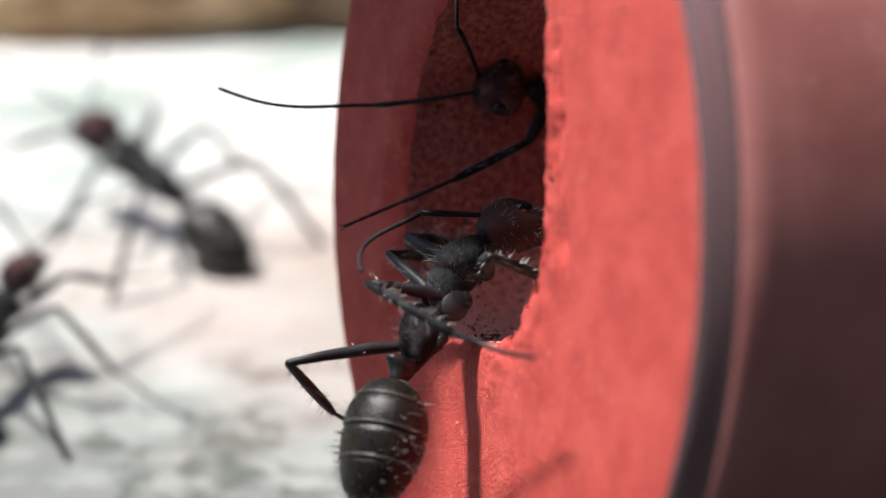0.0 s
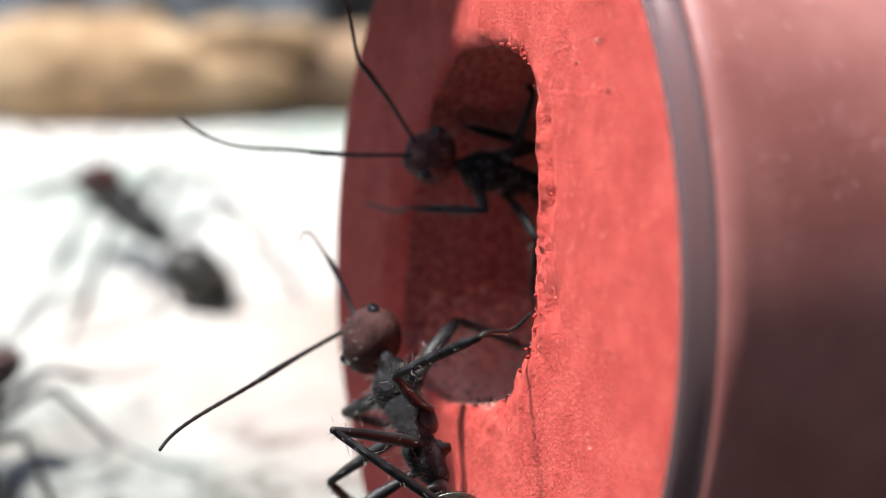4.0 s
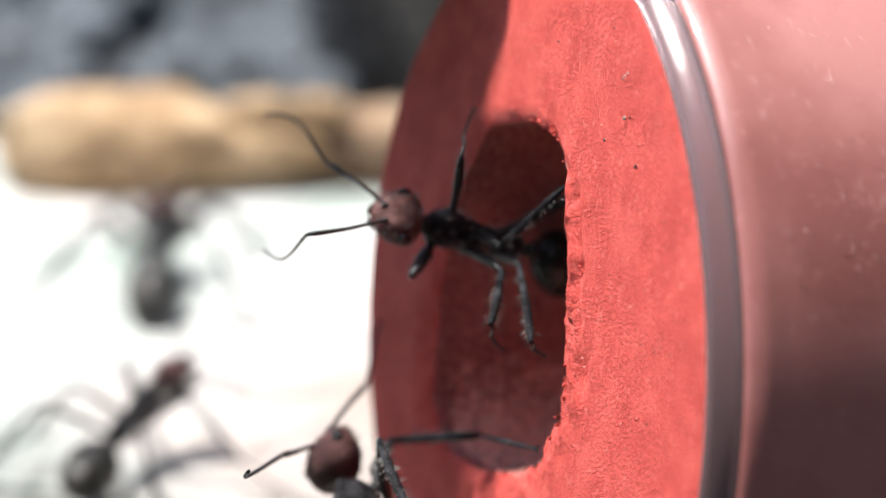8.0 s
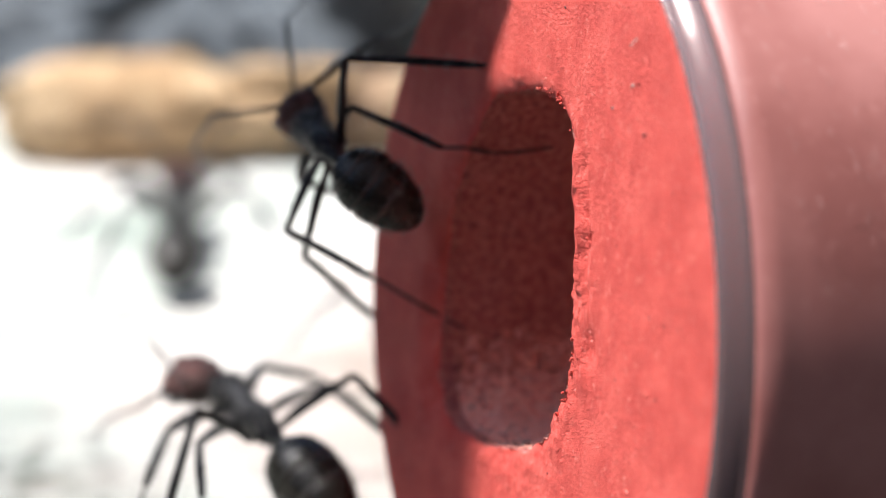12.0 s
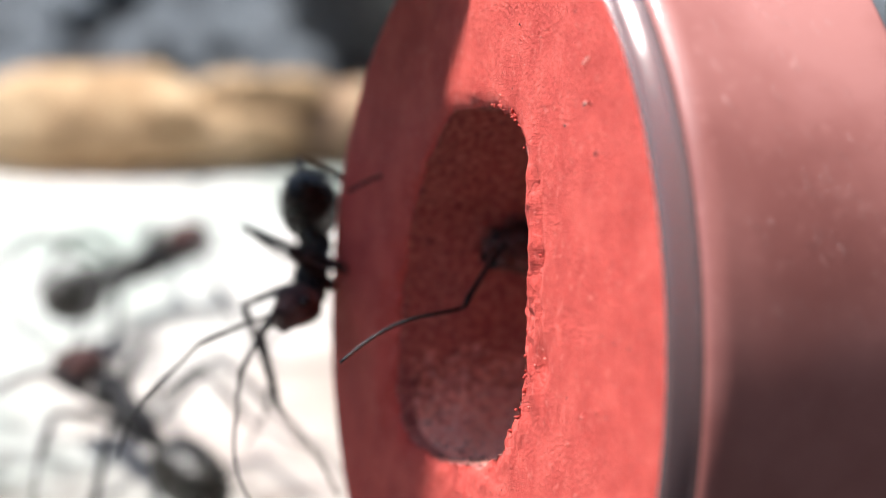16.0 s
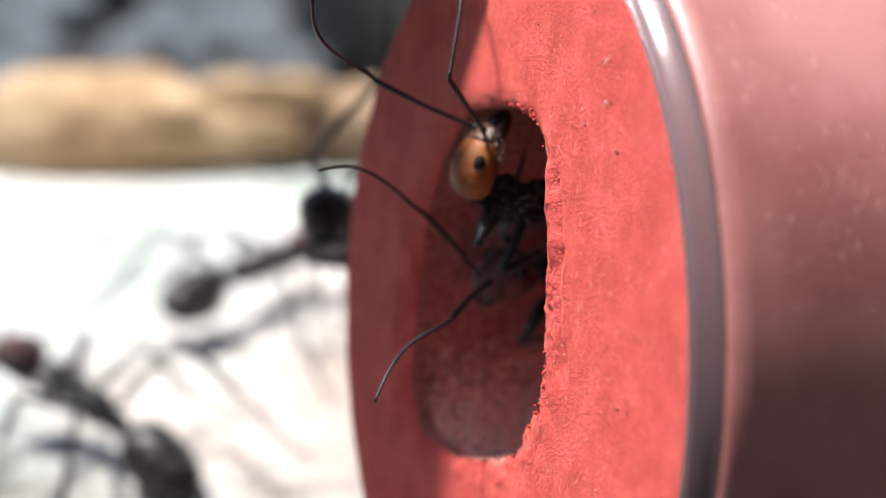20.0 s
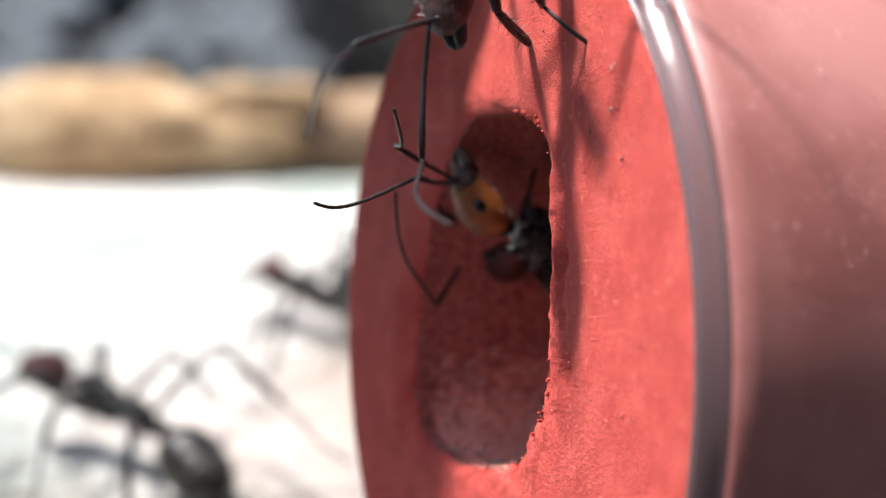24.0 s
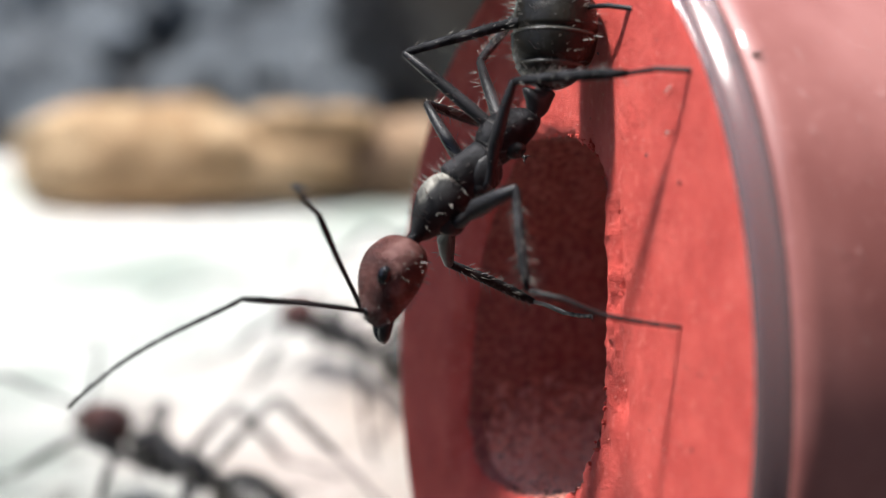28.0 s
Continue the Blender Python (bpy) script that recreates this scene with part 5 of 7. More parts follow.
    stride(ant_b, [
        (0, (6.79, 49.53, 16.22), (-57.3, -13, -152.8), (0.87, -0.15, -0.47), (0.38, -0.07, 0.92), (-0.97, 0.01, -0.24), {"AL": ((10.34, 0.24, -2.51), (15.6, -0.71, -4.78)), "AR": ((9.31, -1.43, 2.44), (12.41, -2.47, 7.22))}),
        (1, (5.56, 48.74, 16.06), (-56.6, -10.7, -156), (0.91, -0.08, -0.42), (0.32, -0.03, 0.95), (-0.97, 0.01, -0.23), {"L1": ((2.33, 1.01, -2.75), (2.72, 0.44, -5.88), (6.19, 1.86, -3.38)), "AL": ((10.33, 1.11, -2.24), (15.37, 2.74, -4.6)), "R1": ((2.33, -1.97, -2.2), (3.73, -3.72, -4.49), (7.63, -3.75, -2.23)), "AR": ((10.31, -2.15, -1.46), (12.18, -5.14, -6.07))}),
        (2, (4.79, 48.15, 16.61), (-56.7, -10.6, -155), (0.9, -0.02, -0.44), (0.35, -0, 0.93), (-0.96, 0, -0.27), {"L1": ((4.5, 2.48, 1.24), (4.71, 1.8, -1.88), (4.26, 0.88, -6.26)), "AL": ((10.79, 0.31, 0.3), (16.43, 1.61, 0.07)), "R1": ((1.21, -0.89, -0.86), (4.06, -1.45, 0.48), (7.29, -1.45, 3.62)), "AR": ((10, -2.11, -2.2), (12.72, -4.62, -6.66))}),
        (3, (4.86, 47.51, 16.44), (-57, -14.1, -158.3), (0.91, 0.02, -0.42), (0.33, 0.02, 0.94), (-0.96, -0, -0.28), {"L1": ((4.2, 2.11, 1.65), (5.8, 2.41, -1.11), (6.62, 1.95, -5.51)), "AL": ((10.52, 0.58, -2.04), (15.8, 1.61, -4.23)), "R1": ((1.44, -1.35, -1.34), (4.13, -1.63, 0.36), (3.9, -3.73, -3.62)), "AR": ((10.08, -2.63, -0.06), (14.55, -4.2, 3.29))}),
        (5.5, (3.97, 44.49, 17.11), (-65.9, -32.8, -157.3), (0.8, -0.54, -0.26), (0.13, -0.13, 0.98), (-0.96, -0, -0.27), {"L1": ((4.84, 1.91, 1.63), (5.33, 0.44, -1.17), (4.5, -1.46, -5.16)), "L2": ((3.41, 1.97, 2.35), (0.45, 2.22, -0.18), (-2.25, 2.34, -3.4)), "AL": ((8.12, -1.02, -3.91), (5.71, -4.94, -7.43)), "R1": ((3.25, -1.05, 2.08), (4.82, -1.54, -0.66), (3.98, -2.67, -4.94)), "AR": ((9.43, -3.11, 1.73), (12.69, -4.17, 6.4))}),
        (6, (3.44, 43.89, 17.7), (-62.2, -31.4, -164.8), (0.67, -0.74, -0.02), (-0.1, -0.02, 1), (-0.96, -0, -0.29), {"L1": ((4.54, 2.23, 1.49), (4.91, 0.27, -1.02), (4.51, -1.69, -5.05)), "L2": ((3.02, 1.66, 2.58), (3.3, 4.2, 5.53), (0.99, 4.39, 2.03)), "L3": ((-1.43, -0.22, -4.2), (-0.45, 2.64, 0.27), (0.5, 5.63, 3.5)), "AL": ((9.87, -0.77, 2.49), (9.06, -3.14, -2.74)), "R1": ((1.73, -0.62, 1.14), (3.04, -1.93, -1.46), (2.95, -3.52, -5.67)), "AR": ((8.27, -2.59, 3.41), (10.28, -2.31, 8.84))}),
        (7, (2.66, 43.3, 18.05), (-62, -31.7, -165.4), (0.99, -0, 0.11), (-0.3, -0.01, 0.95), (-0.95, -0.01, -0.3), {"L1": ((4.49, 2.41, 1.32), (3.97, 0.58, -1.25), (3.12, -1.47, -5.16)), "L2": ((2.75, 1.35, 2.71), (2.91, 4.49, 5.03), (0.45, 5.03, 1.67)), "L3": ((2.51, 1.35, 3.65), (2.49, 5.08, 7.55), (-0.13, 4.72, 3.91)), "AL": ((9.73, 2.88, -0.56), (12.39, 7.27, 2.14)), "R1": ((4.19, 0.07, 2.2), (6.21, -1.14, 4.38), (5.38, -3.7, 0.78)), "R2": ((2.3, 1.34, 2.35), (2.5, -0.42, 5.82), (0.15, -3.17, 3.68)), "AR": ((9.68, 0.13, 3.28), (8.84, -2.44, -1.85))}),
        (8, (1.89, 44.54, 17.99), (-60.5, -22.1, -150.6), (1, 0.04, 0.06), (-0.2, -0.01, 0.98), (-0.96, -0, -0.29), {"L1": ((5.6, 2.39, 0.53), (3.79, 0.8, -1.58), (1.06, -1.01, -4.67)), "L2": ((2.71, 1.99, 2.46), (4.51, 4.86, 4.41), (1.68, 4.74, 1.31)), "L3": ((2.62, 1.94, 3.42), (4.26, 5.91, 6.7), (1.21, 5.28, 3.45)), "AL": ((10.57, 1.82, 0.82), (9.12, 0.89, -4.71)), "R1": ((4.9, -0.02, 2.06), (6.32, -1.39, 4.58), (4.09, -4.39, 2.07)), "R2": ((2.87, 1.06, 2.5), (2.55, -0.58, 6.02), (-0.62, -2.77, 4.36)), "AR": ((7.62, -2.51, -2.82), (7.75, -5.74, -7.64))}),
        (8.5, (1.33, 46.35, 16.97), (-66, -30, -154.3), (0.93, -0.16, 0.32), (-0.4, 0.04, 0.91), (-0.97, 0, -0.26), {"L1": ((5.08, 2.6, 0.77), (3.01, 1.21, -1.24), (0.32, -0.29, -4.52)), "L2": ((2.43, 2.25, 2.32), (0.8, 3.55, -0.98), (2.32, 5.9, 2.15)), "L3": ((1.95, 2.18, 3.53), (-2.06, 3.35, 0.11), (-1.06, 4.19, 4.42)), "AL": ((6.59, 0.92, -3.06), (4.81, 1.73, -8.52)), "R1": ((4.69, -0.2, 2.14), (5.88, -1.55, 4.79), (3.82, -4.34, 1.93)), "R2": ((2.34, 0.62, 2.68), (2.54, -1.04, 6.2), (-0.52, -3.32, 4.46)), "AR": ((6.7, -3.68, -1.67), (4.6, -7.94, -5))}),
        (9, (0.29, 46.86, 16.62), (-70.3, -34.7, -152.5), (0.41, -0.68, -0.6), (0.29, -0.53, 0.8), (-0.97, -0.24, 0.06), {"L1": ((3.14, 1.22, -3.1), (0.66, 1.97, -4.97), (-2.49, 2.19, -8.18)), "L2": ((1.46, 2.93, -2.57), (-1.28, 4.18, -5.04), (-4.19, 5.12, -7.92)), "L3": ((-1.1, 4.33, -0.06), (-5.62, 1.94, -1.8), (-4.46, 1.98, 2.55)), "AL": ((4.62, -0.57, -4.39), (1.81, 0.39, -9.37)), "R1": ((5.7, 0.08, 1.58), (4.46, -2.85, 1.96), (6.39, -3.72, 5.93)), "R2": ((4.1, -1.36, 2.33), (5.07, -3.91, 5.11), (6.65, -4.63, 8.93)), "R3": ((-2.66, -2.76, -1.45), (-6.39, -5.27, -4.44), (-9.13, -7.08, -7.52)), "AR": ((5.85, -4.73, -3.12), (3.3, -9.11, -5.93))}),
        (9.5, (-0.93, 41.54, 17.91), (-38.7, -9.4, 129.5), (0.93, -0.34, 0.16), (-0.2, 0.07, 0.98), (-1, -0.02, 0.01), {"L1": ((6.17, 1.67, -1.68), (6.92, 0.3, -4.48), (7.98, -1.28, -8.55)), "L2": ((4.28, 3, -1.93), (2.55, 1.62, -5.15), (-1.01, 2.24, -3.01)), "L3": ((-0.84, 3.81, -2.74), (0.6, 0.92, -7.07), (-2.98, -0.44, -4.7)), "AL": ((6.93, 2.89, -1.86), (8.77, 4.53, -7.11)), "R1": ((2.6, -0.34, 1.9), (2.03, -3.48, 2.19), (-0.08, -7, 4.04)), "R2": ((5.69, -0.29, -1.86), (7.43, -3.76, -1.53), (4.05, -3.92, 0.95)), "R3": ((2.69, -2.49, -4.13), (5.02, -4.39, -8.62), (6.84, -5.68, -12.53)), "AR": ((9.87, -3.02, -0.26), (13, -4.96, -4.75))}),
        (10, (-1.61, 43.1, 18.53), (-35.6, -13.1, 127.1), (0.99, -0.16, -0.05), (-0.01, -0, 1), (-0.73, -0.43, -0.53), {"L1": ((6.28, 1.06, -1.95), (7, -0.35, -4.73), (8.05, -1.97, -8.79)), "L2": ((3.88, 3.04, -2.27), (2.17, 1.96, -5.6), (-1.65, 1.92, -3.85)), "L3": ((-1.05, 3.6, -2.86), (-0.41, 0.48, -7.22), (-3.96, -0.38, -4.58)), "AL": ((9.05, 1.26, -2.96), (11.75, 2.33, -7.98)), "R1": ((2.85, -0.59, 2.02), (1.76, -3.58, 1.73), (-1.05, -6.25, 4.02)), "R2": ((0.94, 0.6, 2.27), (-1.27, -2.33, 0.94), (-4.75, -2.92, 3.21)), "R3": ((5.02, -1.43, 1.34), (6.76, -4.28, -2.9), (8.2, -6.2, -6.71)), "AR": ((9.12, -3.61, -1.05), (13.38, -6.32, -3.91))}),
        (10.5, (-2.5, 45, 18.94), (-48.2, -9.6, 120.3), (1, -0.04, 0.01), (-0.08, 0, 1), (-0.67, -0.06, -0.74), {"L1": ((6.35, 1.69, -1.2), (7.31, 0.97, -4.17), (8.66, 0.19, -8.39)), "L2": ((2.4, 3.81, -0.32), (1.95, 4.18, -4.18), (-2.1, 3.17, -3.69)), "L3": ((3.8, 3.78, -1.64), (4.96, 3.87, -6.91), (0.64, 2.67, -7.24)), "AL": ((9.69, 2.79, -0.98), (14.46, 5.39, -3.01)), "R1": ((3.55, -1.9, 1.78), (3.03, -4.98, 1.1), (-0.19, -7.49, 2.99)), "R2": ((0.71, 0.5, 2.16), (-1.36, -1.64, -0.36), (-4.88, -3.07, 1.43)), "R3": ((5.37, -1.67, -0.36), (8.55, -2.46, -4.65), (10.98, -2.96, -8.41)), "AR": ((10.75, -0.49, -0.68), (16.15, 0.61, -2.49))}),
        (11, (-3.11, 45.66, 19.15), (-52.1, 0.5, 117.2), (0.96, 0.17, 0.21), (-0.24, -0.06, 0.97), (-0.55, 0.05, -0.84), {"L1": ((6.45, 1.38, -1.34), (7.95, 0.31, -3.96), (9.97, -0.91, -7.79)), "L2": ((1.62, 2.93, 1.55), (-1.15, 3.5, -1.13), (-0.48, 3.61, -5.28)), "L3": ((4.15, 3.47, -1.59), (5.17, 3.81, -6.88), (0.71, 4.06, -6.33)), "AL": ((9.55, 3.39, 0.92), (14.75, 5.45, -0.6)), "R1": ((3.3, -1.99, 1.66), (2.08, -4.74, 0.58), (-1.48, -7.49, 0.83)), "R2": ((0.68, -0.61, 2.28), (-1.23, -1.96, -0.85), (-5.28, -2.75, -0.07)), "AR": ((10.81, 0.38, 0.85), (16.57, 0.68, 0.28))}),
        (12, (-5.07, 46.48, 19.79), (-48.8, 3.2, 105.4), (0.98, -0.11, 0.15), (-0.3, 0, 0.95), (-0.36, -0.01, -0.93), {"L1": ((5.85, 2.15, -1.62), (7.87, 1.81, -4.08), (10.76, 1.42, -7.51)), "L2": ((1.97, 3.71, -1.19), (0.63, 3.06, -4.79), (-0.93, 2.41, -8.64)), "L3": ((2.38, 4.15, -2.6), (4.67, 4.78, -7.45), (6.63, 5.23, -11.48)), "R1": ((6.5, -1.14, 0.33), (7.53, -3.94, -0.84), (10.75, -6.36, -2.84)), "R2": ((-0.25, -1.93, 0.65), (-1.54, -2.89, -2.9), (-2.73, -5.5, -5.97))}),
        (12.5, (-4.29, 48.69, 18.26), (-15, 2.1, 107.2), (0.96, 0.07, 0.26), (-0.33, -0.03, 0.94), (-0.9, -0.19, -0.39), {"L2": ((2.54, 3.03, -2.73), (2.34, 0.3, -5.51), (-0.38, -2.1, -7.62)), "R2": ((0.65, -0.97, 2.22), (0.1, -3.89, -0.31), (-3.57, -5.91, -0.06))}),
        (14.5, (-5.25, 52.76, 16.21), (56.7, 16.6, -82.1), (0.96, -0.26, 0.13), (0.2, 0, 0.98), (0.48, 0.81, -0.34), {"L1": ((4.4, 0.9, 1), (3.4, 1.2, -2), (2.4, 0.8, -6.2)), "L2": ((0.6, 1, 1.8), (-1, 0.9, -1.6), (-2.5, 0.6, -5)), "L3": ((-1, 1, 0.9), (-4, 0.9, -2.2), (-6.5, 0.6, -5.5)), "AL": ((7.6, -1.6, 2.6), (9.5, -6, 4)), "R1": ((4.6, -2.6, 0.8), (6.2, -4.6, -1.2), (8.2, -5.6, -4.5))}),
        (15, (-5.03, 54.17, 15.01), (58.1, 10.9, -81.3), (0.79, -0.51, 0.35), (0.24, 0, 0.97), (0.61, 0.75, 0.26), {"L1": ((4.4, 0.9, 1), (3.4, 1.2, -2), (2.4, 0.8, -6.2)), "L2": ((0.6, 1, 1.8), (-1, 0.9, -1.6), (-2.5, 0.6, -5)), "L3": ((-1, 1, 0.9), (-4, 0.9, -2.2), (-6.5, 0.6, -5.5)), "AL": ((7.6, -1.6, 2.6), (9.5, -6, 4)), "R1": ((4.6, -2.6, 0.8), (6.2, -4.6, -1.2), (8.2, -5.6, -4.5))}),
        (16, (-4.68, 53.97, 14.58), (55.8, 10.9, -87.8), (0.61, -0.53, 0.59), (0.33, 0, 0.94), (0.59, 0.58, 0.56), {"L1": ((4.4, 0.9, 1), (3.4, 1.2, -2), (2.4, 0.8, -6.2)), "L2": ((0.6, 1, 1.8), (-1, 0.9, -1.6), (-2.5, 0.6, -5)), "L3": ((-1, 1, 0.9), (-4, 0.9, -2.2), (-6.5, 0.6, -5.5)), "AL": ((7.6, -1.6, 2.6), (9.5, -6, 4)), "R1": ((4.6, -2.6, 0.8), (6.2, -4.6, -1.2), (8.2, -5.6, -4.5))}),
        (17, (-5.2, 54.38, 13.65), (59, 2.4, -86.5), (0.92, -0.2, 0.35), (0.39, -0, 0.92), (0.63, 0.64, 0.43), {"L1": ((4.4, 0.9, 1), (3.4, 1.2, -2), (2.4, 0.8, -6.2)), "L2": ((0.6, 1, 1.8), (-1, 0.9, -1.6), (-2.5, 0.6, -5)), "L3": ((-1, 1, 0.9), (-4, 0.9, -2.2), (-6.5, 0.6, -5.5)), "AL": ((7.6, -1.6, 2.6), (9.5, -6, 4)), "R1": ((4.6, -2.6, 0.8), (6.2, -4.6, -1.2), (8.2, -5.6, -4.5))}),
        (18, (-4.45, 55.94, 13.4), (-109.1, 43.6, 65.5), (-0.22, 0.8, -0.56), (-0.85, 0, 0.53), (-0.99, -0, -0.11), {"L1": ((4.4, 0.9, 1), (3.4, 1.2, -2), (2.4, 0.8, -6.2)), "L2": ((0.6, 1, 1.8), (-1, 0.9, -1.6), (-2.5, 0.6, -5)), "L3": ((-1, 1, 0.9), (-4, 0.9, -2.2), (-6.5, 0.6, -5.5)), "AL": ((7.6, -1.6, 2.6), (9.5, -6, 4)), "R1": ((4.6, -2.6, 0.8), (6.2, -4.6, -1.2), (8.2, -5.6, -4.5))}),
        (19, (-4.31, 55.81, 13.28), (-96.6, 34, 61), (-0.3, 0.45, -0.84), (-0.89, -0, 0.45), (-0.97, -0.17, -0.18), {"L1": ((4.4, 0.9, 1), (3.4, 1.2, -2), (2.4, 0.8, -6.2)), "L2": ((0.6, 1, 1.8), (-1, 0.9, -1.6), (-2.5, 0.6, -5)), "L3": ((-1, 1, 0.9), (-4, 0.9, -2.2), (-6.5, 0.6, -5.5)), "AL": ((7.6, -1.6, 2.6), (9.5, -6, 4)), "R1": ((4.6, -2.6, 0.8), (6.2, -4.6, -1.2), (8.2, -5.6, -4.5))}),
        (20, (-4.14, 58.43, 12.66), (-95.7, 34.2, 62.6), (-0.4, 0.34, -0.85), (-0.88, -0, 0.47), (-0.99, -0.1, -0.13), {"L1": ((4.4, 0.9, 1), (3.4, 1.2, -2), (2.4, 0.8, -6.2)), "L2": ((0.6, 1, 1.8), (-1, 0.9, -1.6), (-2.5, 0.6, -5)), "L3": ((-1, 1, 0.9), (-4, 0.9, -2.2), (-6.5, 0.6, -5.5)), "AL": ((7.6, -1.6, 2.6), (9.5, -6, 4)), "R1": ((4.6, -2.6, 0.8), (6.2, -4.6, -1.2), (8.2, -5.6, -4.5))}),
        (21, (-1.69, 59.62, 12.56), (-93.1, 32.8, 62.6), (-0.26, 0.24, -0.93), (-0.88, 0, 0.47), (-0.99, -0.1, -0.09), {"L1": ((4.4, 0.9, 1), (3.4, 1.2, -2), (2.4, 0.8, -6.2)), "L2": ((0.6, 1, 1.8), (-1, 0.9, -1.6), (-2.5, 0.6, -5)), "L3": ((-1, 1, 0.9), (-4, 0.9, -2.2), (-6.5, 0.6, -5.5)), "AL": ((7.6, -1.6, 2.6), (9.5, -6, 4)), "R1": ((4.6, -2.6, 0.8), (6.2, -4.6, -1.2), (8.2, -5.6, -4.5))}),
        (24, (-5.56, 81.03, 1.25), (0, -1, 126.6), (0.55, 0.74, 0.37), (-0.22, -0.3, 0.93), (-1, -0.1, 0.02), {}),
        (25, (-6.43, 82.15, 1.25), (0, -0.9, 126.1), (0.55, 0.67, 0.5), (-0.32, -0.39, 0.87), (-0.93, -0.34, -0.16), {}),
        (26, (-7.52, 83.48, 1.25), (0, -0.8, 124.8), (0.5, 0.78, 0.38), (-0.21, -0.32, 0.93), (-0.64, -0.66, -0.4), {}),
        (27, (-7.56, 82.87, 1.25), (0, -0.8, 125.1), (0.52, 0.74, 0.44), (-0.25, -0.36, 0.9), (-0.79, -0.52, -0.33), {}),
        (28, (-6.38, 79.19, 1.25), (0, -1.1, 129.6), (0.59, 0.67, 0.45), (-0.3, -0.34, 0.89), (-1, -0.08, 0.04), {}),
    ])
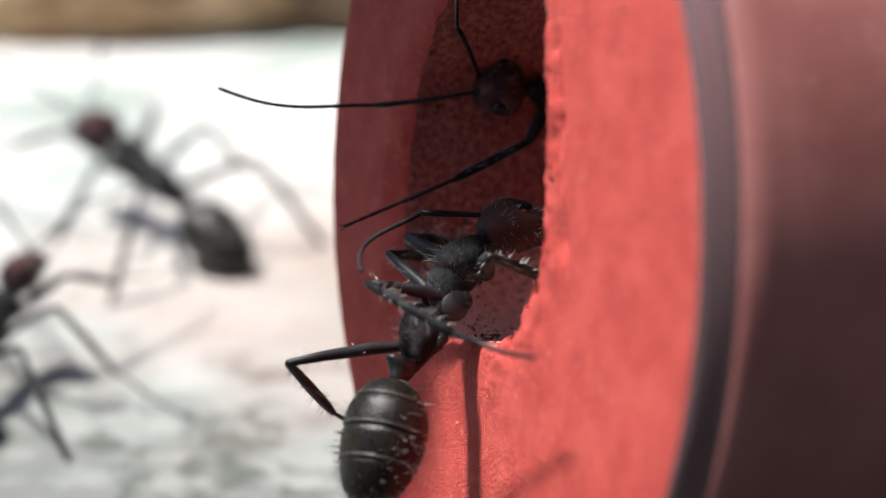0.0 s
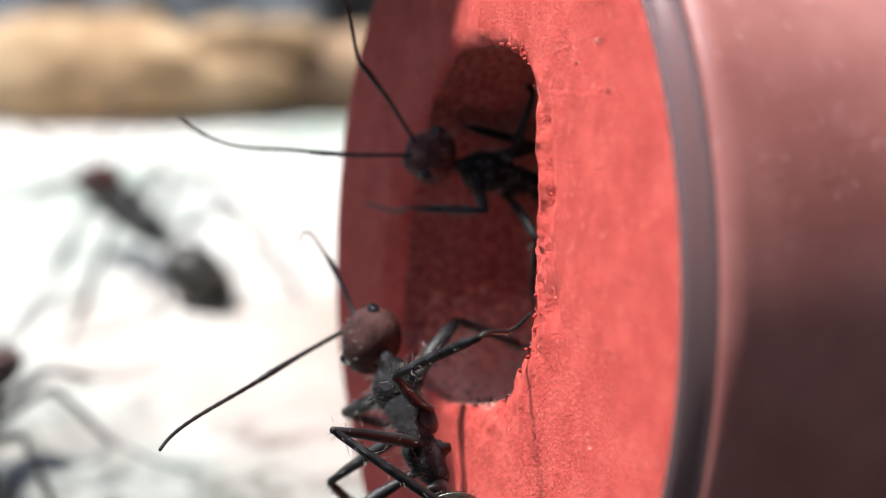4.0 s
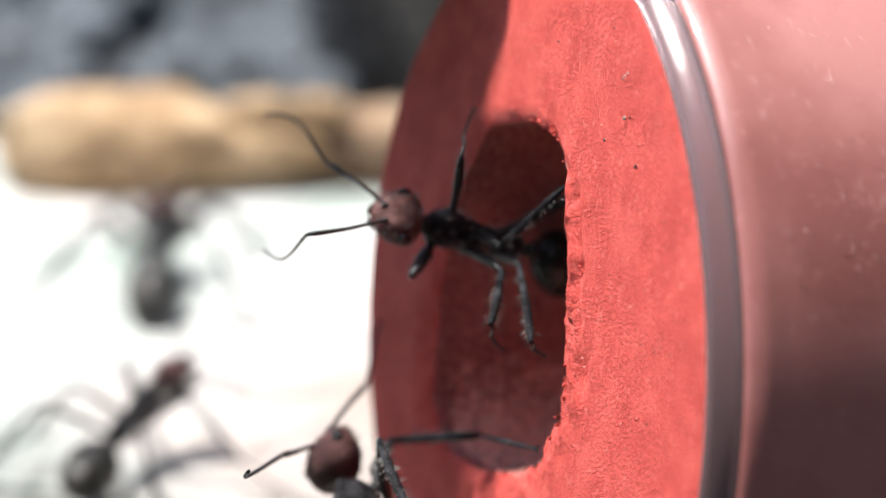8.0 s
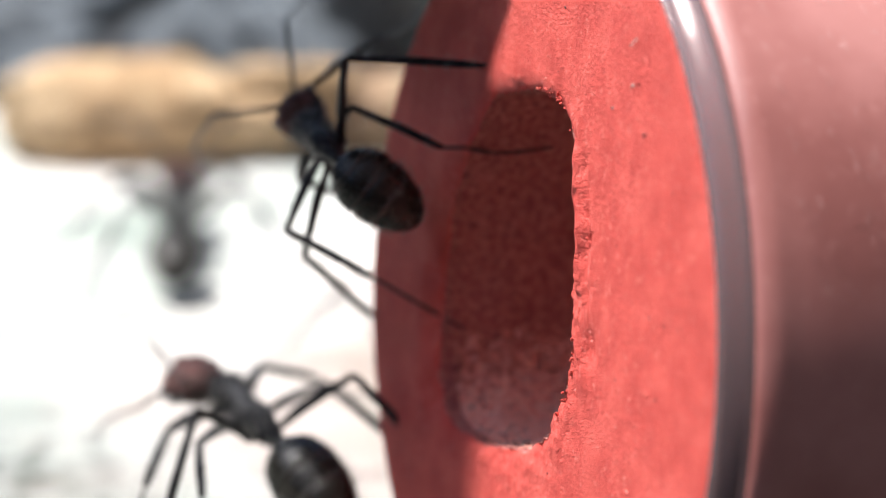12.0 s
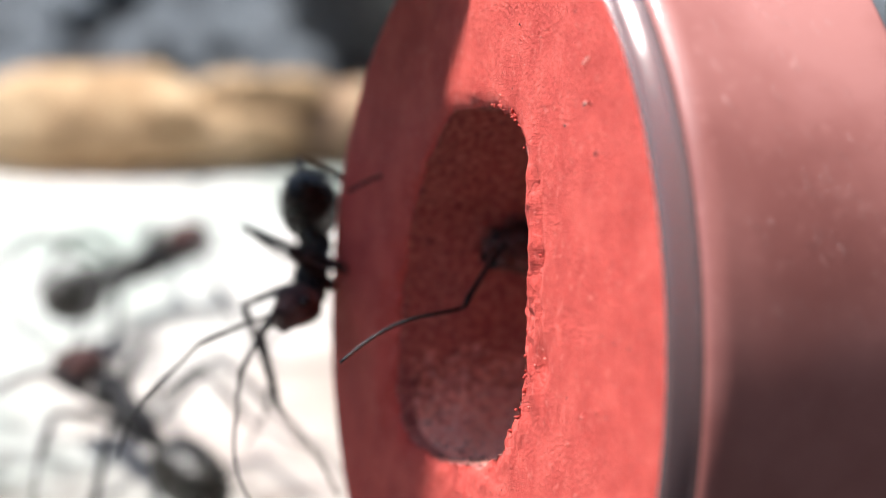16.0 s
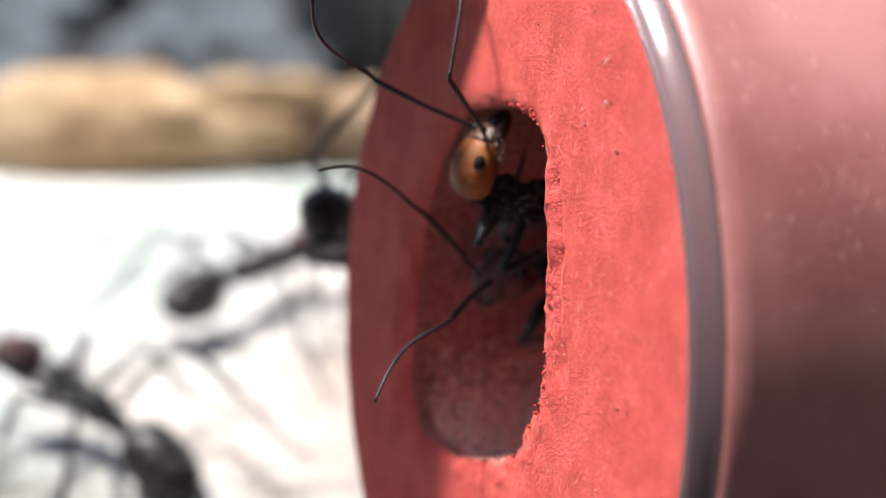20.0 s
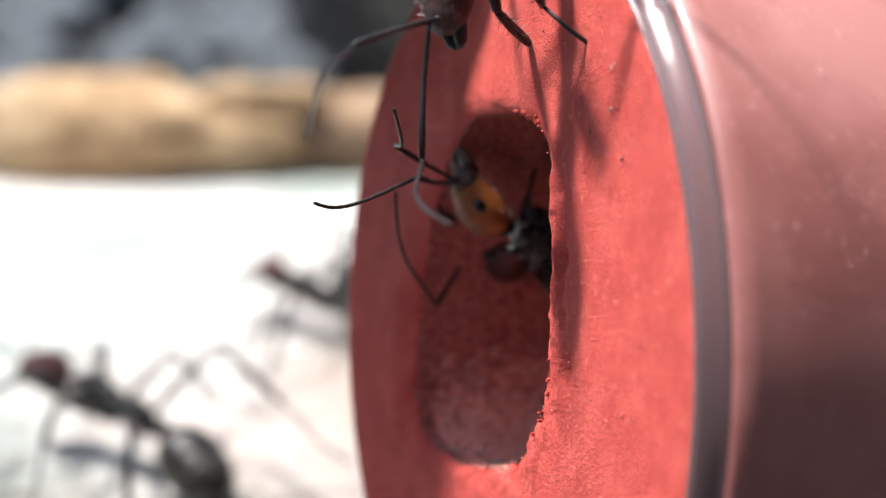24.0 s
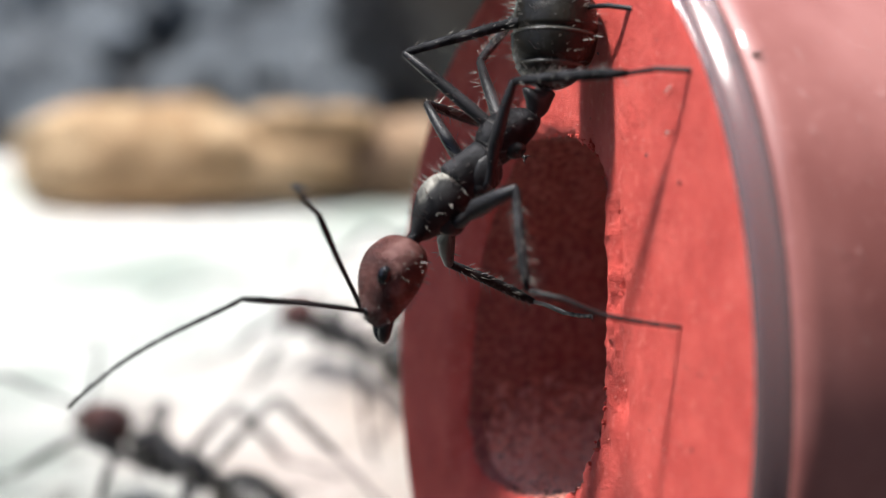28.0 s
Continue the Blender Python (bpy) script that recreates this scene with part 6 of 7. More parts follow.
    stride(ant_c, [
        (0, (12.07, 50.1, 12.72), (-160.5, 2.7, 153.9), (0.32, -0.54, -0.78), (0.4, -0.79, 0.47), (-0.93, 0.29, -0.23), {"L1": ((5.16, 2.74, -1.5), (4.82, 5.37, -3.29), (4.27, 9.75, -4.15)), "L2": ((3.44, 3.31, -2.11), (3.38, 6.87, -3.7), (3.13, 10.93, -4.75)), "AL": ((3.41, -1.96, 1.01), (3.42, 3.82, 1.44)), "R1": ((4.36, 1.63, 1.34), (3.72, 4.43, 2.75), (2.97, 8.78, 3.59)), "R2": ((2.59, 2.26, 1.54), (2.25, 5.94, 2.79), (1.73, 9.96, 3.88)), "AR": ((5.33, 2.25, -0.84), (5.37, 8.03, -1.36))}),
        (14.5, (11.52, 50.32, 16.48), (-160.6, -11.9, -166.6), (0.61, -0.24, -0.76), (0.8, -0.31, 0.51), (-0.89, -0.4, -0.23), {"L1": ((3.12, 2.8, -1.74), (1.19, 4.42, -3.71), (-2.06, 7.3, -4.89)), "L2": ((1.16, 2.91, -2.4), (-1.17, 5.43, -4.26), (-3.99, 8.22, -5.62)), "AL": ((4.1, 0.34, 1.09), (0.3, 4.72, 1.08)), "R1": ((3.19, 1.65, 1.19), (0.84, 3.46, 2.4), (-2.59, 6.32, 2.93)), "R2": ((1.07, 1.97, 1.36), (-1.62, 4.61, 2.35), (-4.68, 7.38, 3.16)), "AR": ((3.84, 1.74, -1), (0.14, 6.11, -1.96))}),
        (16, (10.83, 47.79, 17.61), (-159.2, -12.1, -165.6), (0.58, -0.09, -0.81), (0.81, -0.27, 0.52), (-0.88, -0.41, -0.23), {"L1": ((3.09, 2.75, -1.8), (1.15, 4.32, -3.81), (-2.13, 7.14, -5.05)), "L2": ((1.13, 2.85, -2.46), (-1.22, 5.29, -4.38), (-4.07, 8.04, -5.8)), "AL": ((4.06, 0.45, 1.07), (0.23, 4.81, 0.96)), "R1": ((3.17, 1.69, 1.15), (0.81, 3.51, 2.31), (-2.64, 6.36, 2.76)), "R2": ((1.05, 2, 1.31), (-1.66, 4.64, 2.24), (-4.73, 7.41, 2.97)), "AR": ((3.74, 1.98, -1.07), (-0, 6.28, -2.12))}),
        (16.5, (9.36, 44.11, 18.49), (-160.1, -13.4, -161.1), (0.51, -0.22, -0.83), (0.85, -0.03, 0.52), (-0.95, -0.2, -0.25), {"L1": ((2.88, 2.7, -1.75), (0.84, 4.2, -3.7), (-2.61, 6.83, -4.9)), "L2": ((0.92, 2.77, -2.39), (-1.59, 5.1, -4.25), (-4.61, 7.68, -5.63)), "AL": ((10.18, -1.82, -0.71), (14.61, -5.24, -2.22)), "R1": ((3.05, 1.67, 1.11), (0.6, 3.38, 2.25), (-3, 6.04, 2.7)), "R2": ((0.92, 1.94, 1.27), (-1.94, 4.43, 2.19), (-5.17, 7.02, 2.92)), "AR": ((8.77, -3.5, -3.82), (10.57, -8.66, -5.75))}),
        (17, (7.79, 43.35, 18.13), (-156.4, -7.5, 176.8), (0.27, -0.42, -0.87), (0.82, -0.46, 0.34), (-0.92, 0.25, -0.3), {"L1": ((3.76, 2.95, -1.7), (2.53, 5.1, -3.72), (0.41, 8.85, -5.01)), "L2": ((2, 3.23, -2.38), (0.66, 6.34, -4.31), (-1.08, 9.88, -5.77)), "AL": ((9.39, -3.06, -0.88), (13.1, -7.31, -2.26)), "R1": ((3.39, 1.72, 1.19), (1.72, 4.22, 2.28), (-0.62, 8.05, 2.66)), "R2": ((1.52, 2.23, 1.31), (-0.2, 5.63, 2.17), (-2.22, 9.25, 2.83)), "AR": ((7.01, -4.52, -4.06), (7.27, -7.16, -9.21))}),
        (18, (6.41, 42.19, 19.47), (-160.1, -13.6, -160.4), (-0.05, -0.24, -0.97), (0.99, -0.12, -0.07), (-0.95, -0.18, -0.25), {"L1": ((2.9, 2.7, -1.76), (0.85, 4.19, -3.71), (-2.58, 6.83, -4.93)), "L2": ((0.92, 2.76, -2.4), (-1.57, 5.1, -4.28), (-4.58, 7.68, -5.66)), "AL": ((8.49, -2.13, -0.6), (12.87, -5.74, -1.79)), "R1": ((3.05, 1.67, 1.1), (0.61, 3.4, 2.24), (-2.99, 6.07, 2.68)), "R2": ((0.93, 1.95, 1.27), (-1.92, 4.45, 2.17), (-5.14, 7.05, 2.89)), "AR": ((7.83, -3.92, -3.09), (7.19, -9.01, -5.8))}),
        (19, (5.71, 42.96, 19.31), (-159.8, -11.3, -160.6), (-0.04, -0.11, -0.99), (0.99, -0.11, -0.01), (-0.95, -0.17, -0.26), {"L1": ((2.88, 2.72, -1.69), (0.8, 4.23, -3.59), (-2.63, 6.93, -4.7)), "L2": ((0.88, 2.83, -2.27), (-1.65, 5.19, -4.08), (-4.66, 7.82, -5.37)), "AL": ((7.77, -2.61, -4.32), (4.97, -1.52, -9.28)), "R1": ((3.16, 1.63, 1.2), (0.78, 3.39, 2.44), (-2.75, 6.12, 3.02)), "R2": ((1.05, 1.89, 1.45), (-1.72, 4.44, 2.46), (-4.87, 7.09, 3.31)), "AR": ((8.01, -3.21, -3.77), (6.9, -0.85, -8.95))}),
        (20, (5.56, 44.58, 19.15), (-160.1, -9.5, -158.8), (-0.17, -0.15, -0.97), (0.98, -0.11, -0.14), (-0.95, -0.15, -0.26), {"L1": ((5.21, -0.76, 1.66), (3.26, 0.64, -0.45), (1.08, 3.92, -2.62)), "L2": ((3.97, -0.17, 2.48), (1.27, 2.51, 1.63), (-1.41, 5.36, 0.1)), "AL": ((8.8, 0.25, -3.91), (12.5, -3.63, -6.13)), "R1": ((3.19, 1.59, 1.27), (0.84, 3.32, 2.58), (-2.7, 6, 3.29)), "R2": ((1.12, 1.8, 1.59), (-1.66, 4.3, 2.7), (-4.8, 6.92, 3.66)), "AR": ((7.53, -3.5, -3.7), (6.6, -1.22, -8.95))}),
        (21, (6.31, 45.9, 18.28), (-160.2, -4.8, -159.6), (0.52, 0.17, -0.84), (0.83, -0.21, 0.51), (-0.95, -0.17, -0.27), {"L1": ((5.31, -1.23, 1.28), (3.81, 0.54, -0.92), (1.7, 3.92, -3.02)), "L2": ((0.65, 2.97, -1.75), (-2.04, 5.38, -3.23), (-5.14, 8.06, -4.15)), "AL": ((9.6, -1.65, -0.2), (15.05, -3.14, -1.49)), "R1": ((3.39, 1.47, 1.46), (1.2, 3.24, 2.98), (-2.2, 6, 4)), "R2": ((1.4, 1.58, 1.95), (-1.2, 4.15, 3.31), (-4.18, 6.83, 4.55)), "AR": ((9.58, -2.23, -0.43), (13.57, -6.38, -1.12))}),
        (24, (6.57, 45.9, 17.89), (-160.6, -6.9, -160.2), (0.61, 0.1, -0.79), (0.76, -0.09, 0.65), (-0.95, -0.17, -0.27), {"L1": ((5.41, -1.59, 0.78), (3.96, 0.4, -1.26), (1.96, 3.98, -3.12)), "L2": ((0.71, 2.94, -1.9), (-1.92, 5.36, -3.46), (-5, 8.03, -4.47)), "AL": ((9.24, -2.72, -1.75), (13.99, -5.92, -0.79)), "R1": ((3.32, 1.51, 1.4), (1.06, 3.25, 2.85), (-2.4, 5.99, 3.76)), "R2": ((1.27, 1.66, 1.81), (-1.39, 4.21, 3.1), (-4.43, 6.87, 4.24)), "AR": ((9.94, -2.43, -2.81), (11.92, -7.79, -3.77))}),
        (25, (6.97, 46.03, 17.15), (-161, -6.6, -161.4), (0.55, 0.19, -0.81), (0.8, -0.25, 0.54), (-0.94, -0.21, -0.27), {"L1": ((5.76, -1.5, 0.43), (4.49, 0.2, -1.96), (2.54, 3.87, -3.69)), "L2": ((0.76, 3, -1.86), (-1.85, 5.46, -3.39), (-4.89, 8.19, -4.36)), "AL": ((8.3, -1.9, 1), (7.02, 3.6, 2.31)), "R1": ((3.34, 1.48, 1.43), (1.1, 3.22, 2.93), (-2.31, 5.98, 3.89)), "R2": ((1.3, 1.64, 1.85), (-1.33, 4.19, 3.18), (-4.33, 6.87, 4.38)), "AR": ((9.25, -2.86, -2.87), (8.8, 2.81, -3.99))}),
        (26, (7.12, 47.42, 17.11), (-160, -6.3, -161.8), (0.58, 0.17, -0.8), (0.79, -0.28, 0.55), (-0.92, -0.28, -0.26), {"L1": ((5.6, -1.4, 0.82), (3.78, 0.65, -0.83), (1.49, 3.43, -3.53)), "L2": ((0.79, 2.98, -1.93), (-1.79, 5.43, -3.53), (-4.8, 8.17, -4.56)), "AL": ((6.44, 3.59, 0.97), (7.22, -1.79, 2.98)), "R1": ((3.36, 1.51, 1.41), (1.15, 3.3, 2.87), (-2.24, 6.12, 3.77)), "R2": ((1.32, 1.68, 1.83), (-1.28, 4.29, 3.1), (-4.26, 7.03, 4.24)), "AR": ((6.74, 3.92, -2.76), (6.22, 9.59, -3.86))}),
        (27, (8.29, 48.56, 17.02), (-160.4, -6.5, -161.5), (0.54, 0.05, -0.84), (0.83, -0.26, 0.49), (-0.92, -0.28, -0.26), {"L1": ((2.81, 2.78, -1.48), (0.61, 4.32, -3.22), (-2.86, 7.08, -4.02)), "L2": ((0.73, 2.95, -1.92), (-1.89, 5.36, -3.5), (-4.95, 8.04, -4.53)), "AL": ((4.13, 0.57, 1.2), (0.21, 4.82, 1.6)), "R1": ((3.33, 1.52, 1.39), (1.08, 3.27, 2.84), (-2.36, 6.03, 3.75)), "R2": ((1.29, 1.67, 1.81), (-1.36, 4.24, 3.08), (-4.38, 6.93, 4.21)), "AR": ((3.55, 2.02, -0.85), (-0.4, 6.24, -1.39))}),
        (28, (9.87, 50.99, 16.76), (-160.4, -5, -166.3), (0.5, -0.15, -0.85), (0.86, -0.31, 0.41), (-0.9, -0.36, -0.25), {"L1": ((3.01, 2.85, -1.52), (0.91, 4.5, -3.29), (-2.39, 7.44, -4.09)), "L2": ((0.94, 3.06, -1.95), (-1.52, 5.62, -3.57), (-4.41, 8.49, -4.61)), "AL": ((4.24, 0.33, 1.23), (0.59, 4.82, 1.66)), "R1": ((3.44, 1.5, 1.44), (1.3, 3.35, 2.94), (-1.96, 6.31, 3.87)), "R2": ((1.41, 1.68, 1.87), (-1.07, 4.39, 3.18), (-3.92, 7.25, 4.34)), "AR": ((3.74, 1.95, -0.87), (0.07, 6.41, -1.4))}),
    ])
    stride(ant_d, [
        (0, (11.43, 49.87, 8.14), (-16.5, 10, 139.1), (0.97, 0.15, -0.2), (-0.26, 0.04, 0.96), (-0.48, -0.57, -0.67), {"L1": ((2.83, 0.11, 2), (3.22, -3.06, 1.95), (3.93, -7.08, 0.06)), "L2": ((0.72, -0.08, 2.27), (1.48, -3.88, 1.84), (2.4, -7.68, 0.32)), "AL": ((6.67, -2.01, -3.09), (8.13, -6.27, -6.74)), "R1": ((5.49, -1.3, -2.71), (5.59, -2.74, -5.56), (6.01, -5.79, -8.85)), "R2": ((3.71, -1.87, -3.39), (4.37, -4.04, -6.57), (4.94, -6.62, -9.84)), "AR": ((7.29, -3.63, -1.64), (8.84, -8.45, -4.47))}),
        (14.5, (9.04, 47.78, 15.12), (-10.9, 5.9, 144.6), (0.29, 0.89, 0.35), (-0.3, -0.11, 0.95), (-0.64, -0.52, -0.56), {"L1": ((4.82, -1.97, 0.67), (5, -5.15, 0.94), (5.33, -9.41, -0.47)), "L2": ((0.97, 0.2, 2.45), (1.6, -3.64, 2.25), (2.21, -7.65, 1.15)), "AL": ((5.27, -1.01, -1.95), (6.35, -5.75, -5.11)), "R1": ((5.36, -1.71, -2.59), (5.24, -3.5, -5.24), (5.33, -6.93, -8.15)), "R2": ((3.6, -2.32, -3.17), (3.97, -4.89, -6.08), (4.23, -7.87, -9.03)), "AR": ((5.67, -2.2, -0.25), (6.84, -7.39, -2.56))}),
        (15.3, (8.45, 46.79, 15.68), (-10.5, 5.2, 145.9), (0.3, 0.86, 0.41), (-0.34, -0.2, 0.92), (-0.68, -0.5, -0.54), {"L1": ((4.82, -1.97, 0.66), (4.97, -5.16, 0.92), (5.23, -9.43, -0.47)), "L2": ((1.04, 0.21, 2.49), (1.65, -3.63, 2.23), (2.21, -7.65, 1.15)), "AL": ((5.21, -0.98, -1.92), (6.21, -5.75, -5.06)), "R1": ((5.32, -1.75, -2.58), (5.18, -3.56, -5.22), (5.21, -7.01, -8.11)), "R2": ((3.59, -2.35, -3.15), (3.9, -4.95, -6.04), (4.11, -7.95, -8.97)), "AR": ((5.66, -2.24, -0.27), (6.75, -7.46, -2.56))}),
        (16, (8.22, 45.41, 16.49), (-10.2, 4.8, 147.9), (0.34, 0.83, 0.43), (-0.36, -0.24, 0.9), (-0.74, -0.44, -0.51), {"L1": ((4.79, -1.98, 0.66), (4.86, -5.17, 0.93), (4.98, -9.45, -0.44)), "L2": ((1.13, 0.2, 2.53), (1.65, -3.66, 2.25), (2.07, -7.69, 1.17)), "AL": ((4.86, 5.64, 0.74), (6.2, 11.23, 1.46)), "R1": ((5.26, -1.79, -2.6), (5.02, -3.59, -5.23), (4.9, -7.04, -8.12)), "R2": ((3.5, -2.38, -3.16), (3.71, -4.98, -6.06), (3.79, -7.99, -8.99)), "AR": ((8.51, -1.69, 1.45), (10.73, 3.27, 3.47))}),
        (17, (8.22, 43.9, 15.32), (-11.5, 4.7, 148.9), (0.95, 0.18, -0.27), (-0.08, 0.11, 0.99), (-0.8, -0.35, -0.48), {"L1": ((4.77, -2.03, 0.58), (4.76, -5.22, 0.76), (4.77, -9.45, -0.77)), "L2": ((1.22, 0.1, 2.56), (1.64, -3.75, 2.12), (1.96, -7.76, 0.9)), "AL": ((4.36, 3.61, 0.02), (2.96, 9.17, -0.86)), "R1": ((5.2, -1.72, -2.68), (4.89, -3.42, -5.37), (4.65, -6.77, -8.37)), "R2": ((3.44, -2.28, -3.25), (3.54, -4.78, -6.24), (3.52, -7.69, -9.28)), "AR": ((8.56, 3.6, 1.2), (7.73, 9.33, 0.82))}),
        (18, (7.45, 43.53, 15.97), (-11.2, 4.4, 149.6), (0.44, 0.88, 0.19), (-0.16, 0.04, 0.99), (-0.82, -0.34, -0.47), {"L1": ((4.75, -2.02, 0.62), (4.7, -5.21, 0.84), (4.64, -9.46, -0.64)), "L2": ((1.23, 0.11, 2.57), (1.61, -3.75, 2.17), (1.88, -7.78, 1)), "AL": ((3.13, 4.87, 0.64), (5.17, 0.8, -2.96)), "R1": ((5.17, -1.75, -2.68), (4.81, -3.47, -5.36), (4.51, -6.84, -8.32)), "R2": ((3.39, -2.31, -3.25), (3.44, -4.84, -6.22), (3.36, -7.77, -9.23)), "AR": ((5.43, 4.63, 3.14), (9.86, 2.24, 0.25))}),
        (19, (6.93, 42.98, 16.71), (-10.5, 2.4, 156.7), (0.82, 0.54, -0.2), (0.1, 0.22, 0.97), (-0.86, -0.26, -0.43), {"L1": ((3.7, 3.19, -0.57), (4.03, 0.1, -1.34), (4.68, -3.96, -3.17)), "L2": ((1.33, 0.12, 2.61), (1.27, -3.76, 2.21), (1.03, -7.79, 1.05)), "AL": ((7.03, 5.26, 0.77), (8.27, 10.87, -0.03)), "R1": ((4.68, -2.01, -2.72), (3.99, -3.7, -5.36), (3.18, -7.03, -8.27)), "R2": ((2.87, -2.46, -3.25), (2.49, -4.99, -6.19), (1.93, -7.91, -9.16)), "AR": ((8.47, 3.79, 2.28), (10.56, 9.06, 3.52))}),
        (20, (7.33, 43.83, 16.45), (-10.9, 4.3, 149.3), (0.4, 0.92, 0.01), (0.02, 0.24, 0.97), (-0.8, -0.37, -0.48), {"L1": ((3.97, 3.09, -1.33), (4.88, 0.4, -2.81), (6.29, -3.02, -5.37)), "L2": ((1.24, 0.14, 2.57), (1.68, -3.71, 2.16), (1.98, -7.74, 1.02)), "AL": ((4.88, 5.78, 1.06), (4.51, 11.57, 1.18)), "R1": ((5.2, -1.78, -2.64), (4.88, -3.53, -5.3), (4.64, -6.93, -8.24)), "R2": ((3.45, -2.34, -3.21), (3.55, -4.9, -6.15), (3.5, -7.86, -9.13)), "AR": ((6.79, 3.57, 3.84), (7.68, 7.88, 7.62))}),
        (21, (7.2, 44.35, 16.11), (-10.9, 4.8, 148.7), (0.44, 0.89, 0.14), (-0.05, 0.13, 0.99), (-0.77, -0.4, -0.49), {"L1": ((4.77, -2.01, 0.62), (4.78, -5.2, 0.85), (4.81, -9.45, -0.61)), "L2": ((1.19, 0.14, 2.55), (1.64, -3.72, 2.18), (1.99, -7.74, 1.03)), "AL": ((7.97, -0.12, -2.13), (12.15, -3.37, -4.5)), "R1": ((5.22, -1.76, -2.64), (4.92, -3.5, -5.31), (4.71, -6.9, -8.25)), "R2": ((3.45, -2.33, -3.22), (3.58, -4.88, -6.16), (3.57, -7.83, -9.15)), "AR": ((5.77, 4.11, 3.66), (10.16, 1.13, 1.34))}),
        (24, (7.07, 45.1, 16.26), (-11.1, 4.8, 148.1), (0.99, -0.04, 0.12), (-0.41, -0.14, 0.9), (-0.75, -0.42, -0.51), {"L1": ((4.77, -2, 0.64), (4.8, -5.19, 0.88), (4.87, -9.45, -0.56)), "L2": ((1.15, 0.15, 2.54), (1.62, -3.71, 2.2), (2, -7.74, 1.07)), "AL": ((6.48, 4.12, 0.4), (5.97, 5.8, 5.93)), "R1": ((5.23, -1.75, -2.64), (4.96, -3.5, -5.3), (4.79, -6.91, -8.24)), "R2": ((3.46, -2.33, -3.21), (3.62, -4.89, -6.15), (3.66, -7.84, -9.13)), "AR": ((6.71, 2.47, 3.22), (10.51, -1.85, 2.47))}),
        (25, (8.07, 45.8, 15.52), (-11.5, 5.5, 147.2), (0.35, 0.9, 0.27), (-0.26, -0.04, 0.97), (-0.74, -0.43, -0.51), {"L1": ((4.76, -2, 0.64), (4.79, -5.19, 0.89), (4.88, -9.44, -0.58)), "L2": ((1.1, 0.13, 2.51), (1.56, -3.73, 2.21), (1.96, -7.75, 1.06)), "AL": ((5.2, -1.02, -2.02), (5.99, -5.75, -5.29)), "R1": ((5.24, -1.72, -2.66), (4.97, -3.44, -5.35), (4.81, -6.81, -8.32)), "R2": ((3.45, -2.29, -3.24), (3.62, -4.82, -6.21), (3.67, -7.75, -9.22)), "AR": ((5.54, -2.19, -0.27), (6.42, -7.39, -2.68))}),
        (26, (8.78, 47.11, 14.69), (-11.1, 5.8, 146.3), (0.35, 0.9, 0.26), (-0.23, -0.01, 0.97), (-0.72, -0.45, -0.52), {"L1": ((4.75, -1.99, 0.68), (4.81, -5.17, 0.96), (4.95, -9.43, -0.48)), "L2": ((1.04, 0.16, 2.48), (1.52, -3.7, 2.27), (1.96, -7.73, 1.16)), "AL": ((5.23, -1.03, -2.02), (6.08, -5.77, -5.25)), "R1": ((5.26, -1.72, -2.64), (5.02, -3.45, -5.33), (4.91, -6.84, -8.28)), "R2": ((3.46, -2.3, -3.23), (3.67, -4.84, -6.18), (3.78, -7.79, -9.18)), "AR": ((5.57, -2.19, -0.25), (6.52, -7.4, -2.62))}),
        (28, (9.64, 52.3, 13.49), (-11.9, 6.5, 142.8), (0.97, 0.14, -0.22), (-0.15, 0.08, 0.99), (-0.97, -0.04, -0.26), {"L1": ((2.94, 0.32, 2.06), (3.06, -2.86, 2.43), (3.4, -7.11, 0.98)), "L2": ((0.83, 0.15, 2.37), (1.28, -3.72, 2.4), (1.87, -7.73, 1.31)), "AL": ((6.29, -2.24, -2.87), (7.31, -6.94, -6.12)), "R1": ((5.3, -1.64, -2.67), (5.12, -3.32, -5.38), (5.14, -6.69, -8.37)), "R2": ((3.44, -2.25, -3.28), (3.77, -4.73, -6.26), (4, -7.64, -9.29)), "AR": ((6.93, -3.82, -1.23), (8.04, -9, -3.58))}),
    ])
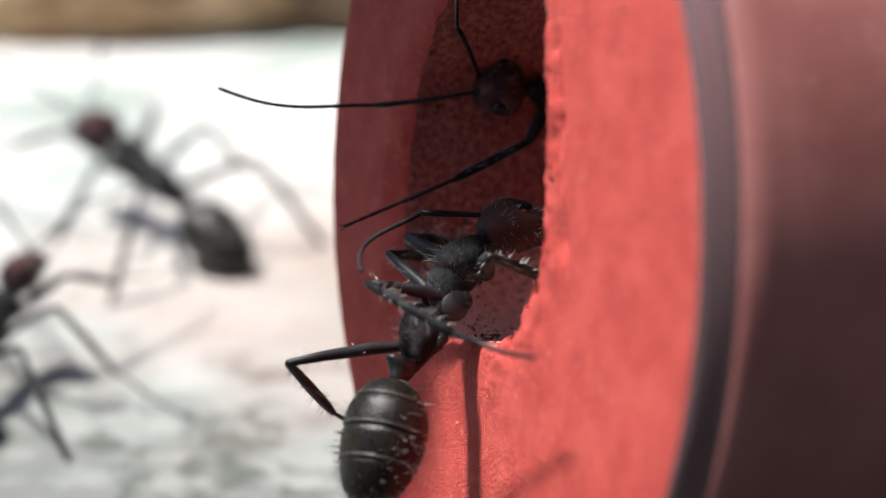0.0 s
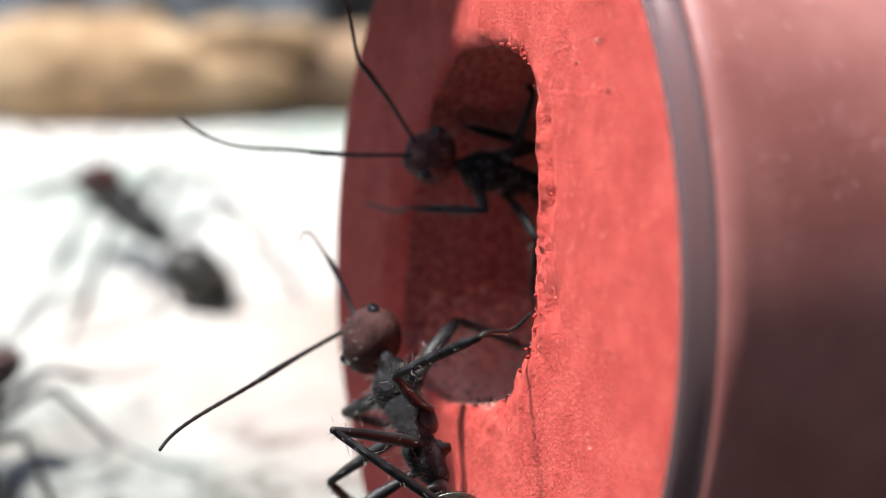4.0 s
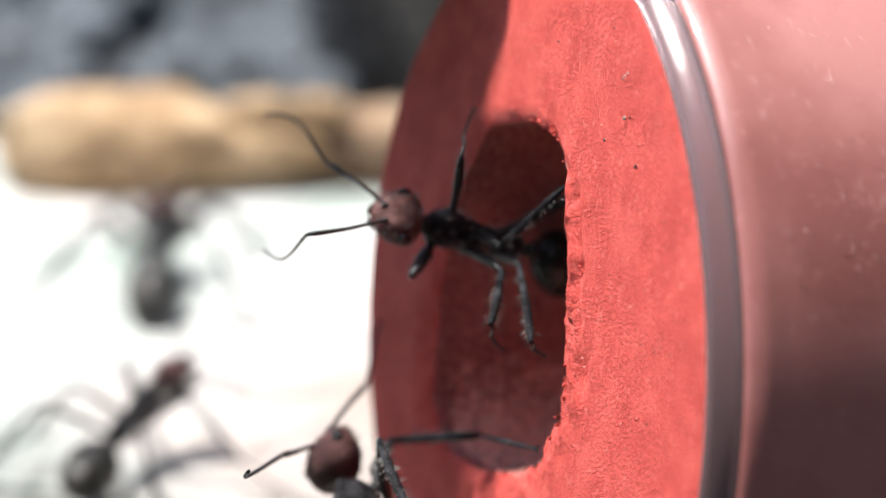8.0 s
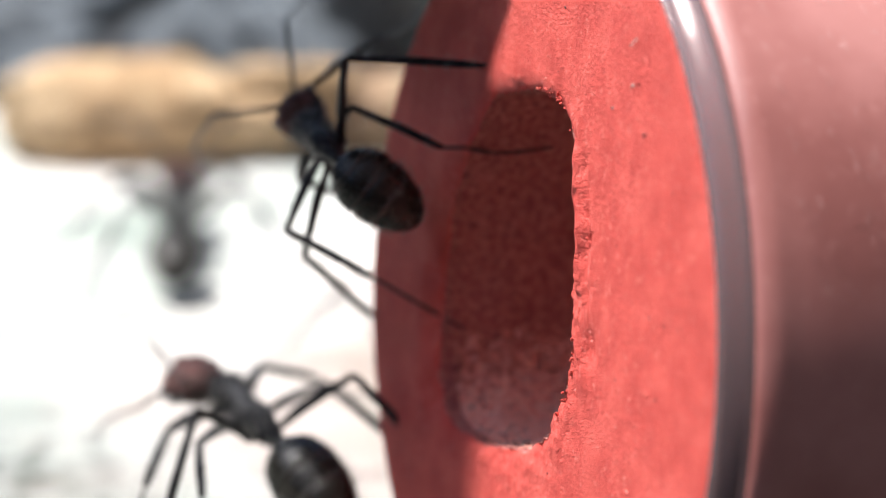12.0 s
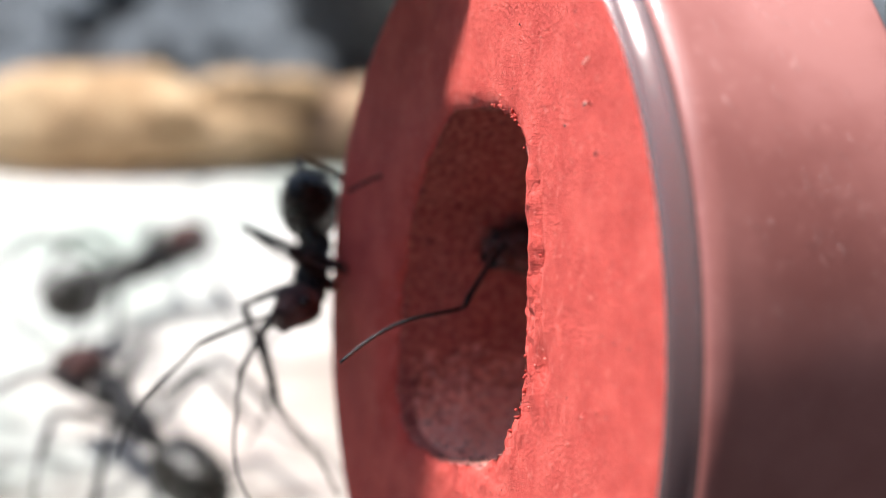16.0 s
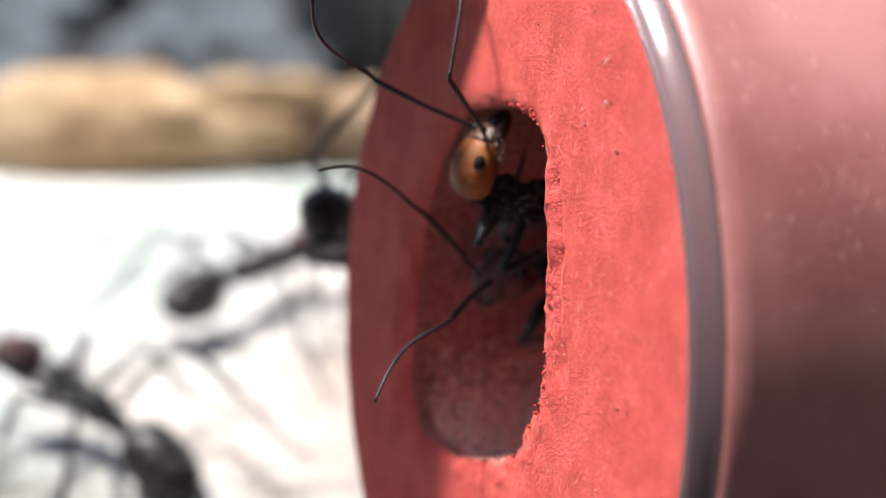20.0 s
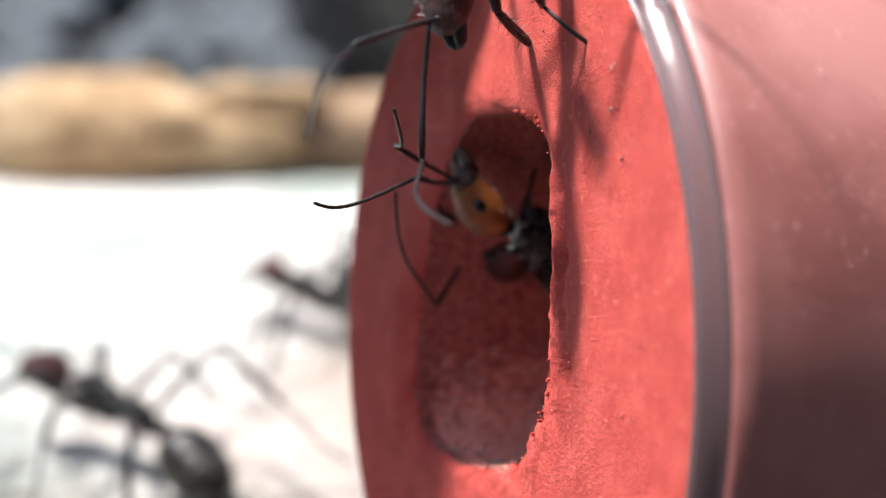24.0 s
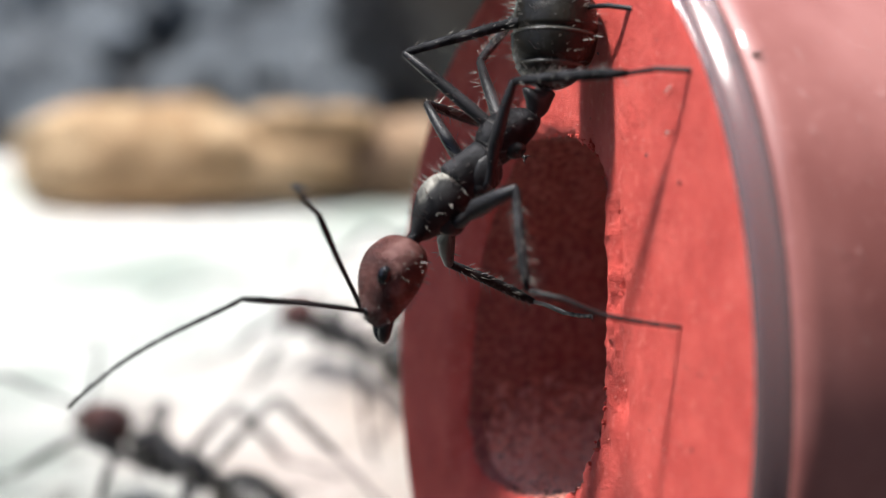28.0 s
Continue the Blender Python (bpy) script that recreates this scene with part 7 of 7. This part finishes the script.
    stride(ant_f, [
        (0, (10.7, 55.25, 40.72), (33.2, 23.9, -139), (0.96, 0.1, -0.24), (0.19, 0.05, 0.98), (-0.96, 0.08, -0.28), {}),
        (18, (11.21, 53.7, 47.91), (36.1, 27.7, -145), (0.96, 0.07, -0.28), (0.23, 0.08, 0.97), (-0.94, 0.11, -0.31), {}),
        (21.5, (7.92, 52.98, 48.43), (38.2, 37.4, -128.6), (0.99, -0.08, -0.14), (0.06, 0.02, 1), (-0.96, 0.05, -0.28), {}),
        (22.5, (3.76, 43.12, 42.91), (38.7, 54.5, -123.6), (1, -0.05, 0.04), (-0.13, -0.02, 0.99), (-0.91, -0.32, 0.26), {"AL": ((10.21, 1.38, 3.17), (13.96, 5.62, 4.43)), "AR": ((10.74, 1.91, 1), (14.23, 6.28, 2.53))}),
        (23.5, (2.78, 40.3, 36.78), (38.6, 48.9, -125.5), (0.97, 0.24, -0.04), (-0.02, 0.01, 1), (-0.9, -0.31, 0.31), {"L1": ((5.4, 2.63, -1.42), (6.35, -0.13, -2.72), (8.01, 2.64, -5.85)), "AL": ((9.91, 2.38, 2.95), (13.55, 6.69, 4.31)), "AR": ((11.23, 1.91, 0.51), (14.54, 6.51, 1.72))}),
        (24, (2.39, 39.66, 35.07), (36.6, 50.7, -127.1), (0.98, 0.06, -0.21), (0.12, 0.05, 0.99), (-0.91, -0.33, 0.25), {"L1": ((5.26, 2.75, -1.32), (5.6, 0.09, -3.06), (7.2, 2, -6.81)), "AL": ((9.96, 2.45, 2.3), (13.89, 6.55, 3.45)), "R1": ((5.99, -1.26, -2.27), (5.72, -3.63, -4.4), (5.3, -6.74, -7.62)), "AR": ((11.26, -0.55, -1.76), (13.78, 4.67, -1.73))}),
        (25, (1.62, 38.58, 31.65), (43, 46.2, -121.7), (0.96, -0.05, -0.29), (0.2, 0.05, 0.98), (-0.95, -0.16, 0.28), {"L1": ((4.08, 3.2, -0.56), (6.53, 5.26, -0.48), (6.39, 7.85, -4.15)), "L2": ((3.22, 3.62, 0.4), (3.64, 6.78, -1.84), (5.27, 9.98, -4.01)), "AL": ((10.45, 1.92, -2.59), (9.78, -3.01, -5.59)), "R1": ((4.27, -2.33, -2.55), (3.54, -4.75, -4.52), (6.84, -1.72, -4.96)), "AR": ((6.95, -4.35, -0.66), (6.36, -10.01, -1.8))}),
        (25.5, (1.34, 38.03, 29.52), (46.2, 43.5, -118.7), (0.94, 0.06, -0.32), (0.25, 0.08, 0.97), (-0.93, -0.13, 0.33), {"L1": ((3.54, 3.15, -0.89), (6.39, 4.59, -0.94), (7.62, 5.44, -5.19)), "L2": ((2.52, 3.54, 0.8), (2.67, 6.44, -1.8), (3.78, 10.02, -3.69)), "AL": ((8.13, 3.04, 2.5), (8.79, 8.73, 3.39)), "AR": ((9.97, 2.88, 0.59), (12.31, 7.56, -1.92))}),
        (26, (1.53, 37.7, 27.26), (43.2, 47.3, -120.6), (0.79, -0.06, -0.61), (0.45, 0.17, 0.88), (-0.9, -0.28, 0.35), {"L1": ((3.36, 3.13, -0.75), (6.3, 4.36, -0.41), (7.29, 5.73, -4.58)), "L2": ((1.89, 3.21, 1.29), (1.08, 6.37, -0.85), (1.27, 10.32, -2.26)), "L3": ((0.49, -2.45, 2.93), (0.23, 2.82, 1.79), (-0.25, 7.22, 0.99)), "AL": ((10.26, 2.79, -1.74), (13.66, 6.96, -3.9)), "R1": ((3.43, -2.41, 1.33), (2.49, -4.81, -0.58), (3.86, -0.59, -1.34)), "R2": ((2.56, 0.46, 2.73), (0.89, -2.02, 0.24), (2.54, 1.82, -0.14)), "R3": ((-1.37, -3.89, 0.99), (-5.2, -7.36, -0.58), (-8.23, -10.19, -2.33)), "AR": ((8.81, 2.03, 1.61), (8.04, -2.27, -2.2))}),
        (27, (1.04, 38.72, 26.26), (42.1, 43.3, -123), (0.85, -0.16, -0.51), (0.47, -0.02, 0.88), (-0.9, -0.23, 0.37), {"L1": ((3.53, 3.14, -0.92), (6.29, 4.74, -1.2), (7.06, 7.3, -4.82)), "L2": ((1.5, 3.02, 1.37), (0.42, 5.87, -1.07), (0.07, 9.67, -2.83)), "L3": ((0.63, -1.74, 3.43), (0.2, 3.47, 2.08), (-0.31, 7.73, 0.73)), "AL": ((9.87, -1.45, 1.89), (15.28, -0.07, 3.44)), "R1": ((2.29, -2.52, -1.34), (2.62, -5.08, -3.22), (4.51, -1.05, -3.92)), "R2": ((1.14, -2.16, 2.01), (-0.76, -4.59, -0.38), (0.97, -0.8, -0.95)), "R3": ((-1.77, -3.46, 1.2), (-5.76, -6.87, -0.07), (-8.97, -9.65, -1.58)), "AR": ((4.71, -0.35, 2.08), (3.84, 4.24, 5.52))}),
        (27.5, (0.98, 38.18, 26.27), (34.3, 40.6, -134.1), (0.87, -0.14, -0.48), (0.46, -0.02, 0.89), (-0.85, -0.15, 0.51), {"L1": ((3.04, 3.02, -0.91), (5.66, 4.58, -1.88), (4.86, 6.02, -6.06)), "L2": ((0.98, 2.82, 1.28), (-0.36, 5.78, -0.87), (-1.36, 9.44, -2.67)), "L3": ((0.87, -1.52, 3.56), (-1.77, 2.3, 0.82), (-2.32, 6.56, -0.53)), "AL": ((9.97, -0.32, 2.19), (13.94, -4.4, 3.33)), "R2": ((1.29, -2.18, 2.07), (-0.7, -4.72, -0.12), (0.76, -0.88, -0.99)), "R3": ((-1.63, -3.43, 1.46), (-5.59, -7.05, 0.77), (-8.85, -9.98, -0.24)), "AR": ((6.5, 1.14, 2.61), (8.12, 6.24, 4.87))}),
        (28, (0.78, 37.83, 25.67), (21.7, 39.9, -150), (0.96, -0.04, -0.27), (0.25, 0.02, 0.97), (-0.79, -0.16, 0.6), {"L1": ((2.32, 2.67, -0.71), (4.43, 4.17, -2.58), (2.34, 5.61, -6.3)), "L2": ((-0.05, 1.66, 1.26), (-1.94, 4.62, -0.44), (-4.17, 7.77, -2.1)), "L3": ((1.08, -1.19, 3.71), (-3.33, 0.33, 0.99), (-4.93, 4.22, -0.61)), "AL": ((9.85, 1.22, 2.76), (15.44, 0.91, 4.3)), "R1": ((4.5, -2.81, -1.87), (3.45, -3.52, -4.81), (3.18, 0.95, -5.34)), "R2": ((1.52, -2.43, 1.99), (0.3, -5.42, -0.2), (0.79, -1.35, -1.13)), "R3": ((-0.84, -4.03, 1.37), (-4.24, -8.18, 0.76), (-7.24, -11.43, -0.05)), "AR": ((6.65, 1.79, 2.88), (7.06, 7.35, 4.48))}),
    ])
    stride(ant_g, [
        (0, (-12.18, 77.13, 1.55), (0, -15.2, 131.5), (0.99, 0.07, -0.11), (0.12, -0.01, 0.99), (-0.98, -0.06, -0.2), {}),
        (1, (-12.1, 76.85, 1.55), (0, -16.4, 127.8), (0.99, 0.13, -0.04), (0.05, -0.03, 1), (-0.93, -0.17, -0.31), {}),
        (2, (-10.75, 74.37, 1.55), (0, -9.9, 128), (0.83, 0.55, 0.1), (-0.03, -0.14, 0.99), (-0.95, -0.24, -0.18), {}),
        (3, (-13.35, 77.65, 1.55), (-0, -8.7, 127.4), (0.9, 0.42, 0.15), (-0.11, -0.12, 0.99), (-0.9, -0.24, -0.36), {}),
        (3.5, (-13.24, 80.42, 1.55), (-0, -11, 128.2), (0.95, 0.28, 0.1), (-0.08, -0.08, 0.99), (-0.9, -0.28, -0.32), {}),
        (5.5, (-15.73, 86.4, 1.55), (0, -3.8, 96.2), (1, -0.04, -0.01), (0.01, 0, 1), (-0.94, -0.04, -0.34), {}),
        (6, (-15.97, 87.39, 1.55), (0, -5.5, 97.1), (1, 0, -0.07), (0.07, -0, 1), (-0.94, -0.03, -0.35), {}),
        (7, (-17.26, 92.12, 1.55), (0, -6, 96.3), (1, -0.04, -0.01), (0.01, 0, 1), (-0.97, 0.02, -0.23), {}),
        (8, (-16.52, 89.39, 1.55), (0, -1.5, 92.6), (-0.76, -0.13, 0.64), (0.63, 0.1, 0.77), (-0.88, 0.02, -0.48), {}),
        (9, (-15.36, 88.82, 1.55), (0, 8.4, 78.8), (-0.74, -0.45, 0.5), (0.38, 0.34, 0.86), (-0.98, -0.06, -0.2), {}),
        (10, (-15.42, 90.08, 1.55), (0, -3.1, 92.3), (1, 0.03, -0.05), (0.05, -0, 1), (-0.96, 0.06, -0.26), {}),
        (11, (-15.7, 90.13, 1.55), (0, -3.1, 94), (1, -0.01, -0.05), (0.05, 0, 1), (-0.96, 0.06, -0.27), {}),
        (12, (-15.41, 89.21, 1.55), (0, -2.9, 94.9), (1, -0.01, -0.05), (0.05, 0, 1), (-0.98, 0.09, -0.15), {}),
        (14.5, (-15.95, 84.76, 1.55), (0, 9.5, 79.6), (-0.77, -0.48, 0.42), (0.3, 0.31, 0.9), (-0.98, 0.13, -0.13), {}),
        (15, (-15.78, 84.76, 1.55), (0, 10.4, 77.9), (-0.71, -0.55, 0.45), (0.27, 0.37, 0.89), (-1, 0.02, -0.08), {}),
        (16, (-16.66, 82.89, 1.55), (0, -1, 57.4), (-0.06, -0.79, 0.61), (0.07, 0.6, 0.8), (-0.97, -0.13, 0.21), {}),
        (17, (-16.24, 83.5, 1.55), (0, -1, 56.4), (0.31, -0.67, 0.67), (-0.26, 0.62, 0.74), (-0.98, 0.12, 0.17), {}),
        (18, (-15.93, 83.87, 1.55), (0, -0.4, 55.5), (0.19, -0.69, 0.69), (-0.18, 0.67, 0.72), (-0.98, 0.12, 0.15), {}),
        (19, (-14.3, 83.21, 1.55), (0, 0.3, 50.8), (0.41, -0.68, 0.61), (-0.32, 0.52, 0.79), (-0.99, 0.14, -0.03), {}),
        (20, (-11.12, 83.56, 1.55), (-0, 5.2, 58.2), (0.09, -0.76, 0.65), (-0.19, 0.63, 0.76), (-0.99, 0.01, -0.13), {}),
        (21, (-7.28, 85.63, 1.55), (0, 5.2, 60), (-0.14, -0.81, 0.57), (-0.01, 0.58, 0.81), (-0.97, -0.23, -0.09), {}),
        (23.5, (-3.94, 84.99, 1.55), (0, -1.5, 44.9), (0.43, -0.79, 0.43), (-0.2, 0.38, 0.9), (-0.7, -0.63, 0.33), {}),
        (28, (-3.73, 89.17, 1.55), (0, -1.5, 45.8), (0.4, -0.81, 0.44), (-0.19, 0.39, 0.9), (-0.72, -0.61, 0.32), {}),
    ])
    stride(ant_h, [
        (0, (-18.68, 60.14, 1.27), (0, -16.2, 78.2), (0.07, -0.55, 0.83), (0.39, 0.78, 0.49), (-0.97, 0, -0.25), {}),
        (1, (-18.1, 59.49, 1.27), (0, -27.2, 76.7), (0.38, -0.62, 0.68), (0.25, 0.78, 0.57), (-0.97, 0, -0.25), {}),
        (2, (-19.1, 57.63, 1.27), (0, -20.4, 85.3), (0.23, -0.43, 0.87), (0.33, 0.88, 0.34), (-0.97, 0, -0.25), {}),
        (3, (-19.44, 58.08, 1.27), (0, -11.9, 89.2), (-0.2, -0.46, 0.87), (0.62, 0.63, 0.47), (-0.97, 0, -0.25), {}),
        (5.5, (-18.28, 57.54, 1.27), (0, -15.9, 92.1), (-0.09, -0.41, 0.91), (0.66, 0.66, 0.36), (-0.97, 0, -0.25), {}),
        (6, (-18.68, 57.07, 1.28), (0, -15.6, 92.7), (-0.02, -0.25, 0.97), (0.76, 0.62, 0.18), (-0.97, 0, -0.25), {}),
        (7, (-16.73, 61.01, 1.28), (0, -8, 82.7), (-0.14, -0.48, 0.86), (0.47, 0.74, 0.49), (-0.97, 0, -0.25), {}),
        (8, (-16.01, 65.96, 1.27), (-0, -10.6, 68.3), (0.14, -0.73, 0.66), (0.12, 0.68, 0.72), (-0.99, -0.11, 0.07), {}),
        (9, (-12.38, 70.17, 1.27), (0, -8.4, 55.3), (0.74, -0.57, 0.35), (-0.21, 0.29, 0.93), (-1, -0.02, 0.08), {}),
        (9.5, (-10.33, 73.53, 1.27), (0, -1.3, 56.3), (0.26, -0.82, 0.51), (-0.13, 0.5, 0.86), (-1, -0, -0.07), {}),
        (10, (-7.75, 76.22, 1.27), (0, 6.1, 58.6), (0.07, -0.9, 0.44), (-0.15, 0.43, 0.89), (-0.97, 0.02, -0.24), {}),
        (10.5, (-6.5, 76.91, 1.27), (0, 6.5, 55.8), (-0, -0.88, 0.47), (-0.12, 0.46, 0.88), (-0.99, -0.1, -0.09), {}),
        (12, (-3.18, 77.04, 1.27), (0, -1.8, 40.8), (0.57, -0.69, 0.45), (-0.29, 0.35, 0.89), (-0.63, -0.7, 0.34), {}),
        (28, (-3.16, 83.25, 1.27), (0, -1.7, 42.6), (0.75, -0.57, 0.33), (-0.26, 0.2, 0.94), (-0.81, -0.54, 0.22), {}),
    ])


motions()
